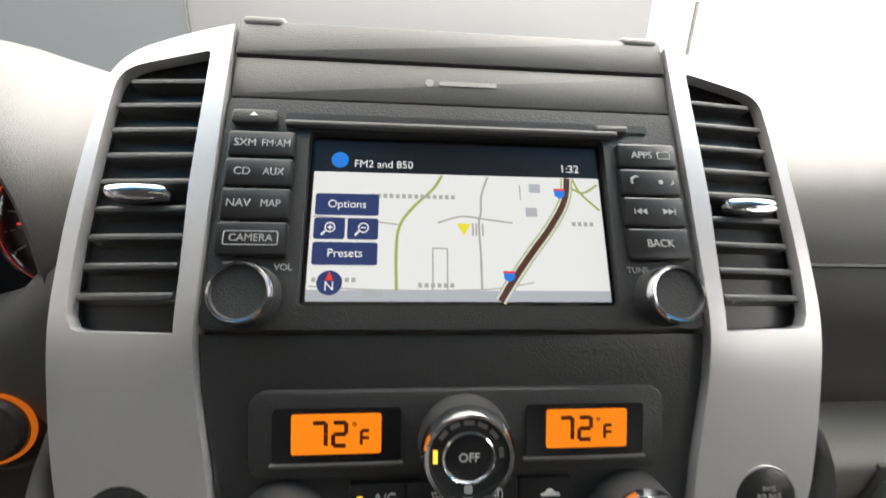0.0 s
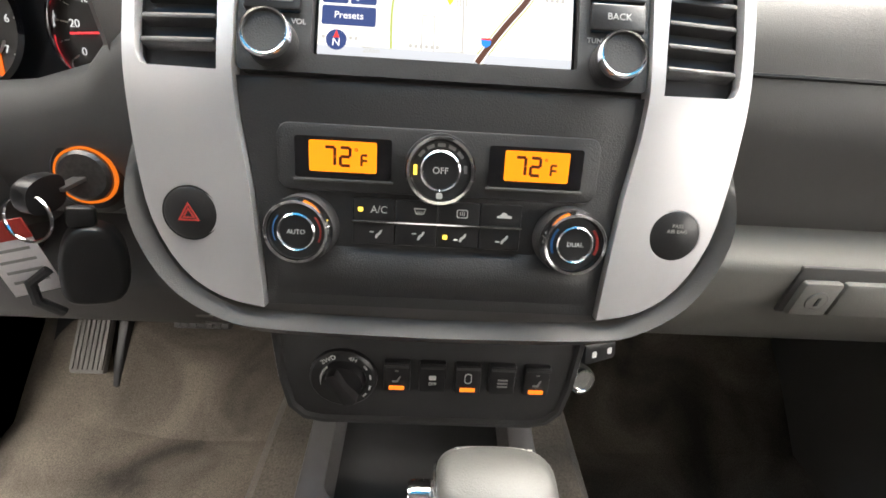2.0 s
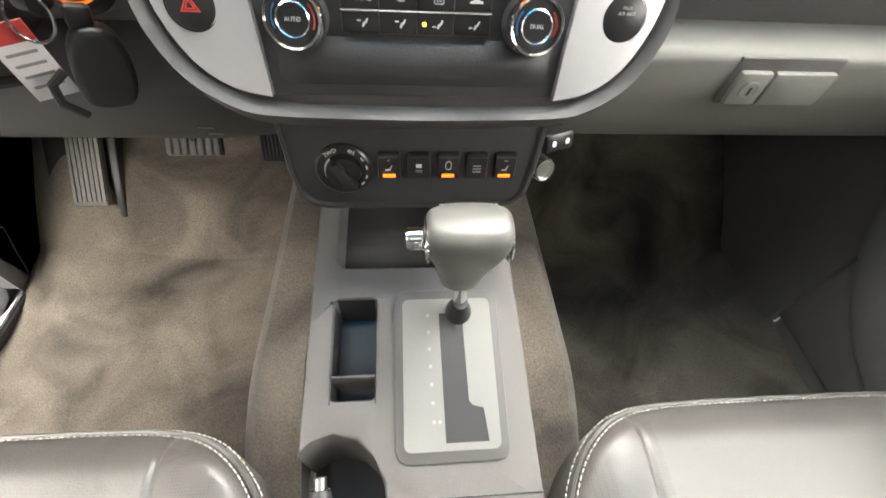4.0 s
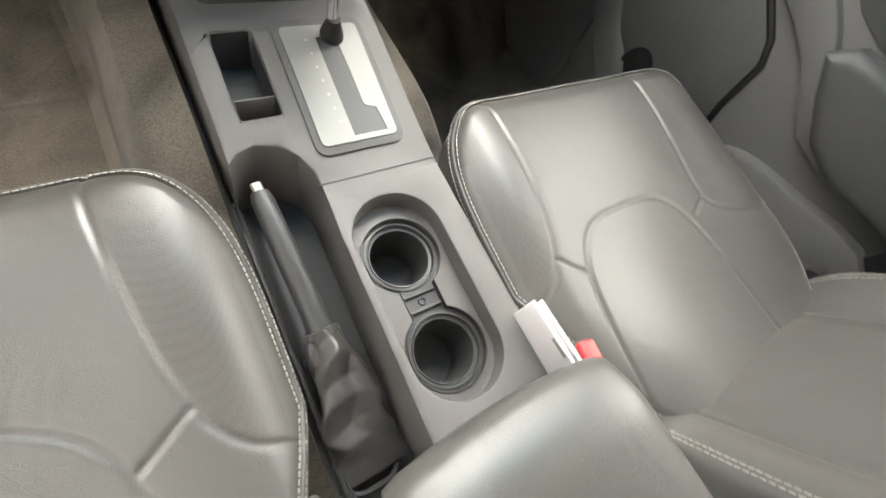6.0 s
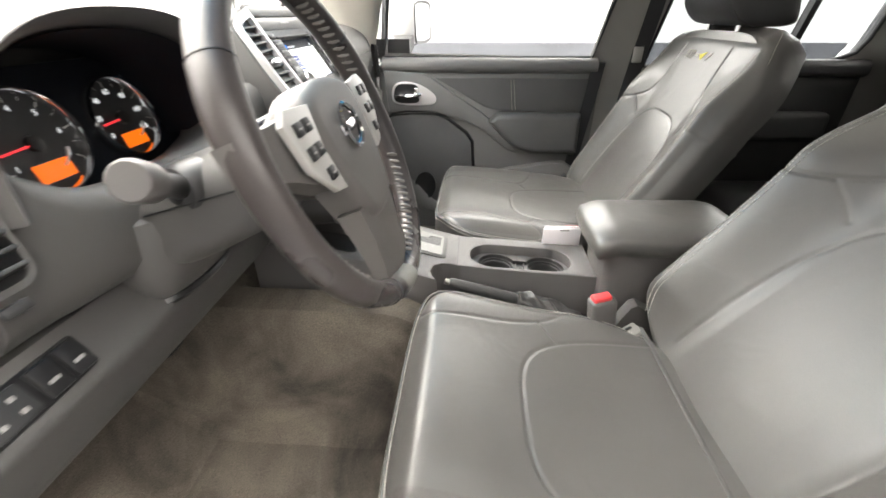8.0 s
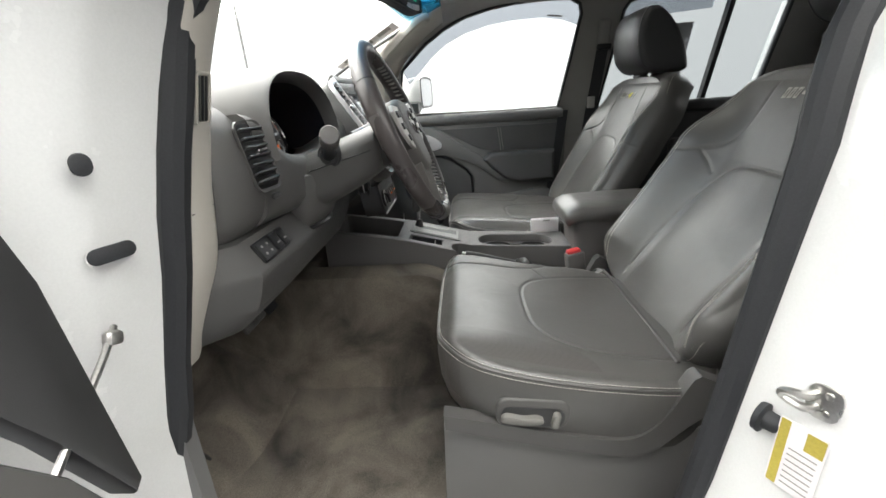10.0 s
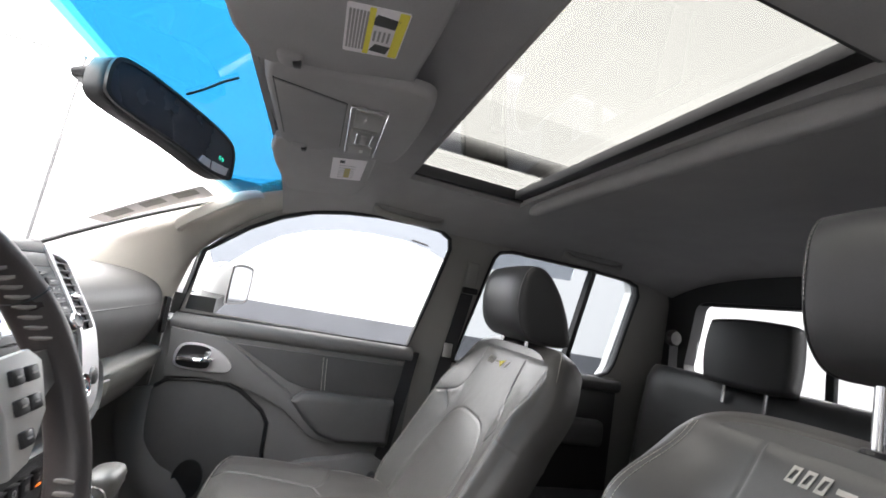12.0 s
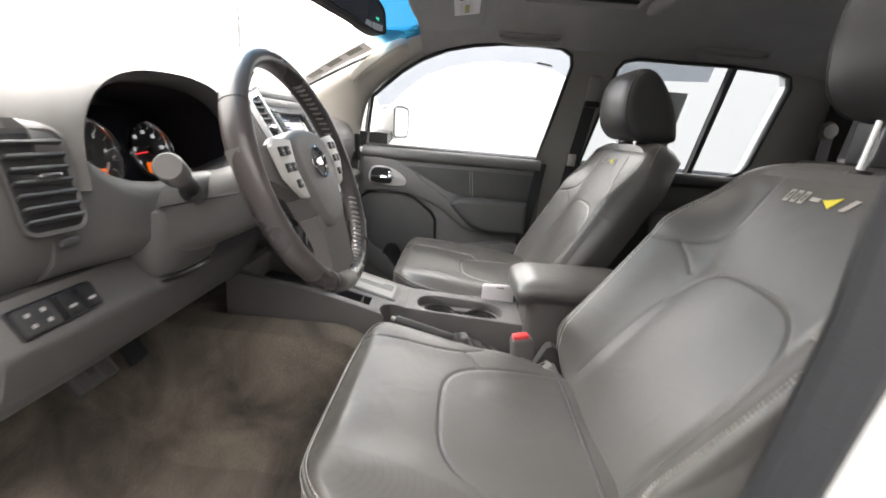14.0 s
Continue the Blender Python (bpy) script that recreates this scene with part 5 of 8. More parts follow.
side_pane("rain_guard", guard_top + guard_low, 0.835, 1, SMOKE, w1)
side_pane("rain_guard_mark", [(-0.66, 0.999), (-0.60, 1.006), (-0.60, 1.000), (-0.66, 0.993)], 0.828, 1, GREY_PRINT, w1)
w2 = door_window("window_2", REAR_WIN, 1, GLASS_SIDE, "tinted rear side window with a black divider", (0.7, -1.1, 0.64))
part("divider", loft([[(tumble(x)(z), y + dy, z) for x, dy in ((0.715, -0.009), (0.715, 0.009), (0.745, 0.009), (0.745, -0.009))] for y, z in ((-1.270, 1.026), (-1.246, 0.82), (-1.222, 0.620))]), RUBBER, w2, "black divider bar")
side_pane("rain_guard", [(-0.84, 1.07), (-0.93, 1.09), (-1.268, 1.09), (-1.255, 0.985), (-0.95, 0.97), (-0.84, 0.945)], 0.835, 1, SMOKE, w2)
side_pane("window_sheet", [(-1.02, 0.93), (-1.15, 0.93), (-1.13, 0.72), (-1.0, 0.72)], 0.746, 1, PAPER, w2)
w3 = door_window("window_3", REAR_WIN, -1, GLASS_SIDE, "tinted rear side window with a black divider", (-0.7, -1.1, 0.64))
part("divider", loft([[(-tumble(x)(z), y + dy, z) for x, dy in ((0.715, -0.009), (0.715, 0.009), (0.745, 0.009), (0.745, -0.009))] for y, z in ((-1.270, 1.026), (-1.246, 0.82), (-1.222, 0.620))]), RUBBER, w3, "black divider bar")

# windscreen
ws = thing("window_4", (0, 0.2, 0.75), "wide windscreen with a blue shade band along its top", "windscreen", kind="structure")


def ws_pt(u, v, off=0.0):
    """u from -1 to 1 across, v from 0 at the foot to 1 at the header."""
    y = 0.60 - 0.785 * v
    z = 0.675 + 0.392 * v + 0.03 * math.sin(math.pi * v)
    hw = 0.705 - 0.12 * v
    return Vector((u * hw, y - 0.05 * u * u + off * 0.45, z - 0.012 * u * u + off * 0.9))


pan = part("pane", grid(lambda u, v: ws_pt(2 * u - 1, v), 24, 24), GLASS, ws)
pan.visible_shadow = False
for k in range(5):
    tint = pane("blue_shade_step", tuple(a ** (1 - k / 5) for a in (0.004, 0.050, 0.105)))
    v0, v1 = (0.815, 1.0) if k == 0 else (0.815 - 0.009 * k, 0.815 - 0.009 * (k - 1))
    b = part("shade_band" if k == 0 else "shade_fade", grid(lambda u, v: ws_pt(2 * u - 1, v0 + (v1 - v0) * v, -0.003), 24, 8 if k == 0 else 2), tint, ws, "transparent blue shade band")
    b.visible_shadow = False
for sg in (-1, 1):
    part("edge_strip", tube([ws_pt(sg * 0.992, v, -0.004) for v in np.linspace(0, 1, 14)], 0.006, 6), BLACK, ws)
part("edge_strip", tube([ws_pt(u, 0.995, -0.004) for u in np.linspace(-1, 1, 20)], 0.007, 6), BLACK, ws)
part("windscreen_label", grid(lambda u, v: ws_pt(0.875 - 0.10 * u + (0.10 + 0.05 * u) * v, 0.41 + 0.325 * u, -0.004), 8, 3), PAPER, ws, "long pale paper label")
for k in range(3):
    part("label_print", grid(lambda u, v: ws_pt(0.89 - 0.10 * (0.12 + 0.3 * k + 0.2 * u) + 0.06 * v, 0.41 + 0.325 * (0.12 + 0.3 * k + 0.2 * u), -0.0046), 4, 2), GREY_PRINT, ws)
part("aerial_lead", tube([ws_pt(0.03 - 0.075 * t, 0.87 + 0.09 * t + 0.004 * math.sin(6 * t), -0.006) for t in np.linspace(0, 1, 14)], 0.0018, 6), BLACK, ws, "thin black cable")


def a_pillar(sign):
    A = [(0.675, 0.36, 0.715), (0.655, 0.25, 0.785), (0.625, 0.12, 0.868), (0.602, -0.02, 0.96), (0.585, -0.12, 1.022), (0.565, -0.20, 1.068)]
    B = [(0.715, 0.07, 0.64), (0.712, 0.045, 0.72), (0.702, 0.012, 0.825), (0.690, -0.085, 0.925), (0.675, -0.17, 0.985), (0.655, -0.275, 1.04)]
    A, B = smooth_poly(A, 4, False), smooth_poly(B, 4, False)
    rings = []
    for a, b in zip(A, B):
        inset = 0.0 if sign > 0 else 0.018
        a, b = Vector((sign * a[0], *a[1:])), Vector((sign * (b[0] - inset), *b[1:]))
        d = b - a
        inn = Vector((-sign * 0.7, -0.25, -0.25)).normalized()
        row = []
        for k in range(9):
            t = k / 8
            row.append(a + d * t + inn * (0.028 * math.sin(math.pi * t) ** 0.8) + inn * (-0.004 if k in (0, 8) else 0))
        row += [b - inn * 0.012, a - inn * 0.03]
        rings.append(row)
    return loft(rings)


ap = thing("pillar_trim_passenger", (0.68, 0.05, 0.65), "pale beige windscreen pillar trim with a grab handle", "trim", kind="structure")
part("cover", a_pillar(1), BEIGE, ap, smooth=60)
gp = [Vector((0.628, 0.055, 0.883)), Vector((0.592, 0.045, 0.890)), Vector((0.575, 0.0, 0.925)), Vector((0.562, -0.065, 0.972)), Vector((0.567, -0.112, 1.000)), Vector((0.60, -0.118, 1.0))]
part("grab_handle", tube(smooth_poly(gp, 6, False), 0.0125, 10, False, 1.5), BEIGE, ap, "beige grab handle")
ad = thing("pillar_trim_driver", (-0.68, 0.05, 0.65), "pale beige windscreen pillar trim beside the open doorway", "trim", kind="structure")
part("cover", a_pillar(-1), BEIGE, ad, smooth=60)
LOWC = [(0.86, -0.012), (0.80, 0.018), (0.745, 0.040), (0.69, 0.053), (0.635, 0.066), (0.56, 0.078), (0.50, 0.100), (0.44, 0.127), (0.395, 0.147)]
part("lower_cover", loft([[(-0.716, y + 0.03, z), (-0.711, y + 0.006, z), (-0.704, y + 0.0005, z), (-0.690, y - 0.0015, z), (-0.668, y - 0.001, z), (-0.656, y + 0.004, z), (-0.650, y + 0.016, z), (-0.648, y + 0.06, z)] for z, y in smooth_poly(LOWC, 3, False)]), BEIGE, ad, smooth=50)
part("cover_joint", rbox(0.046, 0.0012, 0.0008, 0), BLACK, ad, "", frame_at((-0.683, 0.0702, 0.612), (1, 0, 0.04), (0, -0.2, 1)))
GRM = frame_at((-0.6815, 0.0405, 0.734), (1, 0, 0), (0, -0.27, 1))
part("slot_frame", ring_plate(rrect(0.026, 0.056, 0.004), rrect(0.021, 0.050, 0.003), 0.003), BEIGE, ad, "", GRM)
for k in range(3):
    part("slot", rbox(0.0042, 0.047, 0.0012, 0.0005), BLACK, ad, "", GRM @ pose(-0.0068 + 0.0068 * k, 0, 0.0012))
tagged(part("kick_panel", loft([[(x, y, z) for y, z in ((0.06, 0.0), (0.06, 0.62), (0.62, 0.62), (0.62, 0.0))] for x in (0.705, 0.73)]), DOORPLASTIC), "dark kick panel in the footwell", "trim", kind="structure")
tagged(part("kick_panel", loft([[(x, y, z) for y, z in ((0.16, 0.0), (0.15, 0.42), (0.62, 0.62), (0.62, 0.0))] for x in (-0.705, -0.73)]), DOORPLASTIC), "grey kick panel in the footwell", "trim", kind="structure")
tagged(part("sill_plate", loft([[(-0.70, y, -0.02), (-0.70, y, 0.012), (-0.735, y, 0.034), (-0.77, y, 0.03), (-0.79, y, 0.0), (-0.79, y, -0.03)] for y in (0.2, -0.2, -0.52)]), PLASTIC_DARK, smooth=40), "dark plastic door sill cover", "trim", kind="structure")
# rubber seal round the doorway
ds = smooth_poly(DOOR_HOLE, 3)
tagged(part("door_seal", tube([(-tumble(0.722)(z), y, z) for y, z in ds], 0.0178, 10, True, 1.0), RUBBER), "thick dark grey rubber door seal", "trim", kind="structure")
tagged(part("seal_lip", tube([(-tumble(0.712)(z), y, z) for y, z in smooth_poly(grow(DOOR_HOLE, -0.010), 3)], 0.0055, 8, True), BLACK), "black inner lip of the door seal", "trim", kind="structure")

# passenger door
door = thing("door_1", (0.72, -0.3, 0.05), "closed dark grey door panel with silver handle bezel", "car door", kind="structure")
DM = frame_at((0.712, 0, 0), (0, -1, 0), (0, 0, 1))
main = [(-0.055, 0.04), (0.665, 0.04), (0.672, 0.60), (0.655, 0.628), (-0.035, 0.632), (-0.05, 0.62)]
panel = part("panel", prism(main, 0.022, 0.008, z0=-0.008), DOORPLASTIC, door, "", DM)
sill = [[(0.735, -u, 0.648), (0.712, -u, 0.650), (0.694, -u, 0.645), (0.683, -u, 0.630), (0.686, -u, 0.612), (0.70, -u, 0.602), (0.735, -u, 0.60)] for u in (-0.035, 0.1, 0.3, 0.5, 0.655)]
part("sill_ledge", loft(sill), DOORPLASTIC, door, "smooth grey ledge under the glass", smooth=60)
ins = [(0.135, 0.588), (0.645, 0.588), (0.632, 0.485), (0.36, 0.485), (0.30, 0.50)]
insert = part("upper_insert", prism(ins, 0.006, 0.003, z0=0.012), DOORVINYL, door, "black stitched vinyl insert", DM)
for du in (0.0, 0.010):
    part("stitching", stitches([DM @ Vector((0.385 + du + 0.012 * t, 0.585 - 0.098 * t, 0.0185)) for t in np.linspace(0, 1, 12)], 0.006, 0.0007), STITCH, insert, "pale stitching")
strip = [(-0.03, 0.612), (0.10, 0.602), (0.135, 0.585), (0.215, 0.530), (0.30, 0.478), (0.36, 0.43), (0.42, 0.378), (0.48, 0.360), (0.62, 0.356), (0.62, 0.342), (0.46, 0.342), (0.39, 0.355), (0.30, 0.425), (0.245, 0.45), (0.15, 0.48), (0.06, 0.485), (-0.02, 0.48)]
part("sweep_trim", prism(strip, 0.022, 0.006, z0=0.010), DOORPLASTIC, door, "raised grey sweep of trim", DM)
arm = [(0.318, 0.455), (0.345, 0.480), (0.40, 0.484), (0.62, 0.482), (0.622, 0.355), (0.47, 0.350), (0.41, 0.368), (0.36, 0.41)]
part("armrest", prism(arm, 0.052, 0.020, 5, z0=0.008), DOORVINYL, door, "black padded armrest", DM)
bez = smooth_poly([(0.0, 0.515), (-0.005, 0.545), (0.01, 0.572), (0.05, 0.578), (0.095, 0.567), (0.13, 0.545), (0.143, 0.525), (0.13, 0.508), (0.08, 0.504), (0.03, 0.506)], 4)
hb = part("handle_bezel", prism(bez, 0.005, 0.002, z0=0.031), SILVER, door, "silver handle bezel", DM)
cupo = smooth_poly([(0.006, 0.518), (0.003, 0.545), (0.016, 0.568), (0.05, 0.572), (0.08, 0.566), (0.085, 0.54), (0.082, 0.515), (0.04, 0.511)], 4)
part("handle_cup", prism(cupo, 0.0015, 0, z0=0.0358), BLACK, hb, "", DM)
part("pull_lever", tube(smooth_poly([DM @ Vector(p) for p in ((0.01, 0.533, 0.040), (0.035, 0.535, 0.050), (0.07, 0.538, 0.052), (0.09, 0.540, 0.042))], 5, False), 0.0085, 10, False, 0.8), CHROME, hb, "chrome pull lever")
part("lock_lever", rbox(0.016, 0.032, 0.010, 0.004), CHROME, hb, "chrome lock lever", DM @ pose(0.078, 0.545, 0.042))
spk = [(-0.045, 0.43), (-0.035, 0.450), (-0.010, 0.470), (0.06, 0.478), (0.135, 0.476), (0.175, 0.462), (0.245, 0.412), (0.266, 0.380), (0.270, 0.30), (0.285, 0.24), (0.25, 0.17), (0.20, 0.13), (0.06, 0.14), (-0.02, 0.24)]
part("speaker_panel", prism(spk, 0.003, 0.001, z0=0.014), DOORVINYL, door, "dark speaker panel", DM)
part("speaker_border", tube([DM @ Vector((u, v, 0.0165)) for u, v in spk[1:11]], 0.006, 8), BLACK, door)
part("speaker_cup", lathe([(0.047, 0.0), (0.046, 0.005), (0.042, 0.006), (0.037, 0.004), (0.0005, 0.0035)], 28, cap=False), BLACK, door, "round dark speaker cup", DM @ pose(0.098, 0.215, 0.014) @ Matrix.Diagonal((0.85, 1.15, 1, 1)))
part("lower_pocket", prism(smooth_poly([(0.30, 0.06), (0.30, 0.20), (0.34, 0.27), (0.45, 0.30), (0.62, 0.30), (0.63, 0.06)], 4), 0.03, 0.01, z0=0.01), DOORPLASTIC, door, "", DM)
# pale band that sweeps round the front of the speaker into the footwell
b_out = smooth_poly([(0.115, 0.43), (0.110, 0.37), (0.100, 0.310), (0.066, 0.244), (-0.005, 0.167), (-0.066, 0.128), (-0.15, 0.10)], 5, False)
b_in = smooth_poly([(0.040, 0.45), (0.038, 0.394), (0.032, 0.322), (-0.012, 0.258), (-0.066, 0.225), (-0.11, 0.175), (-0.17, 0.13)], 5, False)
part("door_front_band", loft([[(0.716, yo, zo), (0.694, yo, zo), (0.689, yo * 0.85 + yi * 0.15, zo * 0.85 + zi * 0.15), (0.690, yo * 0.2 + yi * 0.8, zo * 0.2 + zi * 0.8), (0.695, yi, zi), (0.716, yi, zi)] for (yo, zo), (yi, zi) in zip(b_out, b_in)]), DOORPLASTIC, door, "paler moulded band", smooth=50)
part("shut_line", loft([[(0.716, y + 0.004, z), (0.690, y + 0.002, z), (0.690, y - 0.036, z), (0.716, y - 0.040, z)] for y, z in ((-0.583, 0.10), (-0.597, 0.30), (-0.613, 0.42), (-0.628, 0.52), (-0.640, 0.635))]), RUBBER, door, "black rubber along the shut line", smooth=30)
# rear door panels
for sg, nm in ((1, "door_2"), (-1, "door_3")):
    rd = thing(nm, (sg * 0.72, -1.2, 0.05), "closed dark rear door panel", "car door", kind="structure")
    RM = frame_at((sg * 0.712, 0, 0), (0, -sg, 0), (0, 0, 1))
    us = (lambda a: a) if sg > 0 else (lambda a: -a)
    part("panel", rbox(0.62, 0.58, 0.03, 0.012, 3), PLASTIC_DARK, rd, "", RM @ pose(us(1.15), 0.33, 0.0))
    part("sill_ledge", rbox(0.64, 0.05, 0.05, 0.018, 4), PLASTIC_DARK, rd, "", RM @ pose(us(1.15), 0.622, 0.008))
    part("armrest", rbox(0.30, 0.09, 0.06, 0.02, 4), DOORVINYL, rd, "", RM @ pose(us(1.25), 0.45, 0.02))
# door mirror outside the glass
DOORGLASS = mat("door_mirror_glass", (0.52, 0.53, 0.55), 0.06, metal=1.0, vary=0.02)
mir = thing("door_mirror", (0.80, 0.0, 0.66), "white painted door mirror seen through the glass", "door mirror")
MRM = frame_at((0.966, -0.066, 0.745), (0.985, -0.17, 0), (0, 0.02, 1))
mo2 = smooth_poly([(-0.100, -0.050), (-0.085, -0.066), (0.0, -0.070), (0.080, -0.066), (0.102, -0.050), (0.108, 0.0), (0.104, 0.046), (0.088, 0.064), (0.0, 0.070), (-0.085, 0.064), (-0.100, 0.048), (-0.103, 0.0)], 4)
part("shell", loft([[MRM @ Vector((x * k, y * k, w)) for x, y in mo2] for w, k in ((0.0, 0.965), (0.004, 1.0), (-0.020, 1.03), (-0.050, 1.0), (-0.080, 0.86), (-0.100, 0.62), (-0.106, 0.3))]), WHITE_PAINT, mir, "", smooth=50)
part("rim", ring_plate([(x * 0.985, y * 0.985) for x, y in mo2], [(x * 0.90, y * 0.86) for x, y in mo2], 0.006, 0.002, 0.0015), BLACK, mir, "black rim", MRM)
part("arm", loft([[(x, y0, z0), (x, y1, z0), (x, y1, z1), (x, y0, z1)] for x, y0, y1, z0, z1 in ((0.745, -0.05, 0.06, 0.640, 0.700), (0.80, -0.045, 0.045, 0.652, 0.695), (0.90, -0.05, 0.02, 0.676, 0.712))]), PLASTIC_DARK, mir, "dark mirror arm", smooth=40)
part("mirror_glass", prism([(x * 0.90, y * 0.86) for x, y in mo2], 0.002, z0=0.0045), DOORGLASS, mir, "silvered mirror glass", MRM)

# ---- overhead ----
sun = thing("sunroof", (0, -0.64, 1.1), "closed tinted glass sunroof with black guides and a folded blind", "sunroof", kind="structure")
rg = part("pane", grid(lambda u, v: (-0.43 + 0.86 * u, -0.84 + 0.39 * v, 1.158 - 0.012 * (2 * u - 1) ** 2), 8, 4), GLASS_ROOF, sun, "greenish tinted glass")
rg.visible_shadow = False
for sg in (-1, 1):
    part("guide", rbox(0.022, 0.33, 0.03, 0.003), BLACK, sun, "black guide rail", pose(sg * 0.385, -0.645, 1.128))
part("rear_channel", rbox(0.80, 0.035, 0.022, 0.004), BLACK, sun, "black rear channel", pose(0, -0.79, 1.128))
part("front_channel", rbox(0.78, 0.008, 0.04, 0.002), GREYTRIM, sun, "", pose(0, -0.484, 1.125))
part("roof_bar", tube([(0.305, -0.44, 1.19), (0.300, -0.88, 1.19)], 0.024, 16), WHITE_PAINT, sun, "grey roof rack bar above the glass")
part("blind_edge", tube([(x, -0.836 - 0.003 * math.cos(x * 3), ceil_z(x, -0.836) - 0.004) for x in np.linspace(-0.385, 0.385, 28)], [0.010, 0.019] + [0.022] * 24 + [0.019, 0.010], 16, False, 1.0), HEADLINER, sun, "rolled edge of the fabric blind")
part("blind_lip", tube([(x, -0.866, ceil_z(x, -0.866) - 0.001) for x in np.linspace(-0.40, 0.40, 24)], 0.006, 8, False, 1.0), HEADLINER, sun)
part("blind_groove", tube([(x, -0.874, ceil_z(x, -0.874) + 0.0005) for x in np.linspace(-0.40, 0.40, 24)], 0.0022, 6), BLACK, sun)
oh = thing("overhead_console", (0.0, -0.28, 1.05), "grey overhead console with a flip-down bin and switches", "overhead console")
OM = frame_at((0.02, -0.30, 1.050), (1, 0, 0), (0, -1, 0.10))
part("base", prism(smooth_poly([(-0.155, -0.095), (0.0, -0.102), (0.145, -0.095), (0.150, -0.02), (0.155, 0.06), (0.150, 0.105), (0.10, 0.118), (0.0, 0.121), (-0.10, 0.118), (-0.155, 0.105), (-0.165, 0.06), (-0.160, -0.02)], 5), 0.016, 0.012, 4, z0=-0.008), HEADLINER, oh, "", OM)
bin_lid = part("bin_door", prism([(-0.118, -0.090), (0.070, -0.090), (0.100, 0.0), (-0.084, 0.0)], 0.003, 0.0012, z0=0.0070), HEADLINER, oh, "flip-down bin door", OM)
part("bin_gap", prism([(-0.121, -0.092), (0.073, -0.092), (0.104, 0.002), (-0.087, 0.002)], 0.0006, z0=0.0078), BLACK, bin_lid, "dark gap round the bin door", OM)
sp = part("switch_panel", prism([(-0.086, 0.006), (0.108, 0.010), (0.116, 0.064), (-0.084, 0.060)], 0.004, 0.0015, z0=0.0070), GREYTRIM, oh, "", OM)
part("switch_trim", tube([OM @ Vector((x, y, 0.0112)) for x, y in ((-0.086, 0.007), (0.108, 0.011), (0.116, 0.063), (-0.084, 0.059))], 0.0012, 6, True), CHROME, sp, "thin bright trim")
for x0, x1 in ((-0.078, -0.022), (-0.012, 0.050), (0.060, 0.104)):
    part("switch", prism([(x0, 0.014), (x1, 0.015), (x1 + 0.003, 0.056), (x0 + 0.002, 0.054)], 0.006, 0.002, z0=0.0095), GREYTRIM, sp, "", OM)
part("rocker", rbox(0.034, 0.010, 0.008, 0.003), HEADLINER, sp, "", OM @ pose(0.020, 0.035, 0.0165))
part("switch_line", rbox(0.050, 0.0018, 0.001, 0), CHROME, sp, "", OM @ pose(0.022, 0.0235, 0.0158))
part("switch_line", rbox(0.050, 0.0018, 0.001, 0), CHROME, sp, "", OM @ pose(0.022, 0.0475, 0.0158))
part("switch_mark", prism(rrect(0.016, 0.006, 0.002, 3), 0.0006), WHITE_PRINT, sp, "", OM @ pose(0.084, 0.038, 0.0156))


def sun_visor(sg, label):
    v = thing("sun_visor", (sg * 0.3, -0.26, 1.05), label, "sun visor", "sun visors")
    VM = frame_at((sg * 0.305, -0.275, 1.052), (1, 0, -0.05 * sg), (0, -1, 0.16))
    out = smooth_poly([(-0.165 * sg, -0.085), (0.12 * sg, -0.085), (0.17 * sg, -0.06), (0.175 * sg, 0.03), (0.14 * sg, 0.095), (-0.13 * sg, 0.10), (-0.165 * sg, 0.08)], 4)
    part("panel", prism(out, 0.016, 0.006, 3), HEADLINER, v, "", VM)
    part("hook", rbox(0.034, 0.030, 0.026, 0.010, 4), HEADLINER, v, "", VM @ pose(-0.150 * sg, -0.045, 0.010))
    part("hook_socket", rbox(0.014, 0.010, 0.012, 0.003), BLACK, v, "", VM @ pose(-0.150 * sg, -0.038, 0.0205))
    return v, VM


vl, VL = sun_visor(-1, "grey sun visor with two printed warning labels")
vr, VR = sun_visor(1, "grey sun visor with a printed white label")


def warning_label(parent, m, w, h):
    p = part("warning_label", prism(rrect(w, h, 0.003, 2), 0.0006), PAPER, parent, "white label with yellow bands", m)
    part("yellow_band", prism(rrect(w * 0.16, h * 0.96, 0.001, 2), 0.0003), YELLOW, p, "", m @ pose(w * 0.40, 0, 0.0006))
    part("yellow_band", prism(rrect(w * 0.10, h * 0.96, 0.001, 2), 0.0003), YELLOW, p, "", m @ pose(-w * 0.10, 0, 0.0006))
    for k in range(6):
        part("print_line", rbox(0.0022, h * 0.8, 0.0003, 0), GREY_PRINT, p, "", m @ pose(-w * 0.44 + k * w * 0.055, 0, 0.0008))
    part("print_block", prism([(-0.014, -0.007), (0.010, -0.010), (0.014, 0.005), (-0.008, 0.010)], 0.0003), PRINT, p, "", m @ pose(w * 0.13, h * 0.26, 0.0006))
    part("print_block", prism([(-0.010, -0.006), (0.008, -0.009), (0.011, 0.006), (-0.005, 0.008)], 0.0003), PRINT, p, "", m @ pose(w * 0.13, -h * 0.32, 0.0006))
    for k in range(4):
        part("print_line", rbox(0.0022, h * 0.22, 0.0003, 0), GREY_PRINT, p, "", m @ pose(w * (0.0 + 0.08 * k), -h * 0.05, 0.0008))


warning_label(vl, VL @ pose(0.068, 0.038, 0.0158, 0, 0, 90), 0.058, 0.086)
warning_label(vl, VL @ pose(-0.045, 0.038, 0.0158, 0, 0, 90), 0.058, 0.086)
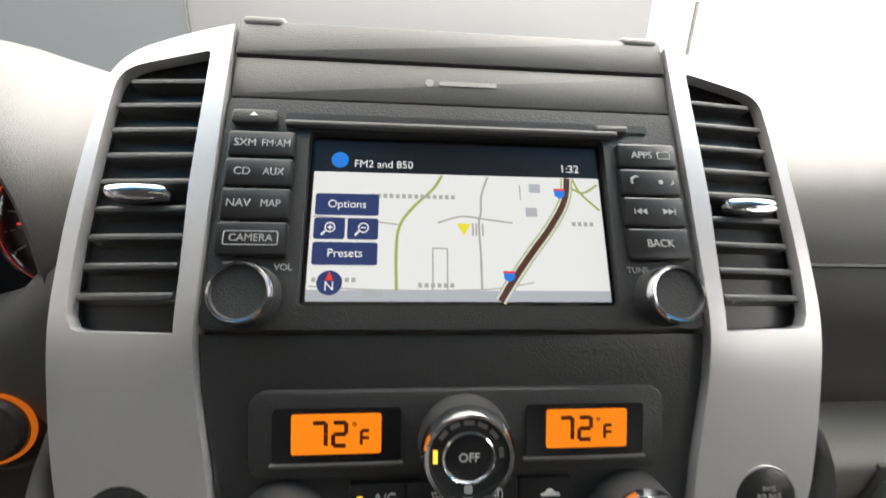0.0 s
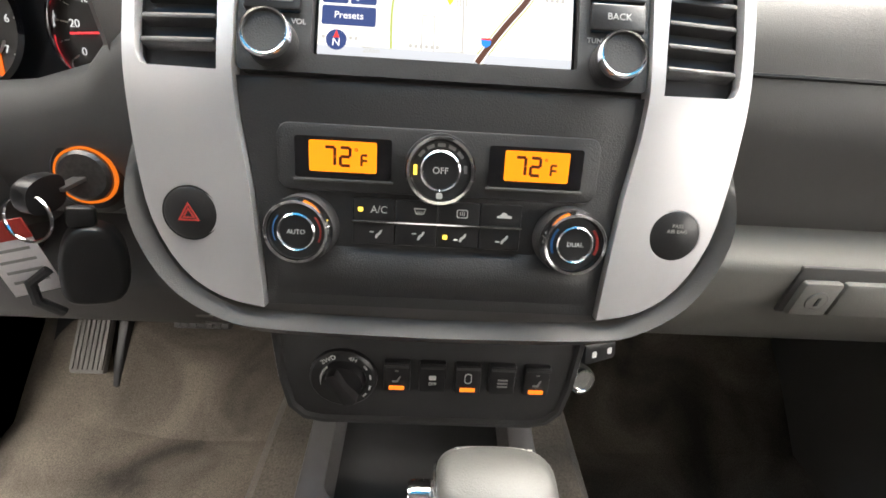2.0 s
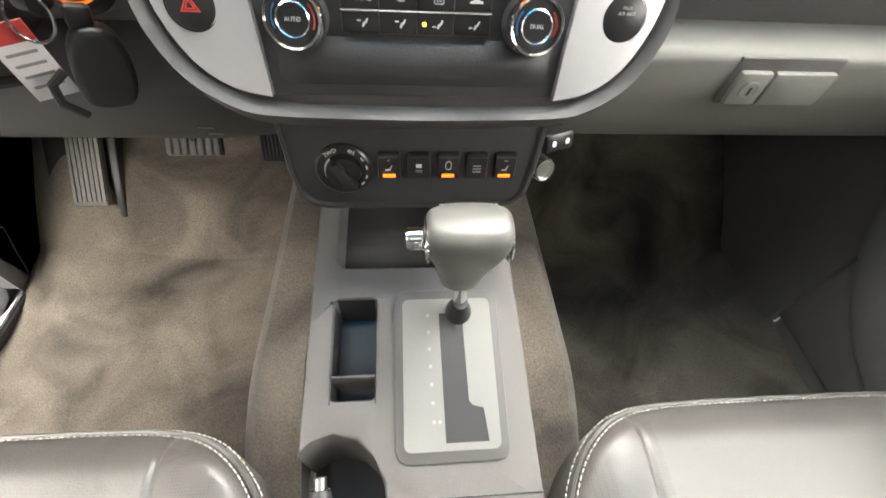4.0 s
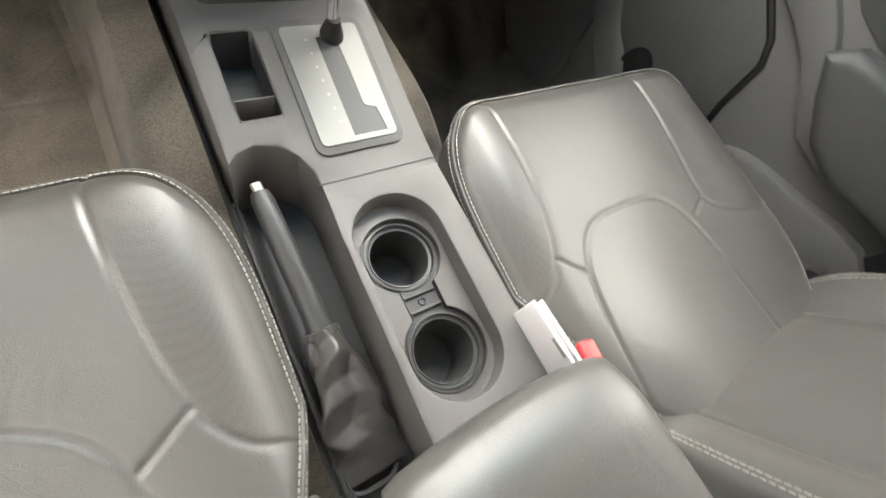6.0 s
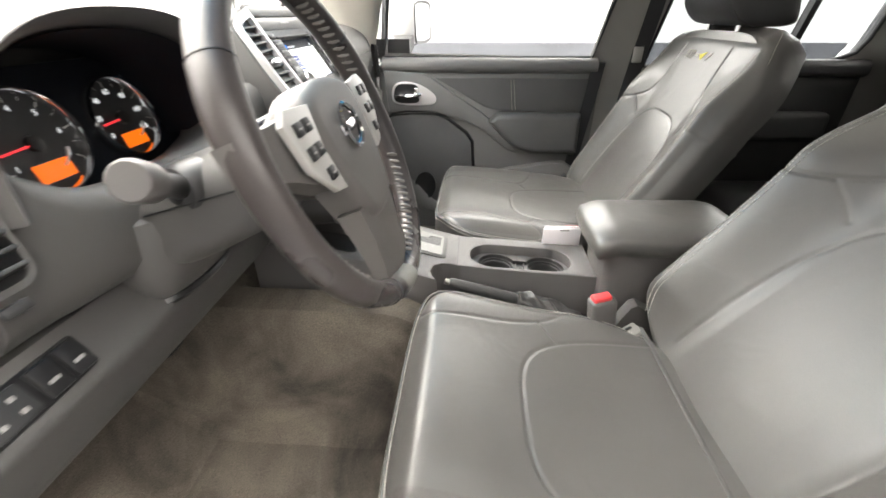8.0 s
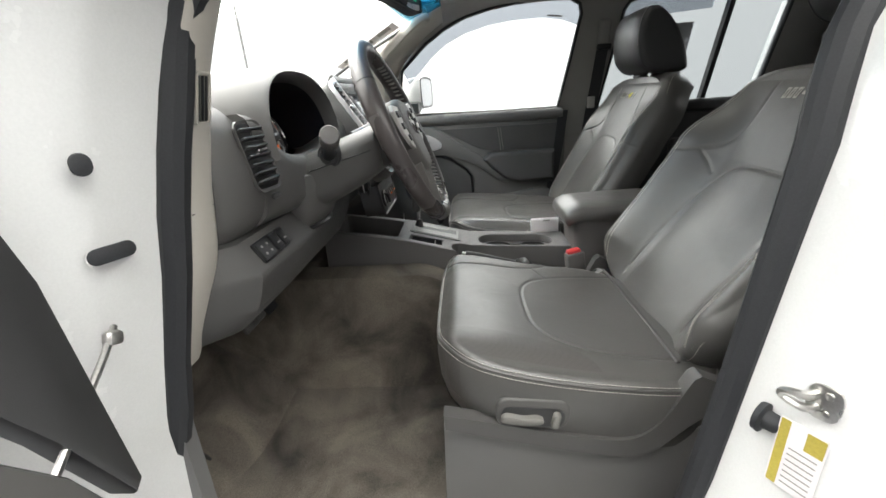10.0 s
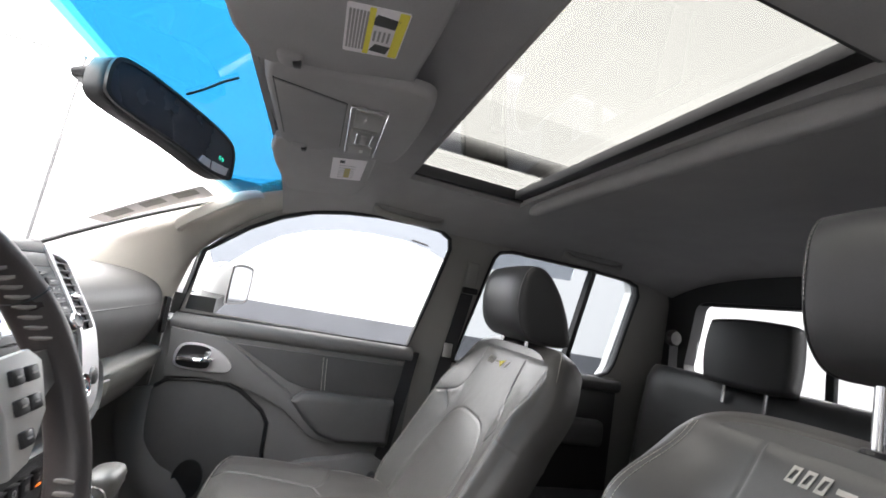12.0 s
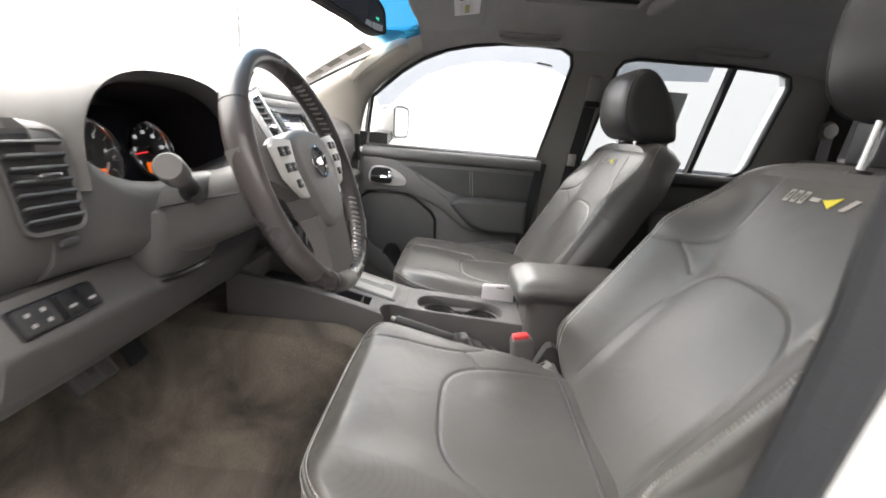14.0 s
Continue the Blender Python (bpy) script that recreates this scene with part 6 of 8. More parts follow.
lab = part("printed_label", prism(rrect(0.140, 0.068, 0.003, 2), 0.0006), PAPER, vr, "white printed label", VR @ pose(-0.035, 0.050, 0.0158))
for k in range(6):
    part("print_line", rbox(0.0022, 0.034, 0.0003, 0), GREY_PRINT, lab, "", VR @ pose(-0.062 + 0.016 * k, 0.048, 0.0166))
part("print_block", rbox(0.016, 0.010, 0.0003, 0), PRINT, lab, "", VR @ pose(-0.086, 0.036, 0.0166))
part("yellow_band", rbox(0.012, 0.066, 0.0003, 0), YELLOW_DULL, lab, "", VR @ pose(-0.014, 0.050, 0.0164, 0, 0, 90))

mirror = thing("rearview_mirror", (0.0, -0.06, 0.98), "black rear-view mirror with grey buttons and green digits", "mirror")
RMM = frame_at((0.020, -0.090, 0.976), (0.925, -0.37, -0.055), (0.05, 0.12, 1))
mo = smooth_poly([(-0.125, -0.012), (-0.118, 0.022), (-0.08, 0.034), (0.0, 0.037), (0.08, 0.035), (0.118, 0.024), (0.126, -0.008), (0.118, -0.034), (0.07, -0.040), (0.0, -0.034), (-0.07, -0.032), (-0.115, -0.028)], 5)
part("housing", prism([(x * 1.0, y) for x, y in mo], 0.026, 0.010, 4, z0=-0.024), PLASTIC_DARK, mirror, "", RMM)
part("rim", ring_plate(mo, [(x * 0.96, y * 0.88) for x, y in mo], 0.004, 0.001), BLACK, mirror, "", RMM)
DARKMIRROR = mat("dimmed_mirror", (0.055, 0.062, 0.078), 0.28, metal=0.6, vary=0.03)
part("mirror_glass", prism([(x * 0.96, y * 0.88) for x, y in mo], 0.001, z0=0.002), DARKMIRROR, mirror, "dimmed mirror glass", RMM)
part("button", prism([(0.040, -0.0335), (0.066, -0.0365), (0.066, -0.0215), (0.047, -0.0215)], 0.003, 0.0008, z0=0.002), PAPER, mirror, "grey button", RMM)
part("button", prism([(0.071, -0.0365), (0.108, -0.0300), (0.112, -0.0165), (0.071, -0.0205)], 0.003, 0.0008, z0=0.002), PAPER, mirror, "grey button", RMM)
for k in range(2):
    part("digit", ring_plate(rrect(0.0045, 0.006, 0.001, 2), rrect(0.0025, 0.004, 0.0005, 2), 0.0004), GREEN_LIT, mirror, "green lit digit", RMM @ pose(0.088 + 0.0075 * k, -0.008, 0.0032))
part("stem", tube([RMM @ Vector((0, 0.0, -0.02)), (0.002, -0.045, 1.005), (0.0, 0.0, 1.012)], 0.010, 10), BLACK, mirror)
part("foot", rbox(0.04, 0.05, 0.015, 0.005), BLACK, mirror, "", pose(0.0, 0.008, 1.008, -27))

for (y0, y1) in ((-0.44, -0.64), (-1.10, -1.32)):
    gh = thing("grab_handle", (0.58, (y0 + y1) / 2, 1.05), "grey folded grab handle above the door", "grab handle", "roof grab handles")
    part("bar", tube(smooth_poly([(0.602, y0, 1.052), (0.585, y0 - 0.02, 1.035), (0.578, (y0 + y1) / 2, 1.030), (0.585, y1 + 0.02, 1.035), (0.602, y1, 1.052)], 6, False), 0.011, 10), GREYTRIM, gh)
    part("backing", rbox(0.012, y0 - y1 + 0.02, 0.035, 0.005), HEADLINER, gh, "", pose(0.600, (y0 + y1) / 2, 1.048, 0, -35))


def belt(sg, label):
    b = thing("seat_belt", (sg * 0.68, -0.79, 0.6), label, "seat belt", "front seat belts")
    part("anchor_cover", rbox(0.03, 0.045, 0.11, 0.012, 3), GREYTRIM, b, "", pose(sg * 0.672, -0.800, 0.905, 0, sg * -8))
    part("loop", rbox(0.022, 0.055, 0.022, 0.006), BLACK, b, "", pose(sg * 0.66, -0.798, 0.862))
    pts = [(sg * 0.668, -0.797, 0.87), (sg * 0.682, -0.785, 0.75), (sg * 0.690, -0.768, 0.62), (sg * 0.692, -0.745, 0.42), (sg * 0.66, -0.72, 0.16)]
    rr = []
    for p in smooth_poly(pts, 4, False):
        x, y, z = p
        rr.append([(x, y - 0.022, z), (x, y + 0.022, z), (x + sg * 0.002, y + 0.022, z), (x + sg * 0.002, y - 0.022, z)])
    part("webbing", loft(rr), FABRIC_BELT, b, "black webbing")
    part("tongue", rbox(0.006, 0.030, 0.045, 0.002), STEEL, b, "steel tongue", pose(sg * 0.681, -0.765, 0.66))
    return b


belt(1, "black seat belt hanging from the passenger side pillar")
# the driver's belt lies pale against the pillar's front edge
db = thing("seat_belt", (-0.69, -0.60, 0.6), "pale edge of the driver's seat belt by the pillar", "seat belt", "front seat belts")
rr = []
for x, y, z in ((-0.69, -0.625, 0.86), (-0.692, -0.615, 0.75), (-0.694, -0.598, 0.66), (-0.694, -0.588, 0.63)):
    rr.append([(x, y - 0.012, z), (x - 0.002, y + 0.012, z), (x - 0.006, y + 0.012, z), (x - 0.006, y - 0.012, z)])
part("webbing", loft(rr), BEIGE, db, "pale webbing edge")

# ---- rear seats and rear window ----
bench = thing("rear_bench", (0, -1.3, 0.05), "dark leather rear bench seat", "car seat")
bm, _, _ = pillow(1.30, 0.50, 0.10, lambda x, y: 0.33 + 0.02 * np.exp(-((np.abs(x) - 0.33) / 0.25) ** 2) * 0 - 0.02 * np.clip((np.abs(x) / 0.65 - 0.9) / 0.1, 0, 1) ** 2 - 0.02 * np.clip((y / 0.25 - 0.7) / 0.3, 0, 1) ** 2, [(0.006, 0.01), (0.01, 0.04), (0.0, 0.1), (0, -0.06)], 40, 20, [[(-0.22, -0.25), (-0.22, 0.25)], [(0.22, -0.25), (0.22, 0.25)]])
part("cushion", bm, LEATHER_DARK, bench, "", pose(0, -1.27, -0.04), smooth=60)
mb = frame_at((0, -1.535, 0.25), (-1, 0, 0), (0, -0.12, 0.99)) @ pose(0, 0.252, 0)
seams = [[(-0.2, -0.22), (-0.2, 0.22)], [(0.2, -0.22), (0.2, 0.22)], [(0.2, 0.04), (0.33, 0.02), (0.5, 0.06), (0.62, 0.1)], [(-0.2, 0.04), (-0.33, 0.02), (-0.5, 0.06), (-0.62, 0.1)]]
bm, _, _ = pillow(1.30, 0.46, 0.10, lambda x, y: 0.06 - 0.025 * np.clip((y / 0.23 - 0.7) / 0.3, 0, 1) ** 2 - 0.02 * np.clip((np.abs(x) / 0.65 - 0.9) / 0.1, 0, 1) ** 2 + 0.01 * np.exp(-((np.abs(x) - 0.6) / 0.08) ** 2), [(0.006, 0.01), (0.008, 0.04), (0.0, 0.08)], 60, 30, seams)
part("backrest", bm, LEATHER_DARK, bench, "", mb, smooth=60)
for cx in (-0.27, 0.27):
    mh = frame_at((cx, -1.530, 0.817), (-1, 0, 0), (0, -0.08, 0.99))
    bm, _, _ = pillow(0.238, 0.184, 0.26, lambda x, y: 0.04 - 0.7 * x ** 2 - 0.6 * y ** 2, [(0.006, 0.008), (0.009, 0.03), (0.006, 0.06), (-0.01, 0.075)], 24, 20)
    hr = part("headrest", bm, LEATHER_DARK, bench, "black leather headrest", mh, smooth=70)
    for sx in (-0.06, 0.06):
        part("post", tube([mh @ Vector((sx, -0.07, 0)), mh @ Vector((sx, -0.15, 0))], 0.006, 10), CHROME, hr)
rwin = thing("window_5", (0, -1.68, 0.74), "rear window with black frames and a sliding middle pane", "window", kind="structure")
for x0, x1 in ((-0.58, -0.15), (-0.15, 0.15), (0.15, 0.58)):
    p = part("pane", rbox(x1 - x0, 0.004, 0.30, 0), GLASS, rwin, "", pose((x0 + x1) / 2, -1.69, 0.838))
    p.visible_shadow = False
for x in (-0.15, 0.15):
    part("upright", rbox(0.022, 0.02, 0.30, 0.004), RUBBER, rwin, "black upright", pose(x, -1.672, 0.838))
part("lower_frame", rbox(1.20, 0.02, 0.018, 0.004), RUBBER, rwin, "", pose(0, -1.660, 0.703))
part("upper_frame", rbox(1.12, 0.02, 0.018, 0.004), RUBBER, rwin, "", pose(0, -1.648, 0.975))
rb = thing("belt_guide", (0.6, -1.60, 0.78), "grey rear belt guide on the corner pillar", "belt guide")
part("knob", lathe([(0.001, 0), (0.028, 0.0), (0.032, 0.012), (0.024, 0.026), (0.001, 0.03)], 20), PLASTIC, rb, "", frame_at((0.615, -1.598, 0.835), (0, 1, 0), (0, 0, 1)) @ pose(0, 0, 0, 0, 180))
part("webbing", loft([[(0.60, y - 0.02, z), (0.60, y + 0.02, z), (0.604, y + 0.02, z), (0.604, y - 0.02, z)] for y, z in ((-1.60, 0.84), (-1.605, 0.70), (-1.60, 0.40))]), FABRIC_BELT, rb)

# ---- the driver's doorway ----
st = thing("door_striker", (-0.79, -0.6, 0.4), "bright steel door striker on the white pillar", "door striker")
SMX = frame_at((-0.815, -0.570, 0.424), (-0.75, -0.45, 0), (0, 0, 1)) @ Matrix.Diagonal((0.56, 0.56, 0.5, 1))
part("plate", prism(smooth_poly([(-0.018, -0.030), (0.018, -0.030), (0.026, 0.0), (0.018, 0.030), (-0.018, 0.030), (-0.024, 0.0)], 3), 0.005, 0.0015), STEEL, st, "", SMX)
part("loop", tube(smooth_poly([SMX @ Vector(p) for p in ((-0.012, 0.012, 0.004), (-0.020, 0.014, 0.03), (-0.045, 0.008, 0.034), (-0.048, -0.004, 0.03), (-0.020, -0.012, 0.026), (-0.008, -0.012, 0.004))], 5, False), 0.0045, 8), STEEL, st)
for v in (-0.018, 0.018):
    part("screw", lathe([(0.001, 0.0), (0.007, 0.0), (0.006, 0.004), (0.001, 0.005)], 12), STEEL, st, "", SMX @ pose(0.006, v, 0.005))
bp = thing("door_bumper", (-0.76, -0.585, 0.35), "black rubber bump stop on the white pillar", "bump stop")
part("stop", lathe([(0.016, 0.0), (0.017, 0.006), (0.011, 0.008), (0.010, 0.018), (0.007, 0.022), (0.001, 0.022)], 20), RUBBER, bp, "", frame_at((-0.772, -0.547, 0.372), (-0.45, 0.75, 0), (0, 0, 1)) @ pose(0, 0, 0, 0, 180))
sl = thing("tyre_label", (-0.80, -0.59, 0.3), "white and yellow printed data label on the white pillar", "label")
LMX = frame_at((-0.812, -0.562, 0.349), (-0.8, -0.42, 0), (0.06, 0, 1)) @ Matrix.Diagonal((0.72, 0.72, 1, 1))
part("sheet", prism(rrect(0.058, 0.115, 0.003, 2), 0.0005), PAPER, sl, "", LMX)
part("yellow_band", prism(rrect(0.012, 0.112, 0.001, 2), 0.0003), YELLOW_DULL, sl, "", LMX @ pose(-0.021, 0, 0.0006))
part("yellow_corner", prism(rrect(0.022, 0.030, 0.001, 2), 0.0003), YELLOW_DULL, sl, "", LMX @ pose(0.016, 0.038, 0.0006))
for k in range(7):
    part("print_line", rbox(0.034, 0.0022, 0.0003, 0), GREY_PRINT, sl, "", LMX @ pose(0.006, 0.014 - 0.010 * k, 0.0008))
for x, y, z, w, h in ((-0.812, 0.080, 0.685, 0.0085, 0.0098), (-0.793, 0.098, 0.600, 0.021, 0.0080)):
    pg = thing("body_plug", (x, y, z), "dark rubber plug in the white door jamb", "plug", "jamb plugs")
    PM = frame_at((x, y, z), (1, -0.42, 0), (0, 0.0, 1))
    part("plug", prism(rrect(w * 2, h * 2, min(w, h) * 0.98, 6), 0.004, 0.0015), RUBBER, pg, "", PM @ pose(0, 0, -0.001))
    part("rim", ring_plate(rrect(w * 2.12, h * 2.2, min(w, h) * 1.06, 6), rrect(w * 2, h * 2, min(w, h) * 0.98, 6), 0.0006), WHITE_PAINT, pg, "", PM)
ck = thing("check_strap", (-0.83, 0.10, 0.51), "steel door check strap", "door check")
part("strap", tube([(-0.805, 0.112, 0.527), (-0.835, 0.100, 0.515), (-0.93, 0.075, 0.47)], 0.0035, 8), STEEL, ck)
part("bracket", rbox(0.016, 0.012, 0.014, 0.004), STEEL, ck, "", pose(-0.818, 0.104, 0.522, 0, 20))
od = thing("door_4", (-0.9, 0.10, 0.1), "open driver's door with a dark inner panel", "car door", kind="structure")
ODM = frame_at((-0.02, 0.105, -0.03), (1, 0, 0), (0, 0, 1))
part("inner_panel", prism([(-0.862, 0.64), (-0.846, 0.43), (-0.857, 0.42), (-0.898, 0.52), (-1.0, 0.72), (-1.05, 1.0), (-0.90, 0.80)], 0.03, 0.006), PLASTIC_DARK, od, "", ODM)
part("lower_panel", prism([(-0.905, 0.495), (-0.845, 0.34), (-0.835, 0.20), (-0.86, -0.1), (-1.3, -0.1), (-1.3, 0.9), (-1.05, 0.72)], 0.04, 0.006), PLASTIC, od, "", ODM)

# ---- head unit ----
unit = thing("head_unit", (0, 0.02, 0.7), "black navigation radio with a lit map screen and two round knobs", "car radio")


def flat(name, poly, w0, h, material, parent, label="", r=0.0):
    """A thin plate laid on the stack's face, outline in (u, s)."""
    return part(name, bend(prism(poly, h, r, z0=w0), ()), material, parent, label)


def rect(u0, u1, s0, s1, r=0.0015, n=3):
    return rrect(u1 - u0, s1 - s0, r, n, (u0 + u1) / 2, (s0 + s1) / 2)


face = part("faceplate", bend(holed_flat(rect(-0.0985, 0.0985, 0.0015, 0.0980, 0.003), rect(-0.064, 0.064, 0.010, 0.0835, 0.002), 0.006, -0.001), (0.007, 0.015)), PLASTIC_DARK, unit, "dark grey faceplate")
part("upper_blank", bend(prism(rect(-0.0985, 0.0985, 0.0992, 0.1190, 0.001), 0.0055, 0.001, z0=-0.001), ()), PLASTIC, stack, "plain grey panel")
part("top_blank", bend(prism(rect(-0.0985, 0.0985, 0.1198, 0.1375, 0.001), 0.0065, 0.001, z0=-0.001), ()), PLASTIC, stack, "plain grey panel")
for sg in (-1, 1):
    part("top_shoulder", rbox(0.020, 0.007, 0.010, 0.003, 3), PLASTIC, stack, "", SM(sg * 0.088, 0.1372, 0.001))
part("maker_mark", prism(rrect(0.026, 0.0022, 0.0008, 2), 0.0003), GREY_PRINT, stack, "plain pale bar", SM(0.004, 0.1095, 0.0047))
part("maker_mark", lathe([(0.0001, 0), (0.002, 0), (0.002, 0.0003), (0.0001, 0.0003)], 12), GREY_PRINT, stack, "plain pale dot", SM(-0.0135, 0.1095, 0.0047))
part("slot_lip", bend(prism(rect(-0.074, 0.070, 0.0845, 0.0872, 0.001), 0.003, 0.001, z0=0.005), ()), PLASTIC, unit)
part("disc_slot", bend(prism(rect(-0.074, 0.085, 0.0874, 0.0912, 0.001), 0.0006, z0=0.0052), ()), BLACK, unit, "black disc slot")
part("slot_tab", bend(prism(rect(0.060, 0.075, 0.0865, 0.0900, 0.001), 0.003, 0.001, z0=0.005), ()), PLASTIC, unit)
part("eject_button", bend(prism(rect(-0.0955, -0.0770, 0.0850, 0.0912, 0.0015), 0.003, 0.001, z0=0.005), ()), PLASTIC_DARK, unit)
part("eject_mark", prism([(-0.0016, -0.0003), (0.0016, -0.0003), (0, 0.0014)], 0.0002), WHITE_PRINT, unit, "", SM(-0.0863, 0.0883, 0.008))


def radio_button(u0, u1, s0, s1):
    return part("button", bend(prism(rect(u0, u1, s0, s1, 0.0012), 0.0032, 0.0009, z0=0.0046), ()), BLACK, unit, "black push button")


SB = [(0.0700, 0.0812), (0.0570, 0.0690), (0.0430, 0.0560), (0.0288, 0.0420)]
WORDS = [("SXM", "FM·AM"), ("CD", "AUX"), ("NAV", "MAP"), ("CAMERA", "")]
for (s0, s1), (wa, wb) in zip(SB, WORDS):
    b = radio_button(-0.0955, -0.0690, s0, s1)
    sm = (s0 + s1) / 2
    if wb:
        text("word", wa, 0.0046, SM(-0.0885, sm, 0.0079), LABEL_PRINT, b)
        text("word", wb, 0.0044, SM(-0.0763, sm, 0.0079), LABEL_PRINT, b, wide=0.9)
    else:
        text("word", wa, 0.0042, SM(-0.0823, sm, 0.0079), LABEL_PRINT, b)
        part("word_frame", ring_plate(rect(-0.0103, 0.0103, -0.0029, 0.0029, 0.001), rect(-0.0099, 0.0099, -0.0025, 0.0025, 0.0008), 0.0002), LABEL_PRINT, b, "", SM(-0.0823, sm, 0.0079))
    part("gap_line", rbox(0.018, 0.0007, 0.0006, 0), GLOSS_BLACK, b, "", SM(-0.0785, s0 - 0.0006, 0.0065))
for k, (s0, s1) in enumerate(SB):
    b = radio_button(0.0690, 0.0955, s0, s1)
    sm = (s0 + s1) / 2
    if k == 0:
        text("word", "APPS", 0.0044, SM(0.0795, sm, 0.0079), LABEL_PRINT, b)
        part("book_mark", ring_plate(rect(-0.003, 0.003, -0.0018, 0.0018, 0.0006), rect(-0.0025, 0.0025, -0.0014, 0.0014, 0.0004), 0.0002), LABEL_PRINT, b, "", SM(0.0895, sm, 0.0079))
    elif k == 1:
        part("phone_mark", tube([SM(0.0755, sm, 0.008) @ Vector((0.0022 * math.cos(a), 0.0022 * math.sin(a), 0)) for a in np.linspace(1.2, 3.6, 8)], 0.0006, 6), LABEL_PRINT, b)
        part("day_mark", prism(rrect(0.002, 0.002, 0.0009, 3), 0.0002), LABEL_PRINT, b, "", SM(0.0865, sm, 0.0079))
        part("night_mark", prism([(-0.0008, -0.0015), (0.001, -0.0005), (0.0006, 0.0015), (0.0002, 0.0)], 0.0002), LABEL_PRINT, b, "", SM(0.0915, sm, 0.0079))
    elif k == 2:
        for u, sg in ((0.076, -1), (0.088, 1)):
            for d in (-0.0012, 0.0012):
                part("skip_mark", prism([(sg * -0.0012, -0.0013), (sg * 0.0012, 0), (sg * -0.0012, 0.0013)], 0.0002), LABEL_PRINT, b, "", SM(u + d, sm, 0.0079))
            part("skip_bar", rbox(0.0005, 0.0026, 0.0002, 0), LABEL_PRINT, b, "", SM(u + sg * 0.0029, sm, 0.008))
    else:
        text("word", "BACK", 0.0046, SM(0.0825, sm, 0.0079), LABEL_PRINT, b)
    part("gap_line", rbox(0.018, 0.0007, 0.0006, 0), GLOSS_BLACK, b, "", SM(0.0785, s0 - 0.0006, 0.0065))
for sg, w in ((-1, "VOL"), (1, "TUNE")):
    m = SM(sg * 0.0812, 0.0135, 0.005)
    k = part("knob", lathe([(0.0118, 0.0), (0.0115, 0.006), (0.0112, 0.009), (0.0106, 0.0112), (0.0097, 0.0118), (0.0092, 0.0108), (0.0001, 0.0104)], 40), PLASTIC_DARK, unit, "round black knob", m)
    part("chrome_ring", lathe([(0.0113, 0.0082), (0.0114, 0.0106), (0.0105, 0.0123), (0.0098, 0.0121), (0.0095, 0.0108)], 40, cap=False), CHROME, k, "chrome ring", m)
    text("word", w, 0.0036, SM(sg * (0.0700 if sg < 0 else 0.0725), 0.0245, 0.0053), LABEL_PRINT, unit)
    for q in range(2):
        part("tiny_print", rbox(0.006, 0.0008, 0.0002, 0), GREY_PRINT, unit, "", SM(sg * 0.0895, 0.0262 - 0.0018 * q, 0.0053))

# the screen
screen = part("screen", bend(prism(rect(-0.0635, 0.0635, 0.0105, 0.083, 0.0015), 0.0005, z0=0.0002), ()), GLOSS_BLACK, unit, "lit navigation screen")
MW = 0.0008


def on_screen(name, poly, w, material):
    return flat(name, poly, MW + w, 0.0001, material, screen)


on_screen("map_ground", rect(-0.0620, 0.0620, 0.0120, 0.0670, 0.0005), 0.0, SCREEN_MAP)
on_screen("header_bar", rect(-0.0620, 0.0620, 0.0672, 0.0815, 0.0005), 0.0, SCREEN_DARK)
on_screen("source_mark", [(-0.0515 + 0.0036 * math.cos(a), 0.0725 + 0.0036 * math.sin(a)) for a in np.linspace(0, 2 * math.pi, 21)[:-1]], 0.0002, SCREEN_BLUE)
text("header_words", "FM2 and 850", 0.0048, SM(-0.0330, 0.0708, MW + 0.0003), SCREEN_WHITE, screen, 0.00005)
text("clock", "1:32", 0.0052, SM(0.0490, 0.0710, MW + 0.0003), SCREEN_WHITE, screen, 0.00005)


def road(pts, width, w, material, name="road"):
    P = [Vector((*p, 0)) for p in smooth_poly(pts, 6, False)]
    L, R = [], []
    for i, p in enumerate(P):
        d = (P[min(i + 1, len(P) - 1)] - P[max(i - 1, 0)]).normalized()
        n = Vector((-d.y, d.x, 0)) * width / 2
        L.append(p + n)
        R.append(p - n)
    bm = bmesh.new()
    a = [bm.verts.new((v.x, v.y, MW + w)) for v in L]
    b = [bm.verts.new((v.x, v.y, MW + w)) for v in R]
    for i in range(len(a) - 1):
        bm.faces.new((a[i], b[i], b[i + 1], a[i + 1]))
    return part(name, bend(bm, ()), material, screen)


road([(-0.0080, 0.0665), (-0.012, 0.060), (-0.020, 0.052), (-0.0255, 0.044), (-0.027, 0.034), (-0.0265, 0.013)], 0.0012, 0.0001, SCREEN_GREEN)
road([(-0.061, 0.047), (-0.045, 0.046), (-0.0265, 0.044)], 0.0006, 0.0001, SCREEN_ROAD)
road([(0.012, 0.0665), (0.009, 0.058), (0.0085, 0.050), (0.0075, 0.045), (0.008, 0.030), (0.008, 0.013)], 0.0009, 0.0001, SCREEN_ROAD)
road([(-0.010, 0.045), (0.0, 0.048), (0.010, 0.047), (0.022, 0.0455)], 0.0007, 0.0001, SCREEN_ROAD)
road([(-0.012, 0.034), (-0.012, 0.014)], 0.0006, 0.0001, SCREEN_ROAD)
road([(-0.006, 0.034), (-0.006, 0.014)], 0.0006, 0.0001, SCREEN_ROAD)
road([(-0.012, 0.034), (-0.006, 0.034)], 0.0006, 0.0001, SCREEN_ROAD)
road([(0.026, 0.063), (0.026, 0.056)], 0.0005, 0.0001, SCREEN_ROAD)
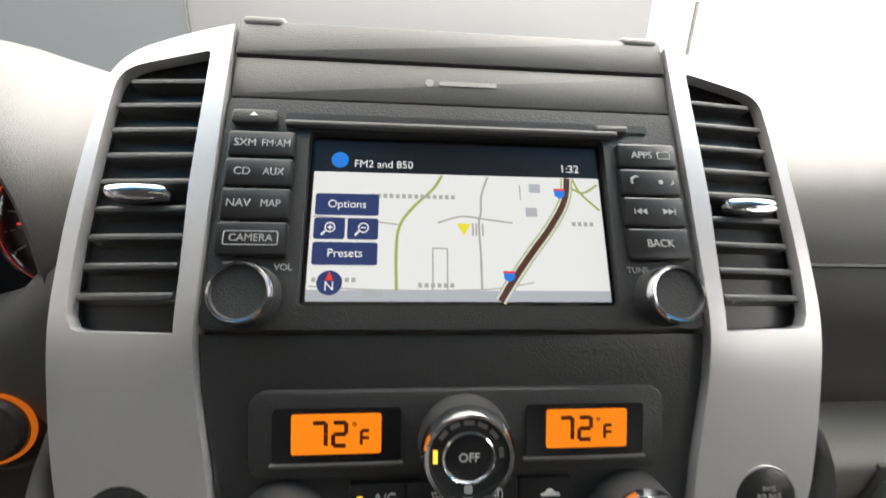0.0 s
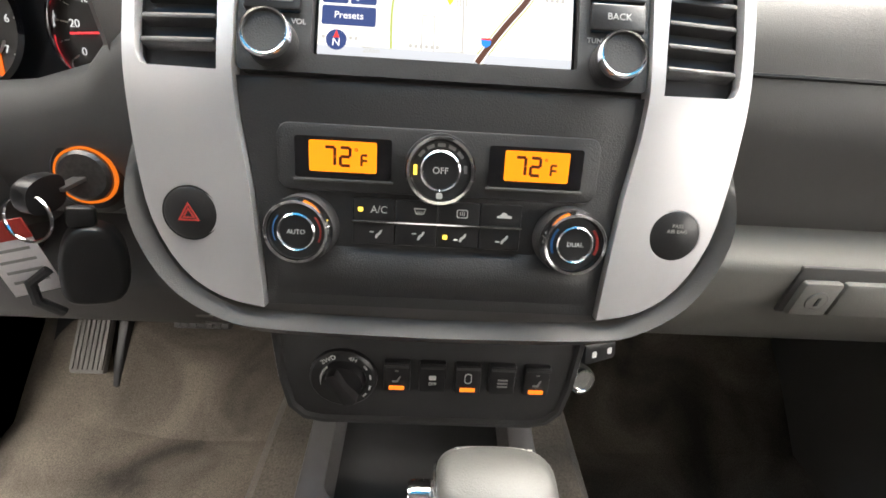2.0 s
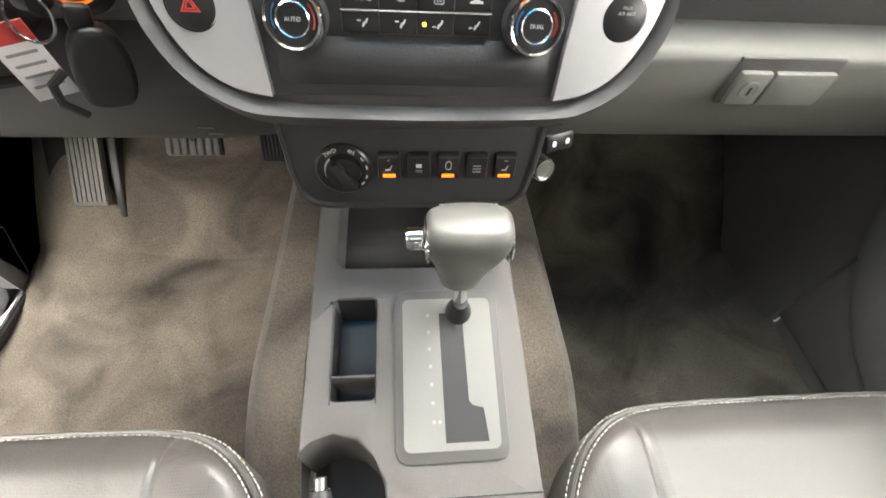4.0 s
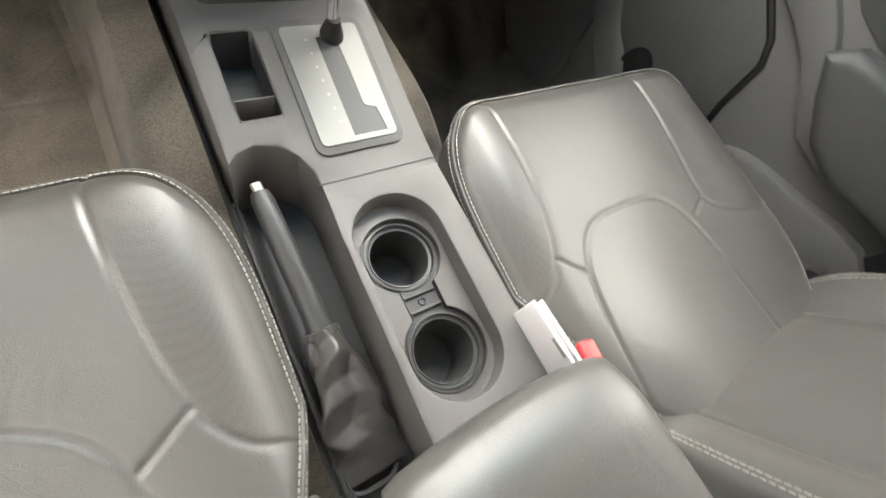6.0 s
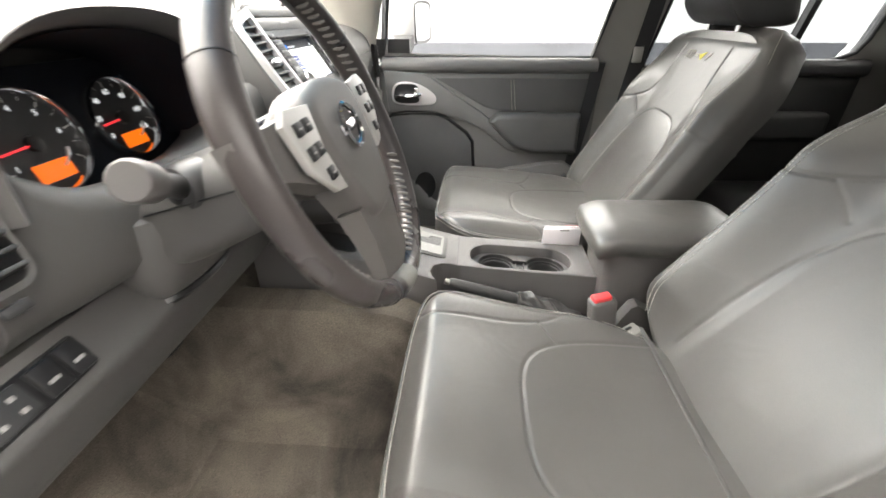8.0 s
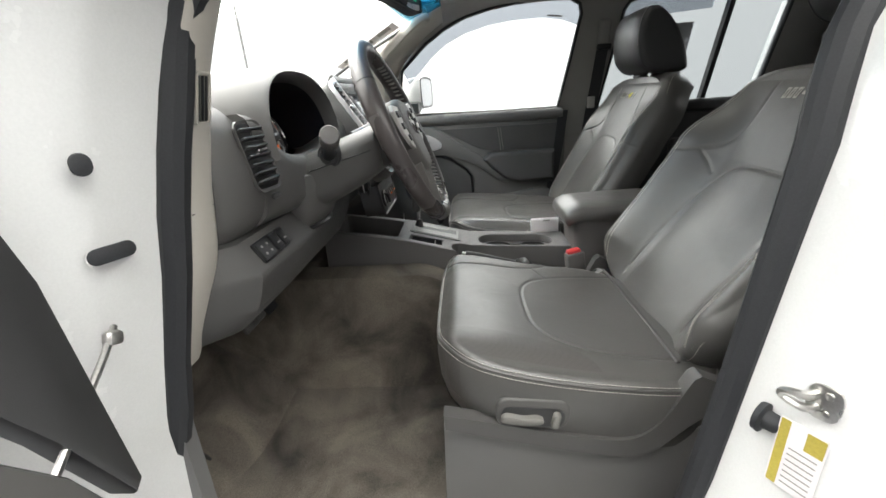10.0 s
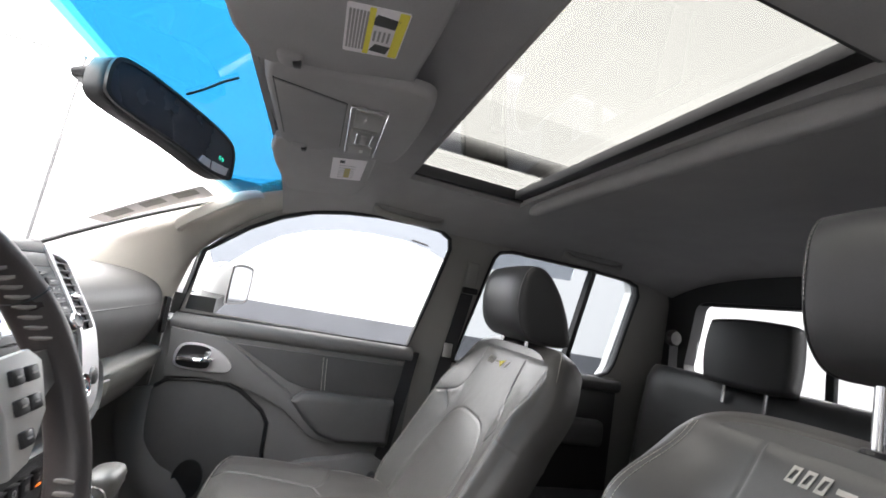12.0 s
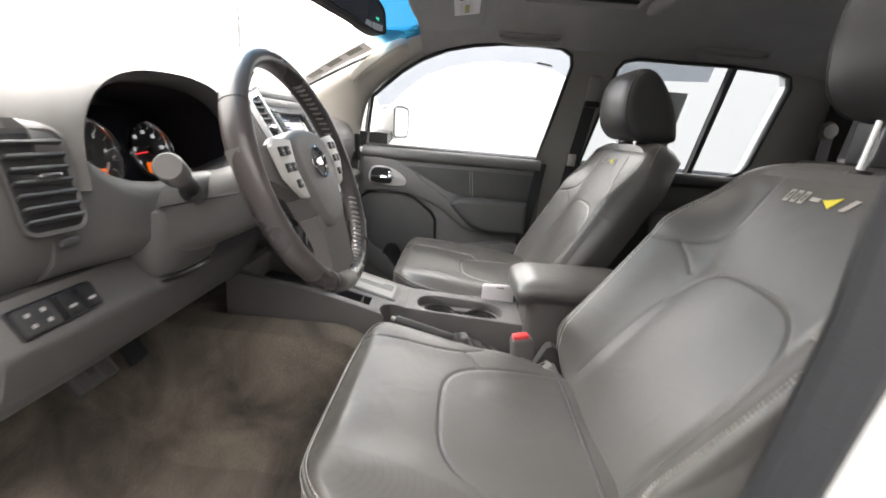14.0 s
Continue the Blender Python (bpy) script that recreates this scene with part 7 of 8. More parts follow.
for off, wd, mt, lv in ((0.0, 0.0052, SCREEN_GREEN, 0.0001), (0.0, 0.0040, SCREEN_MAP, 0.00015), (0.0, 0.0028, SCREEN_HIGHWAY, 0.0002)):
    road([(0.0475, 0.0668), (0.0455, 0.056), (0.0385, 0.044), (0.030, 0.033), (0.022, 0.022), (0.0155, 0.0122)], wd, lv, mt, "highway")
road([(0.050, 0.0665), (0.053, 0.060), (0.061, 0.052)], 0.0010, 0.0001, SCREEN_GREEN)
road([(0.061, 0.064), (0.054, 0.060), (0.047, 0.0635)], 0.0010, 0.0001, SCREEN_GREEN)
road([(-0.061, 0.018), (-0.03, 0.0165), (0.010, 0.017), (0.030, 0.020)], 0.0005, 0.0001, SCREEN_ROAD)
for u, s in ((0.0435, 0.0595), (0.0195, 0.0225)):
    on_screen("road_shield", [(u - 0.0025, s + 0.0018), (u + 0.0025, s + 0.0018), (u + 0.0022, s - 0.0012), (u, s - 0.0026), (u - 0.0022, s - 0.0012)], 0.0003, SCREEN_BLUE)
    on_screen("road_shield_top", rect(u - 0.0024, u + 0.0024, s + 0.0012, s + 0.0021, 0.0002), 0.0004, SCREEN_RED)
on_screen("position_arrow", [(-0.0018, 0.0448), (0.0040, 0.0448), (0.0011, 0.0395)], 0.0003, SCREEN_YELLOW)
for q in range(4):
    on_screen("building_mark", rect(0.0045 + 0.0014 * q, 0.0052 + 0.0014 * q, 0.0395, 0.0450, 0.0001), 0.0003, SCREEN_ROAD)
for u, s in ((0.0325, 0.0615), (0.0305, 0.0505)):
    on_screen("place_mark", rect(u - 0.0025, u + 0.0025, s - 0.002, s + 0.002, 0.0004), 0.0003, SCREEN_GREY)
for u0, u1, s in ((-0.038, -0.001, 0.0565), (0.048, 0.060, 0.0455), (-0.018, 0.0, 0.0185), (-0.060, -0.041, 0.0205)):
    n = int((u1 - u0) / 0.0026)
    for q in range(n):
        on_screen("street_label_bar", rect(u0 + q * 0.0026, u0 + q * 0.0026 + 0.0016, s - 0.0009, s + 0.0009, 0.0002), 0.0003, SCREEN_ROAD)
on_screen("lower_band", rect(-0.0620, 0.0620, 0.0120, 0.0165, 0.0003), 0.00005, SCREEN_GREY)
for (u0, u1, s0, s1), w in (((-0.0605, -0.0345, 0.0475, 0.0570), "Options"), ((-0.0605, -0.0345, 0.0265, 0.0360), "Presets"), ((-0.0605, -0.0480, 0.0372, 0.0463), ""), ((-0.0470, -0.0345, 0.0372, 0.0463), "")):
    on_screen("screen_button", rect(u0, u1, s0, s1, 0.001), 0.0004, SCREEN_BUTTON)
    if w:
        text("button_word", w, 0.0048, SM((u0 + u1) / 2, (s0 + s1) / 2, MW + 0.0007), SCREEN_WHITE, screen, 0.00005)
for u, plus in ((-0.0540, True), (-0.0405, False)):
    m = SM(u, 0.0422, MW + 0.0006)
    part("zoom_mark", ring_plate([(0.0022 * math.cos(a), 0.0022 * math.sin(a)) for a in np.linspace(0, 2 * math.pi, 17)[:-1]], [(0.0017 * math.cos(a), 0.0017 * math.sin(a)) for a in np.linspace(0, 2 * math.pi, 17)[:-1]], 0.0001), SCREEN_WHITE, screen, "", m)
    part("zoom_stem", rbox(0.0024, 0.0008, 0.0001, 0), SCREEN_WHITE, screen, "", m @ pose(-0.0026, -0.0024, 0, 0, 0, 45))
    part("zoom_bar", rbox(0.0022, 0.0005, 0.0001, 0), SCREEN_WHITE, screen, "", m)
    if plus:
        part("zoom_bar", rbox(0.0005, 0.0022, 0.0001, 0), SCREEN_WHITE, screen, "", m)
on_screen("compass", [(-0.0530 + 0.0050 * math.cos(a), 0.0193 + 0.0050 * math.sin(a)) for a in np.linspace(0, 2 * math.pi, 25)[:-1]], 0.0004, SCREEN_BUTTON)
text("compass_letter", "N", 0.0052, SM(-0.0530, 0.0178, MW + 0.0007), SCREEN_WHITE, screen, 0.00005)
on_screen("compass_arrow", [(-0.0545, 0.0202), (-0.0515, 0.0202), (-0.0530, 0.0240)], 0.0006, SCREEN_RED)
text("scale_words", "200m", 0.0036, SM(-0.0360, 0.0150, MW + 0.0004), SCREEN_ROAD, screen, 0.00005)

# ---- climate panel ----
clim = thing("climate_panel", (0, -0.03, 0.6), "dark climate panel with two orange displays and three chrome-ringed dials", "climate control")
cp = [(-0.0995, -0.0005), (0.0995, -0.0005), (0.098, -0.02), (0.0935, -0.05), (0.090, -0.09), (0.0885, -0.115), (-0.0885, -0.115), (-0.090, -0.09), (-0.0935, -0.05), (-0.098, -0.02)]
part("faceplate", bend(prism(cp, 0.004, 0.001, z0=-0.001), (-0.007, -0.015)), PLASTIC_DARK, clim, "dark grey faceplate")
part("brow", bend(prism(rect(-0.080, 0.080, -0.053, -0.0205, 0.006, 4), 0.003, 0.0015, z0=0.003), ()), PLASTIC_DARK, clim)
lbul = []
for t in np.linspace(-1, 1, 21):
    lbul.append([ST(t * 0.083, -0.0815 - 0.027 * q, 0.003 + 0.006 * math.sin(math.pi * q) * (1 - t ** 8)) for q in np.linspace(0, 1, 10)])
part("lower_roll", loft(lbul, cap=False, closed=False), PLASTIC_DARK, clim, "", smooth=60)
for sg in (-1, 1):
    c = sg * 0.0475
    w = part("display_window", bend(prism(rect(c - 0.0235, c + 0.0235, -0.0465, -0.0265, 0.0015), 0.0006, z0=0.0062), ()), GLOSS_BLACK, clim, "gloss black display window")
    part("window_ledge", bend(prism(rect(c - 0.0245, c + 0.0245, -0.0482, -0.0467, 0.0005), 0.002, 0.0006, z0=0.0055), ()), PLASTIC, w)
    u0, u1 = (-0.0640, -0.0312) if sg < 0 else (0.0318, 0.0640)
    lcd = part("orange_display", bend(prism(rect(u0, u1, -0.0432, -0.0283, 0.001), 0.0003, z0=0.007), ()), ORANGE_LIT, w, "glowing orange display")
    mid = (u0 + u1) / 2

    def seg_digit(d, cu, cs, h):
        """Seven-segment strokes."""
        on = {"7": "abc", "2": "abged", "F": "aefg"}[d]
        wd, t = h * 0.55, h * 0.11
        bars = {"a": (0, h / 2, wd, t), "g": (0, 0, wd, t), "d": (0, -h / 2, wd, t), "b": (wd / 2, h / 4, t, h / 2), "c": (wd / 2, -h / 4, t, h / 2), "f": (-wd / 2, h / 4, t, h / 2), "e": (-wd / 2, -h / 4, t, h / 2)}
        for key in on:
            x, y, bw, bh = bars[key]
            part("segment", rbox(bw * 0.95 + (0.0006 if bw < bh else 0), bh * 0.95 + (0.0006 if bh < bw else 0), 0.0002, 0), LCD_DIGIT, lcd, "", SM(cu + x, cs + y, 0.0075))

    off = 0.0 if sg < 0 else -0.002
    seg_digit("7", mid - 0.0062 + off, -0.0357, 0.0085)
    seg_digit("2", mid + 0.0012 + off, -0.0357, 0.0085)
    seg_digit("F", mid + 0.0105 + off, -0.0372, 0.0052)
    part("degree_mark", ring_plate(rrect(0.0016, 0.0016, 0.0007, 2), rrect(0.0008, 0.0008, 0.0003, 2), 0.0002), LCD_DIGIT, lcd, "", SM(mid + 0.0065 + off, -0.0322, 0.0073))


def dial(u, s, r, word, name, marks):
    m = SM(u, s, 0.003)
    k = part(name, lathe([(r * 1.04, 0.0), (r * 1.02, 0.008), (r * 0.99, 0.014), (r * 0.90, 0.0175), (r * 0.84, 0.017), (r * 0.80, 0.0155), (0.0001, 0.0155)], 44), PLASTIC_DARK, clim, "round dial", m)
    part("outer_ring", lathe([(r * 1.0, 0.0125), (r * 0.985, 0.0158), (r * 0.92, 0.0182), (r * 0.84, 0.0178), (r * 0.82, 0.0158)], 44, cap=False), CHROME, k, "bright chrome ring", m)
    part("inner_ring", lathe([(r * 0.56, 0.0155), (r * 0.555, 0.0172), (r * 0.51, 0.0178), (r * 0.48, 0.0168)], 36, cap=False), CHROME, k, "thin chrome ring", m)
    part("centre_button", lathe([(r * 0.49, 0.0155), (r * 0.48, 0.0168), (0.0001, 0.0170)], 32), BLACK, k, "", m)
    text("word", word, r * (0.19 if len(word) > 3 else 0.25), m @ pose(0, 0, 0.0171), WHITE_PRINT, k)
    if marks:
        for a0, a1, mt in ((140, 205, BLUE_PRINT), (-25, 40, RED_PRINT)):
            pts = [m @ Vector((r * 0.69 * math.cos(radians(a)), r * 0.69 * math.sin(radians(a)), 0.0158)) for a in np.linspace(a0, a1, 10)]
            part("arc_mark", tube(pts, r * 0.055, 6, False, 0.3), mt, k)
    else:
        part("lit_mark", rbox(0.0016, 0.0046, 0.0004, 0), YELLOW_LAMP, k, "lit yellow mark", m @ pose(-r * 0.69, 0, 0.0158))
        for a in (140, 115, 90, 65, 40, 5):
            part("dim_mark", rbox(0.0036, 0.0016, 0.0003, 0), GREY_PRINT, k, "", m @ pose(r * 0.69 * math.cos(radians(a)), r * 0.69 * math.sin(radians(a)), 0.0157, 0, 0, a - 90))
        part("fan_mark", prism(rrect(0.003, 0.003, 0.0008, 2), 0.0003), WHITE_PRINT, k, "", m @ pose(0, -r * 0.69, 0.0157))
    return k


dial(0.0, -0.0395, 0.0170, "OFF", "fan_dial", False)
dial(-0.0672, -0.0715, 0.0164, "AUTO", "temperature_dial", True)
dial(0.0672, -0.0715, 0.0164, "DUAL", "temperature_dial", True)
part("button_bar", rbox(0.087, 0.0007, 0.001, 0), CHROME, clim, "thin chrome line", SM(0, -0.0672, 0.0062))
for row in range(2):
    for k in range(4):
        u0 = -0.0432 + 0.0216 * k
        s1 = -0.0555 - 0.0124 * row
        b = part("button", bend(prism(rect(u0 + 0.0002, u0 + 0.0214, s1 - 0.0112, s1, 0.0008), 0.003, 0.0006, z0=0.003), ()), BLACK, clim, "black push button")
        m = SM(u0 + 0.0125, s1 - 0.0056, 0.0062)
        if row == 0 and k == 0:
            text("word", "A/C", 0.0052, m @ pose(0.001, 0, 0), WHITE_PRINT, b)
        elif row == 0 and k == 1:
            part("screen_mark", ring_plate([(-0.0032, 0.0018), (0.0032, 0.0018), (0.002, -0.0012), (-0.002, -0.0012)], [(-0.0027, 0.0013), (0.0027, 0.0013), (0.0016, -0.0008), (-0.0016, -0.0008)], 0.0002), WHITE_PRINT, b, "", m)
            for q in (-0.001, 0, 0.001):
                part("wave_mark", rbox(0.0004, 0.002, 0.0002, 0), WHITE_PRINT, b, "", m @ pose(q, -0.0006, 0))
        elif row == 0 and k == 2:
            part("screen_mark", ring_plate(rrect(0.0058, 0.0044, 0.001, 2), rrect(0.0048, 0.0034, 0.0007, 2), 0.0002), WHITE_PRINT, b, "", m)
            for q in (-0.001, 0, 0.001):
                part("wave_mark", rbox(0.0004, 0.002, 0.0002, 0), WHITE_PRINT, b, "", m @ pose(q, 0, 0))
        elif row == 0:
            part("car_mark", prism([(-0.0038, -0.0012), (0.0038, -0.0012), (0.0036, 0.0), (0.0018, 0.0004), (0.0006, 0.0016), (-0.0012, 0.0016), (-0.0022, 0.0002), (-0.0038, -0.0002)], 0.0002), WHITE_PRINT, b, "", m)
        else:
            part("seat_mark", prism([(-0.001, -0.0022), (0.0002, -0.0022), (0.0008, -0.0008), (0.0020, 0.0), (0.0028, 0.0022), (0.0018, 0.0022), (0.0010, 0.0008), (-0.0004, 0.0)], 0.0002), WHITE_PRINT, b, "", m)
            part("arrow_mark", rbox(0.0022, 0.0007, 0.0002, 0), WHITE_PRINT, b, "", m @ pose(-0.0026, 0.001 if k < 2 else -0.0012, 0))
        if (row, k) in ((0, 0), (1, 2)):
            part("lit_mark", prism(rrect(0.0024, 0.0022, 0.0005, 2), 0.0003), YELLOW_LAMP, b, "lit yellow lamp", SM(u0 + 0.0042, s1 - 0.0056, 0.0062))
# round buttons in the silver surrounds
for sg, nm in ((-1, "hazard_button"), (1, "airbag_lamp")):
    m = SM(sg * 0.1235, -0.0672, 0.0065)
    b = part(nm, lathe([(0.0001, 0), (0.0130, 0), (0.0130, 0.0012), (0.0115, 0.0022), (0.0001, 0.0030)], 36), BLACK, stack, "round black button" if sg < 0 else "round dark grey lamp", m)
    part("rim", lathe([(0.0130, -0.001), (0.0140, 0.0), (0.0138, 0.0012), (0.0129, 0.0010)], 36, cap=False), SILVER if sg > 0 else BLACK, b, "", m)
    if sg < 0:
        tri3 = lambda k: [(k * math.cos(a), k * math.sin(a) - 0.0005) for a in (math.pi / 2, math.pi / 2 + 2.0944, math.pi / 2 + 4.1888)]
        part("triangle", ring_plate(tri3(0.0062), tri3(0.0046), 0.0003), RED_PRINT, b, "red triangle", m @ pose(0, 0, 0.0028))
        part("triangle", ring_plate(tri3(0.0036), tri3(0.0022), 0.0003), RED_PRINT, b, "red triangle", m @ pose(0, 0, 0.0028))
    else:
        text("word", "PASS", 0.0028, m @ pose(0, 0.0055, 0.0030), GREY_PRINT, b)
        text("word", "AIR BAG", 0.0028, m @ pose(0, 0.0026, 0.0031), GREY_PRINT, b)

# ---- switch strip under the stack ----
strip = thing("switch_strip", (0, -0.02, 0.47), "dark switch strip with a rotary drive selector and five rocker switches", "switch panel")
KM = frame_at((0.0, -0.019, 0.4715), (1, 0, 0), (0, 0.14, 0.99))
so = [(-0.103, 0.045), (-0.101, 0.0), (-0.097, -0.024), (-0.088, -0.034), (-0.075, -0.037), (0.075, -0.037), (0.088, -0.034), (0.097, -0.024), (0.101, 0.0), (0.103, 0.045)]
part("panel", prism(so, 0.05, 0.003, z0=-0.05), PLASTIC_DARK, strip, "", KM)
part("edge_bead", tube([KM @ Vector((x, y, 0.0)) for x, y in so], 0.003, 6), PLASTIC_DARK, strip)
m = KM @ pose(-0.0585, 0.0020, 0.0)
sel = part("selector", lathe([(0.0001, 0), (0.0235, 0.0), (0.0232, 0.003), (0.0215, 0.0045), (0.0165, 0.0045), (0.0155, 0.003), (0.0145, 0.0045), (0.0138, 0.009), (0.0001, 0.010)], 44), BLACK, strip, "black rotary drive selector", m)
part("grip", prism(smooth_poly([(-0.005, -0.0135), (0.005, -0.0135), (0.0042, 0.0), (0.004, 0.0125), (-0.004, 0.0125), (-0.0042, 0.0)], 4), 0.010, 0.003), BLACK, sel, "", m @ pose(0, 0, 0.006, 0, 0, 30))
part("pointer", tube([m @ Vector((0.0150 * math.cos(a), 0.0150 * math.sin(a), 0.0052)) for a in np.linspace(2.3, 3.9, 10)], 0.0011, 6, False, 0.5), WHITE_PRINT, sel, "white curved mark")
text("word", "2WD", 0.0050, m @ pose(-0.009, 0.0170, 0.0047, 0, 0, 28), WHITE_PRINT, sel)
text("word", "4H", 0.0050, m @ pose(0.0075, 0.0178, 0.0047, 0, 0, -22), WHITE_PRINT, sel)
for a in (35, 10, -18, -40):
    part("dial_mark", rbox(0.0036, 0.0013, 0.0003, 0), WHITE_PRINT, sel, "", m @ pose(0.0192 * math.cos(radians(a)), 0.0192 * math.sin(radians(a)), 0.0046, 0, 0, a - 90))
for k, u in enumerate((-0.0215, 0.003, 0.0275, 0.0515, 0.0755)):
    m = KM @ pose(u, 0.006, 0.0)
    s = part("rocker_switch", rbox(0.0185, 0.0245, 0.008, 0.002, 2), BLACK, strip, "black rocker switch", m @ pose(0, 0, 0.001, -4))
    part("switch_cap", rbox(0.017, 0.003, 0.002, 0.0008), PLASTIC_DARK, s, "", m @ pose(0, 0.0105, 0.0055))
    if k in (0, 4):
        part("seat_mark", prism([(-0.003, -0.002), (0.001, -0.002), (0.003, 0.003), (0.002, 0.003), (0.0, -0.0005), (-0.003, -0.0005)], 0.0003), GREY_PRINT, s, "", m @ pose(0, -0.001, 0.0056, -4))
        text("word", "HI", 0.0026, m @ pose(0, 0.0062, 0.0053, -4), GREY_PRINT, s)
    elif k == 1:
        part("car_mark", prism(rrect(0.005, 0.0035, 0.001, 2), 0.0003), WHITE_PRINT, s, "", m @ pose(0, 0.0015, 0.0055, -4))
        text("word", "OFF", 0.0032, m @ pose(0, -0.0035, 0.0059, -4), WHITE_PRINT, s)
    elif k == 2:
        part("car_mark", ring_plate(rrect(0.005, 0.008, 0.002, 3), rrect(0.0038, 0.0066, 0.0015, 3), 0.0003), WHITE_PRINT, s, "", m @ pose(0, 0.0018, 0.0055, -4))
    else:
        for q in range(3):
            part("print_line", rbox(0.007, 0.0012, 0.0003, 0), GREY_PRINT, s, "", m @ pose(0, 0.0015 - 0.0028 * q, 0.0057, -4))
    if k in (0, 2, 4):
        part("amber_lamp", rbox(0.0105, 0.0030, 0.0010, 0.0004), AMBER_LAMP, s, "lit amber lamp", m @ pose(0, -0.0078, 0.0058, -4))
pod = thing("power_socket", (0.124, 0.0, 0.455), "chrome-rimmed socket and ports beside the switch strip", "power socket")
PM = frame_at((0.124, 0.008, 0.447), (0.93, 0.35, 0), (0, 0.3, 0.95))
part("tube", lathe([(0.0118, -0.03), (0.0118, 0.0), (0.0108, 0.002), (0.0094, 0.002), (0.0088, -0.002), (0.0001, -0.003)], 28), CHROME, pod, "chrome socket rim", PM)
part("lid", lathe([(0.0001, 0), (0.0085, 0), (0.0085, 0.0005), (0.0001, 0.001)], 24), STEEL, pod, "", PM @ pose(0, 0, -0.0015))
part("port_block", rbox(0.030, 0.018, 0.024, 0.004), BLACK, pod, "black port block", frame_at((0.127, 0.006, 0.483), (0.93, 0.35, 0), (0, 0.3, 0.95)) @ pose(0, 0, -0.008))
for q in (-0.007, 0.007):
    part("port_mark", prism(rrect(0.004, 0.005, 0.001, 2), 0.0004), WHITE_PRINT, pod, "", frame_at((0.127, 0.006, 0.483), (0.93, 0.35, 0), (0, 0.3, 0.95)) @ pose(q, 0, 0.0042))

# glove box lock and handle
GMx = frame_at((0.31, 0.0305, 0.526), (1, 0, 0), (0, -0.05, 1))
part("handle_recess", rbox(0.096, 0.044, 0.004, 0.003), PLASTIC, glove, "", GMx @ pose(0.009, 0.002, -0.002))
part("lock_plate", rbox(0.030, 0.032, 0.010, 0.003), PLASTIC_LIGHT, glove, "", GMx @ pose(-0.019, -0.003, 0.0))
part("lock", lathe([(0.0001, 0), (0.0085, 0), (0.0085, 0.001), (0.0072, 0.0014), (0.0068, 0.0010), (0.0001, 0.0010)], 28), PLASTIC_LIGHT, glove, "", GMx @ pose(-0.019, -0.003, 0.0050))
part("key_slot", rbox(0.0022, 0.0075, 0.0006, 0), BLACK, glove, "", GMx @ pose(-0.019, -0.003, 0.0063))
part("pull", rbox(0.058, 0.032, 0.010, 0.003), PLASTIC_LIGHT, glove, "", GMx @ pose(0.0265, -0.003, 0.0))
part("pad_seam", tube([(x, 0.0562 + e, 0.6725) for x, e in zip([0.16] + xs_p[1:], end)], 0.0016, 6), BLACK, dash)
# passenger end vent
EV = frame_at((0.682, 0.058, 0.640), (0.86, 0.50, 0), (0, 0.05, 1))
pv = part("end_vent", prism(rrect(0.034, 0.098, 0.009), 0.010, 0.0015), BLACK, dash, "black slatted end vent", EV)
for k in range(8):
    part("vent_slat", rbox(0.031, 0.0035, 0.007, 0.001), PLASTIC, pv, "", EV @ pose(0, -0.040 + 0.0115 * k, 0.011, -20))

# ---- instrument cluster and the driver's controls ----
CX = -0.36
hood = thing("instrument_hood", (CX, 0.12, 0.70), "grey arched hood over the instruments", "instrument hood")


def hood_ring(y, k, dz=0.0, foot=0.645):
    pts = []
    for i in range(31):
        a = math.pi * i / 30
        c, s = math.cos(a), math.sin(a)
        x = 0.004 + 0.170 * k * (abs(c) ** 0.80) * math.copysign(1, c)
        pts.append((CX + x, y - 0.018 * (1 - s), foot + (0.135 * k + dz) * (s ** 0.70)))
    return pts


rings = [hood_ring(0.185, 0.86, 0, 0.63), hood_ring(0.075, 0.93, 0.0, 0.64), hood_ring(0.060, 0.955), hood_ring(0.055, 0.99), hood_ring(0.062, 1.025), hood_ring(0.10, 1.06, -0.001), hood_ring(0.17, 1.10, -0.008), hood_ring(0.27, 1.13, -0.028), hood_ring(0.36, 1.15, -0.05)]
part("shell", loft(rings, cap=False, closed=False), PLASTIC, hood, "", smooth=60)
part("inner_liner", loft([hood_ring(0.188, 0.845, 0, 0.63), hood_ring(0.080, 0.915, -0.002, 0.64)], cap=False, closed=False), LENS_BLACK, hood, "black inner liner", smooth=60)
part("hood_screw", rbox(0.012, 0.004, 0.002, 0.0008), PLASTIC_DARK, hood, "", pose(CX - 0.02, 0.09, 0.7835))
CM = frame_at((-0.330, 0.165, 0.664), (1, 0, 0), (0, 0.26, 0.965))
cl = thing("instrument_cluster", (CX, 0.15, 0.68), "black instrument cluster with chrome-ringed dials and orange displays", "instruments")
part("backing", prism(rrect(0.300, 0.135, 0.03), 0.004, 0.001, z0=-0.004), LENS_BLACK, cl, "", CM)
NEEDLE = glow("red_needle", (0.80, 0.04, 0.05), 0.8)
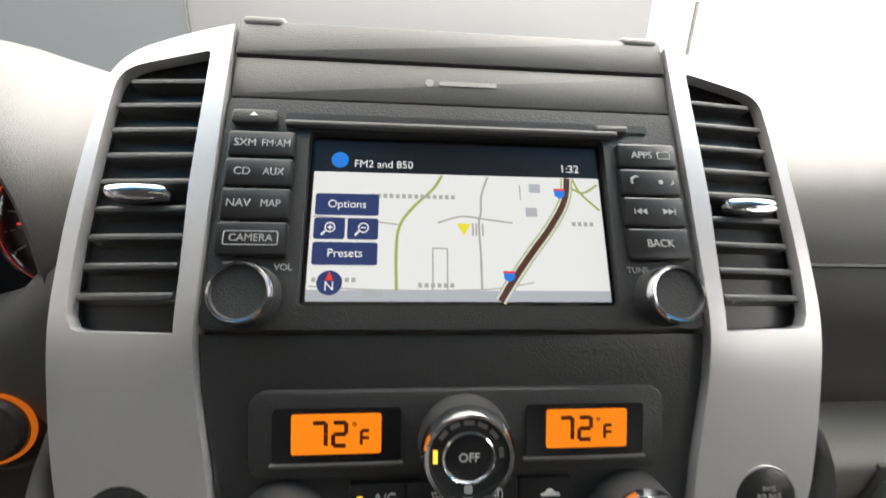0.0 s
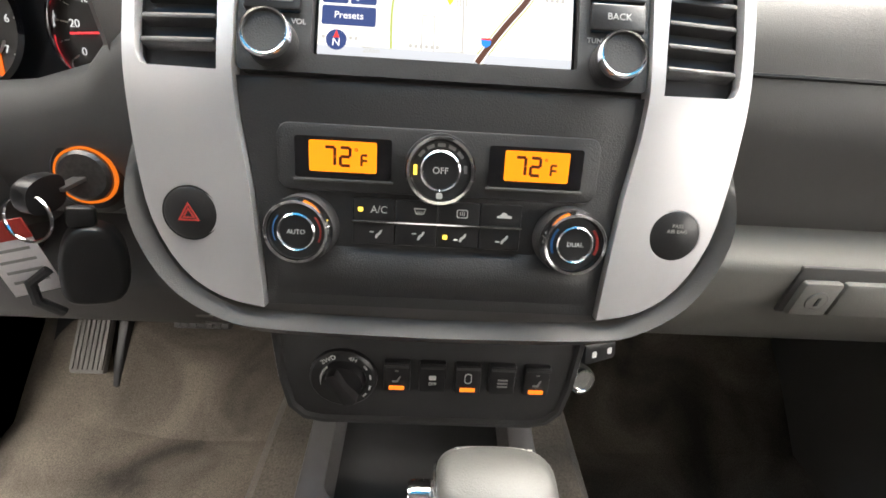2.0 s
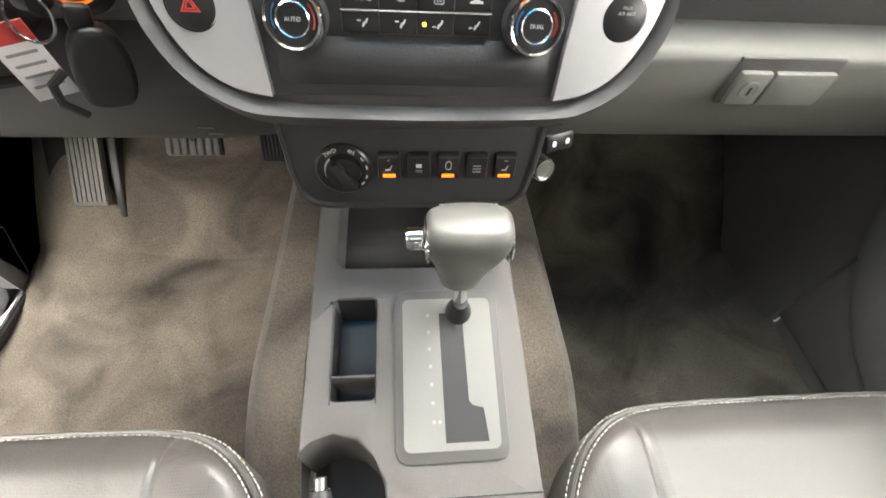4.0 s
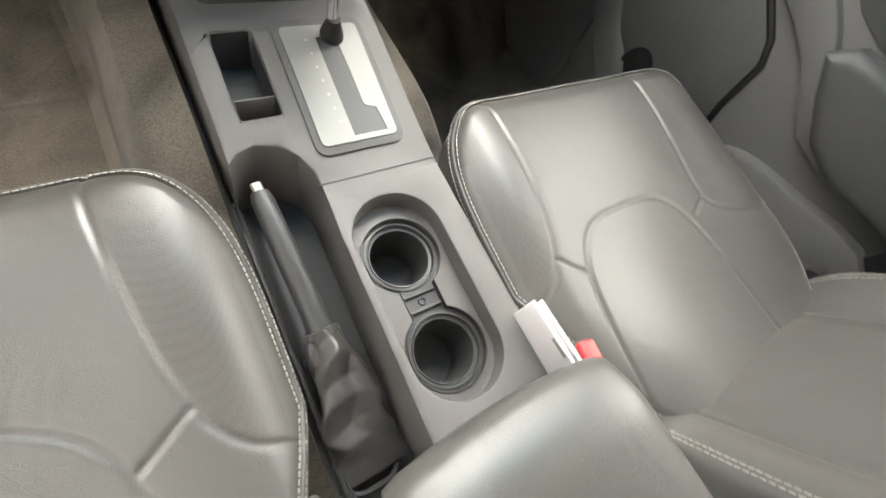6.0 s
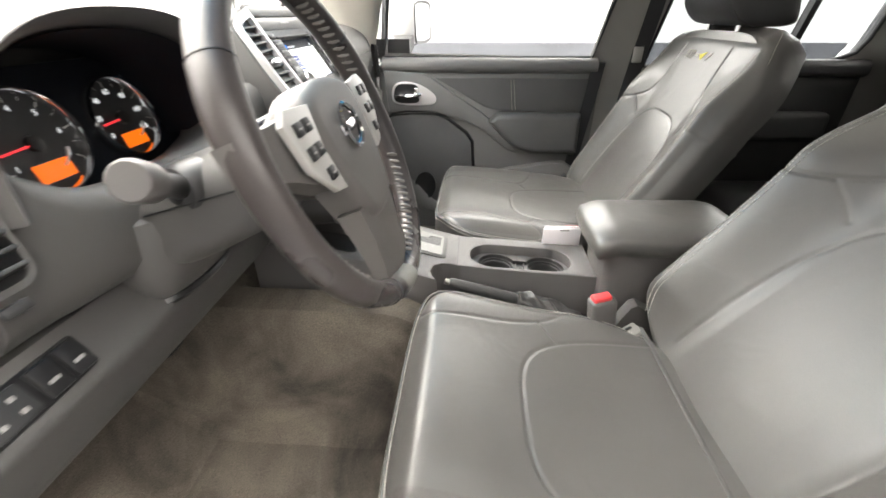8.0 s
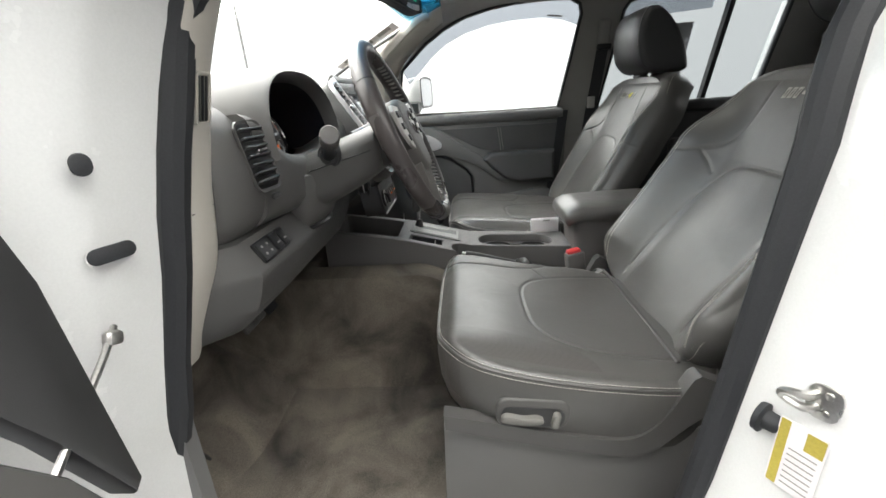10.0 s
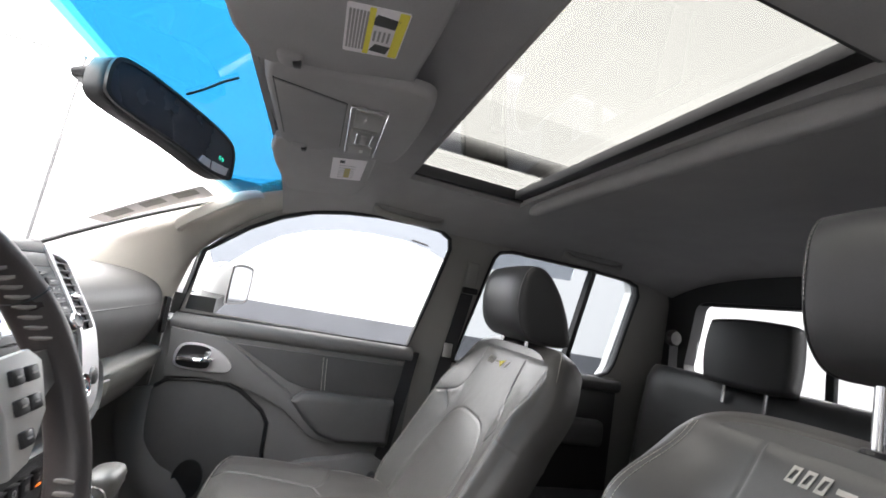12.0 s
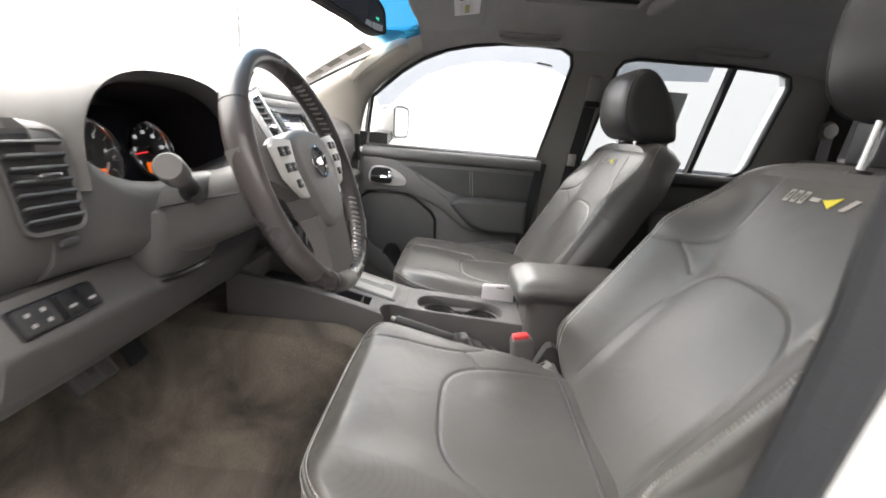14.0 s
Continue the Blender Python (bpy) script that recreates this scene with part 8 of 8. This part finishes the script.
for cu, r, nums in ((-0.056, 0.050, ("1", "2", "3", "4", "5", "6", "7")), (0.061, 0.045, ("0", "20", "40", "60", "80", "100", "120"))):
    m = CM @ pose(cu, -0.002, 0.0)
    g = part("dial", lathe([(0.0001, 0), (r * 0.95, 0), (r * 0.95, 0.001), (0.0001, 0.001)], 44), PLASTIC_DARK, cl, "dark dial", m)
    part("ring", lathe([(r * 0.94, 0.0), (r * 0.95, 0.008), (r * 1.0, 0.012), (r * 1.05, 0.009), (r * 1.06, 0.0)], 48, cap=False), CHROME, g, "chrome ring", m)
    for i, n in enumerate(nums):
        a = radians(212 - 244 * i / (len(nums) - 1))
        text("number", n, 0.0085, m @ pose(r * 0.68 * math.cos(a), r * 0.68 * math.sin(a), 0.0013), DIAL_LIT, g)
        part("tick", rbox(0.006, 0.0013, 0.0003, 0), WHITE_PRINT, g, "", m @ pose(r * 0.86 * math.cos(a), r * 0.86 * math.sin(a), 0.0013, 0, 0, math.degrees(a)))
        if i < len(nums) - 1:
            a2 = a - radians(244 / (len(nums) - 1) / 2)
            part("tick", rbox(0.004, 0.0008, 0.0003, 0), WHITE_PRINT, g, "", m @ pose(r * 0.87 * math.cos(a2), r * 0.87 * math.sin(a2), 0.0013, 0, 0, math.degrees(a2)))
    part("needle", rbox(r * 0.75, 0.0018, 0.001, 0.0004), NEEDLE, g, "red needle", m @ pose(-r * 0.36, -0.002, 0.004, 0, 0, 4))
    part("needle_cap", lathe([(0.008, 0.001), (0.0075, 0.006), (0.0001, 0.007)], 20), BLACK, g, "", m)
    part("orange_display", rbox(r * 0.80, r * 0.38, 0.0008, 0), ORANGE_DIAL, g, "glowing orange display", m @ pose(0.003, -r * 0.58, 0.0016))
    part("side_scale", tube([m @ Vector((r * 0.62 * math.cos(radians(a)), r * 0.62 * math.sin(radians(a)), 0.002)) for a in np.linspace(-62, -22, 8)], 0.0022, 6, False, 0.3), WHITE_PRINT, g)
for cu in (-0.128, 0.135):
    m = CM @ pose(cu, -0.014, 0.0)
    g = part("small_dial", lathe([(0.0001, 0), (0.022, 0), (0.0225, 0.001), (0.0001, 0.001)], 32), PLASTIC_DARK, cl, "", m)
    part("ring", lathe([(0.0215, 0.0), (0.022, 0.005), (0.0235, 0.007), (0.025, 0.0)], 32, cap=False), CHROME, g, "chrome ring", m)
    part("needle", rbox(0.016, 0.0014, 0.001, 0), NEEDLE, g, "red needle", m @ pose(-0.004, 0, 0.002, 0, 0, 30))

# column shroud, stalks
col = thing("steering_column", (CX, 0.0, 0.62), "grey plastic steering column shroud with control stalks", "steering column")
cr = []
for y, z, hw, hh, sq in ((0.09, 0.572, 0.085, 0.056, 2.6), (0.04, 0.586, 0.080, 0.054, 2.8), (-0.01, 0.606, 0.074, 0.052, 3.0), (-0.055, 0.625, 0.066, 0.048, 3.2), (-0.085, 0.640, 0.058, 0.044, 3.0), (-0.092, 0.644, 0.045, 0.034, 2.6)):
    cr.append([(CX + hw * (abs(math.cos(a)) ** (2 / sq)) * math.copysign(1, math.cos(a)), y - 0.25 * hh * math.sin(a) * 0, z + hh * (abs(math.sin(a)) ** (2 / sq)) * math.copysign(1, math.sin(a))) for a in np.linspace(0, 2 * math.pi, 41)[:-1]])
part("shroud", loft(cr), PLASTIC, col, "", smooth=50)
part("shroud_seam", tube([(CX - 0.078, 0.03, 0.612), (CX - 0.072, -0.03, 0.628), (CX - 0.060, -0.078, 0.640)], 0.0012, 6), BLACK, col)
part("stalk_boot", lathe([(0.024, -0.020), (0.023, 0.002), (0.020, 0.006), (0.016, 0.007), (0.012, 0.011)], 28), PLASTIC_DARK, col, "", frame_at((-0.424, -0.006, 0.635), (0, 0, 1), (0.3, 1, 0.0)))
part("light_stalk", tube([(-0.424, -0.006, 0.635), (-0.455, -0.018, 0.650), (-0.490, -0.031, 0.665)], [0.0115, 0.0100, 0.0115], 14), BLACK, col, "black light stalk")
part("light_switch", tube([(-0.487, -0.030, 0.663), (-0.490, -0.031, 0.665), (-0.515, -0.041, 0.676), (-0.518, -0.042, 0.677)], [0.0120, 0.0155, 0.0155, 0.0135], 14), CONSOLE, col, "grey round light switch")
part("wiper_stalk", tube([(CX + 0.07, -0.014, 0.655), (CX + 0.12, -0.035, 0.665), (CX + 0.165, -0.045, 0.672)], [0.010, 0.009, 0.012], 14), BLACK, col, "black wiper stalk")
DARK_METAL = mat("dark_metal", (0.12, 0.11, 0.105), 0.4, metal=0.7, grain=0.3, vary=0.2)
# bulged cover below the column with a dark gap under it
cv = []
for z, hw, d in ((0.612, 0.078, 0.030), (0.606, 0.084, 0.056), (0.59, 0.086, 0.060), (0.55, 0.080, 0.050), (0.52, 0.070, 0.034), (0.506, 0.060, 0.018), (0.50, 0.050, 0.004)):
    cv.append([(CX - 0.01 + hw * math.cos(a), 0.062 - d * math.sin(a) ** 0.8, z) for a in np.linspace(0, math.pi, 25)] + [(CX - 0.01 - hw, 0.12, z), (CX - 0.01 + hw, 0.12, z)])
part("column_cover", loft(cv), PLASTIC, dash, "", smooth=50)
part("cover_gap", tube([(CX - 0.01 + 0.066 * math.cos(a), 0.064 - 0.028 * math.sin(a), 0.508) for a in np.linspace(0, math.pi, 21)], 0.005, 6), BLACK, dash)
# ignition lock with key
ign = thing("ignition_lock", (-0.222, 0.03, 0.593), "round ignition lock with a glowing orange ring", "ignition lock")
IM = frame_at((-0.222, 0.031, 0.593), (1, 0.1, 0), (0.0, 0.22, 0.97))
part("housing", lathe([(0.027, -0.05), (0.026, -0.006), (0.022, -0.001), (0.0178, 0.0)], 36), BLACK, ign, "", IM)
part("barrel", lathe([(0.0162, -0.004), (0.0160, 0.004), (0.0138, 0.006), (0.0001, 0.006)], 36), DARK_METAL, ign, "dull metal barrel", IM)
part("lit_ring", lathe([(0.0163, 0.001), (0.0168, 0.0033), (0.0178, 0.0033), (0.0182, 0.001)], 40, cap=False), AMBER_DIM, ign, "glowing orange ring", IM)
key = thing("key_set", (-0.222, -0.0, 0.57), "car key with black fob and a red and white tag", "key")
part("key_head", prism(smooth_poly([(-0.008, -0.010), (0.008, -0.010), (0.011, 0.004), (0.006, 0.014), (-0.006, 0.014), (-0.011, 0.004)], 4), 0.009, 0.003, z0=-0.0045), BLACK, key, "black key head", frame_at((-0.226, 0.004, 0.594), (0, -1, 0.1), (0.2, 0, 1)) @ pose(0.004, 0, 0, 0, 0, -90))
part("key_blade", rbox(0.008, 0.03, 0.0025, 0.0005), STEEL, key, "", pose(-0.223, 0.022, 0.593))
ringc = Vector((-0.228, -0.012, 0.584))
part("key_ring", tube([ringc + Vector((0.013 * math.cos(a), 0.004 * math.sin(a), 0.013 * math.sin(a))) for a in np.linspace(0, 2 * math.pi, 29)[:-1]], 0.001, 6, True), CHROME, key, "thin steel ring")
fm = frame_at((-0.208, -0.006, 0.548), (0.92, 0.2, -0.25), (0.25, 0.1, 0.95))
part("fob", prism(smooth_poly([(-0.012, -0.026), (0.010, -0.026), (0.017, -0.010), (0.014, 0.014), (0.006, 0.026), (-0.008, 0.026), (-0.016, 0.012), (-0.017, -0.012)], 4), 0.014, 0.005, 3, z0=-0.007), BLACK, key, "black remote fob", fm @ pose(0, 0.002, 0, 0, 20))
part("fob_loop", rbox(0.014, 0.014, 0.008, 0.003), BLACK, key, "", fm @ pose(-0.006, 0.034, 0, 0, 20))
part("cable_tie", tube([fm @ Vector(p) for p in ((-0.02, 0.0, 0.008), (-0.027, -0.008, 0.012), (-0.026, -0.022, 0.01), (-0.015, -0.032, 0.006))], 0.003, 8), BLACK, key)
tm = frame_at((-0.246, -0.012, 0.556), (0.9, 0.3, 0.12), (-0.05, 0.05, 1))
tg = part("tag", rbox(0.026, 0.048, 0.0012, 0.0004), PAPER, key, "white paper tag", tm)
part("tag_band", rbox(0.0262, 0.012, 0.0016, 0), RED_PRINT, tg, "red band", tm @ pose(0, 0.018, 0))
for q in range(4):
    part("print_line", rbox(0.018, 0.0018, 0.0018, 0), GREY_PRINT, tg, "", tm @ pose(0, 0.006 - 0.007 * q, 0))
for x, z in ((-0.195, 0.455), (-0.188, 0.448)):
    part("trim_mark", rbox(0.014, 0.001, 0.002, 0), PLASTIC_LIGHT, dash, "", pose(x, 0.058, z))

# driver's vent and switches on the dashboard
DV = frame_at((-0.562, 0.0525, 0.657), (1, -0.10, 0), (0, 0.20, 0.98))
dv = part("driver_vent", prism(rrect(0.056, 0.092, 0.010), 0.006, 0.002, z0=-0.004), BLACK, dash, "black slatted vent", DV)
part("vent_frame", ring_plate(rrect(0.062, 0.100, 0.014), rrect(0.055, 0.091, 0.010), 0.004, -0.001, 0.0015), PLASTIC, dv, "", DV)
for k in range(7):
    part("vent_slat", rbox(0.053, 0.0035, 0.011, 0.0012), PLASTIC_DARK, dv, "", DV @ pose(0, -0.036 + 0.012 * k, 0.003, -24))
part("thumb_tab", prism(rrect(0.022, 0.006, 0.0028), 0.008, 0.003), CHROME, dv, "chrome thumb tab", DV @ pose(0.003, 0.006, 0.004))
part("vent_wheel", rbox(0.020, 0.009, 0.006, 0.003), PLASTIC_DARK, dv, "", DV @ pose(0.006, -0.060, 0.001, -8))
SWM = frame_at((-0.562, 0.060, 0.524), (1, 0.0, 0), (0, 0.52, 0.85))
bank = part("switch_bank", prism(rrect(0.092, 0.034, 0.004), 0.003, 0.001, z0=-0.001), BLACK, dash, "black switch bank", SWM)
part("mirror_switch", prism(rrect(0.036, 0.028, 0.003), 0.003, 0.001, z0=0.002), PLASTIC_DARK, bank, "", SWM @ pose(-0.024, 0, 0))
for x, y in ((-0.032, 0.006), (-0.016, 0.006), (-0.032, -0.006), (-0.016, -0.006)):
    part("switch_mark", prism(rrect(0.005, 0.004, 0.001, 2), 0.0004), GREY_PRINT, bank, "", SWM @ pose(x, y, 0.005))
for u in (0.010, 0.033):
    part("switch", rbox(0.019, 0.028, 0.006, 0.002), BLACK, bank, "", SWM @ pose(u, 0, 0.004))
    part("switch_mark", prism(rrect(0.009, 0.003, 0.001, 2), 0.0004), GREY_PRINT, bank, "", SWM @ pose(u, -0.003, 0.0071))

# ---- steering wheel ----
wheel = thing("steering_wheel", (CX, -0.13, 0.66), "dark leather steering wheel with silver switch panels", "steering wheel")
WR = 0.1617
WMx = frame_at((CX + 0.0136, -0.1306, 0.6588), (1, 0, 0), (0, 0.3803, 0.9249))
HBx = WMx @ pose(-0.012, 0, 0)
RIMLEATHER = mat("rim_leather", (0.050, 0.043, 0.042), 0.30, grain=0.35, grain_scale=900, vary=0.1)
bm = bmesh.new()
nU, nV = 96, 16
vs = []
for i in range(nU):
    a = 2 * math.pi * i / nU
    thick = 1 + 0.10 * math.exp(-((math.degrees(a) - 25) / 14) ** 2) + 0.10 * math.exp(-((math.degrees(a) - 155) / 14) ** 2)
    vs.append([bm.verts.new(((WR + 0.0130 * thick * math.cos(b)) * math.cos(a), (WR + 0.0130 * thick * math.cos(b)) * math.sin(a), 0.0158 * thick * math.sin(b))) for b in [2 * math.pi * j / nV for j in range(nV)]])
for i in range(nU):
    for j in range(nV):
        bm.faces.new((vs[i][j], vs[(i + 1) % nU][j], vs[(i + 1) % nU][(j + 1) % nV], vs[i][(j + 1) % nV]))
bmesh.ops.recalc_face_normals(bm, faces=bm.faces)
rim = part("rim", bm, RIMLEATHER, wheel, "dark leather rim", WMx, smooth=70)
LACE = mat("lacing_cord", (0.22, 0.205, 0.19), 0.5, vary=0.1)
for a0, a1 in ((-84, -22), (20, 62), (118, 160), (200, 226)):
    bm = bmesh.new()
    n = int((a1 - a0) / 3.6)
    for i in range(n):
        a = radians(a0 + (a1 - a0) * (i + 0.5) / n)
        p = [Vector(((WR + 0.0137 * math.cos(b)) * math.cos(a + da), (WR + 0.0137 * math.cos(b)) * math.sin(a + da), 0.0167 * math.sin(b))) for b, da in ((2.50, -0.018), (2.78, -0.006), (3.05, 0.008), (3.28, 0.018))]
        tmp = tube(p, [0.0012, 0.0020, 0.0020, 0.0012], 6)
        me = bpy.data.meshes.new("lace")
        tmp.to_mesh(me)
        tmp.free()
        bm.from_mesh(me)
        bpy.data.meshes.remove(me)
    part("stitching", bm, LACE, rim, "pale grey lacing", WMx)
bm = loft([[Vector(((WR + 0.0142 * math.cos(b)) * math.cos(radians(a)), (WR + 0.0142 * math.cos(b)) * math.sin(radians(a)), 0.0172 * math.sin(b))) for b in np.linspace(-0.6, 3.7, 18)] for a in np.linspace(-112, -96, 9)], cap=False, closed=False)
part("rim_patch", bm, PLASTIC_LIGHT, rim, "worn pale grey patch at the foot of the rim", WMx, smooth=60)
for a in (-118, -55, 35, 145):
    c, s = math.cos(radians(a)), math.sin(radians(a))
    part("rim_joint", tube([WMx @ Vector(((WR + 0.0139 * math.cos(b)) * c, (WR + 0.0139 * math.cos(b)) * s, 0.0169 * math.sin(b))) for b in np.linspace(0, 2 * math.pi, 17)[:-1]], 0.0007, 5, True), BLACK, rim)
HUBGREY = mat("wheel_hub_plastic", (0.115, 0.108, 0.103), 0.48, grain=0.35, grain_scale=1300, vary=0.05)
# hub cover
pad = smooth_poly([(-0.056, 0.050), (0.0, 0.062), (0.056, 0.050), (0.066, 0.01), (0.056, -0.035), (0.036, -0.072), (0.0, -0.080), (-0.036, -0.072), (-0.056, -0.035), (-0.066, 0.01)], 5)
hub = part("airbag_cover", prism(pad, 0.040, 0.014, 5, z0=-0.018), HUBGREY, wheel, "grey airbag cover", HBx)
part("emblem", lathe([(0.0178, 0), (0.0215, 0.001), (0.0228, 0.003), (0.0205, 0.0050), (0.0182, 0.003)], 36, cap=False), CHROME, hub, "plain chrome ring", HBx @ pose(0, 0.012, 0.0222))
part("emblem_bar", rbox(0.053, 0.0105, 0.0035, 0.0012), CHROME, hub, "plain chrome bar", HBx @ pose(0, 0.012, 0.0235))
for sg in (-1, 1):
    sp = part("spoke", loft([[(sg * x, y, z) for y, z in ((yl, -0.012), (yh, -0.012), (yh, 0.008 + dz), (yl, 0.008 + dz))] for x, yl, yh, dz in ((0.045, -0.030, 0.045, 0.006), (0.075, -0.022, 0.046, 0.004), (0.115, 0.0, 0.044, 0.0), (0.158, 0.018, 0.046, -0.004))]), HUBGREY, wheel, "", HBx)
    pp = [(sg * 0.060, 0.046), (sg * 0.105, 0.050), (sg * 0.117, 0.040), (sg * 0.112, 0.004), (sg * 0.085, -0.024), (sg * 0.066, -0.028), (sg * 0.071, 0.01)]
    pl = part("switch_panel", prism(pp, 0.006, 0.002, z0=0.014), WHEELGREY, wheel, "pale silver switch panel", HBx)
    for x, y in ((0.084, 0.033), (0.100, 0.033), (0.084, 0.013), (0.098, 0.013), (0.084, -0.008)):
        part("button", rbox(0.0125, 0.011, 0.004, 0.0015), BLACK, pl, "black button", HBx @ pose(sg * x, y, 0.021))
        part("button_mark", rbox(0.005, 0.0014, 0.0004, 0), GREY_PRINT, pl, "", HBx @ pose(sg * x, y, 0.0232))
low = part("lower_spoke", loft([[(x, y, z) for x, z in ((-w, -0.012), (w, -0.012), (w, h), (0, h + 0.004), (-w, h))] for y, w, h in ((-0.055, 0.056, 0.013), (-0.090, 0.050, 0.010), (-0.120, 0.048, 0.005), (-0.156, 0.056, 0.0))]), HUBGREY, wheel, "", HBx)
part("spoke_insert", prism([(-0.018, -0.078), (0.018, -0.078), (0.022, -0.128), (-0.022, -0.128)], 0.004, 0.0015), WHEELGREY, low, "silver spoke insert", HBx @ pose(0, 0, 0.0115, 6.5))
part("column_neck", tube([HBx @ Vector((0, 0, -0.016)), (CX + 0.002, -0.080, 0.645)], [0.05, 0.045], 28), PLASTIC_DARK, wheel)

# ---- pedals ----
GREY_RUBBER = mat("grey_rubber", (0.10, 0.098, 0.095), 0.5, grain=0.3, vary=0.15)
REST_GREY = mat("foot_rest_rubber", (0.17, 0.165, 0.155), 0.6, grain=0.3, vary=0.12)


def pedal(name, at, w, h, tilt, label, arm_to, ridges=None):
    p = thing(name, at, label, "pedal")
    m = frame_at(at, (1, 0, 0), (0, math.cos(radians(tilt)), math.sin(radians(tilt))))
    part("pad", rbox(w, h, 0.012, 0.004), ridges or PLASTIC, p, "", m)
    for k in range(7):
        part("ridge", rbox(w * 0.10, h * 0.9, 0.0026, 0.001), ridges or GREY_RUBBER, p, "ridged pad", m @ pose(-w * 0.42 + k * w * 0.14, 0, 0.007))
    part("arm", tube([at, arm_to], 0.009, 8), BLACK, p)
    return p


rest = pedal("foot_rest", (-0.588, 0.335, 0.155), 0.060, 0.135, 48, "grey ridged foot rest on a black wedge", (-0.59, 0.40, 0.14), REST_GREY)
part("wedge", prism([(0.265, 0.0), (0.285, 0.080), (0.375, 0.188), (0.47, 0.245), (0.52, 0.245), (0.52, 0.0)], 0.125, 0.006), BLACK, rest, "black plastic wedge", frame_at((-0.665, 0, 0), (0, 1, 0), (0, 0, 1)))
pedal("brake_pedal", (-0.335, 0.265, 0.275), 0.085, 0.045, 55, "wide grey brake pedal pad", (-0.33, 0.42, 0.50))
pedal("accelerator_pedal", (-0.222, 0.285, 0.262), 0.042, 0.07, 62, "narrow black accelerator pedal", (-0.22, 0.42, 0.46), RUBBER)
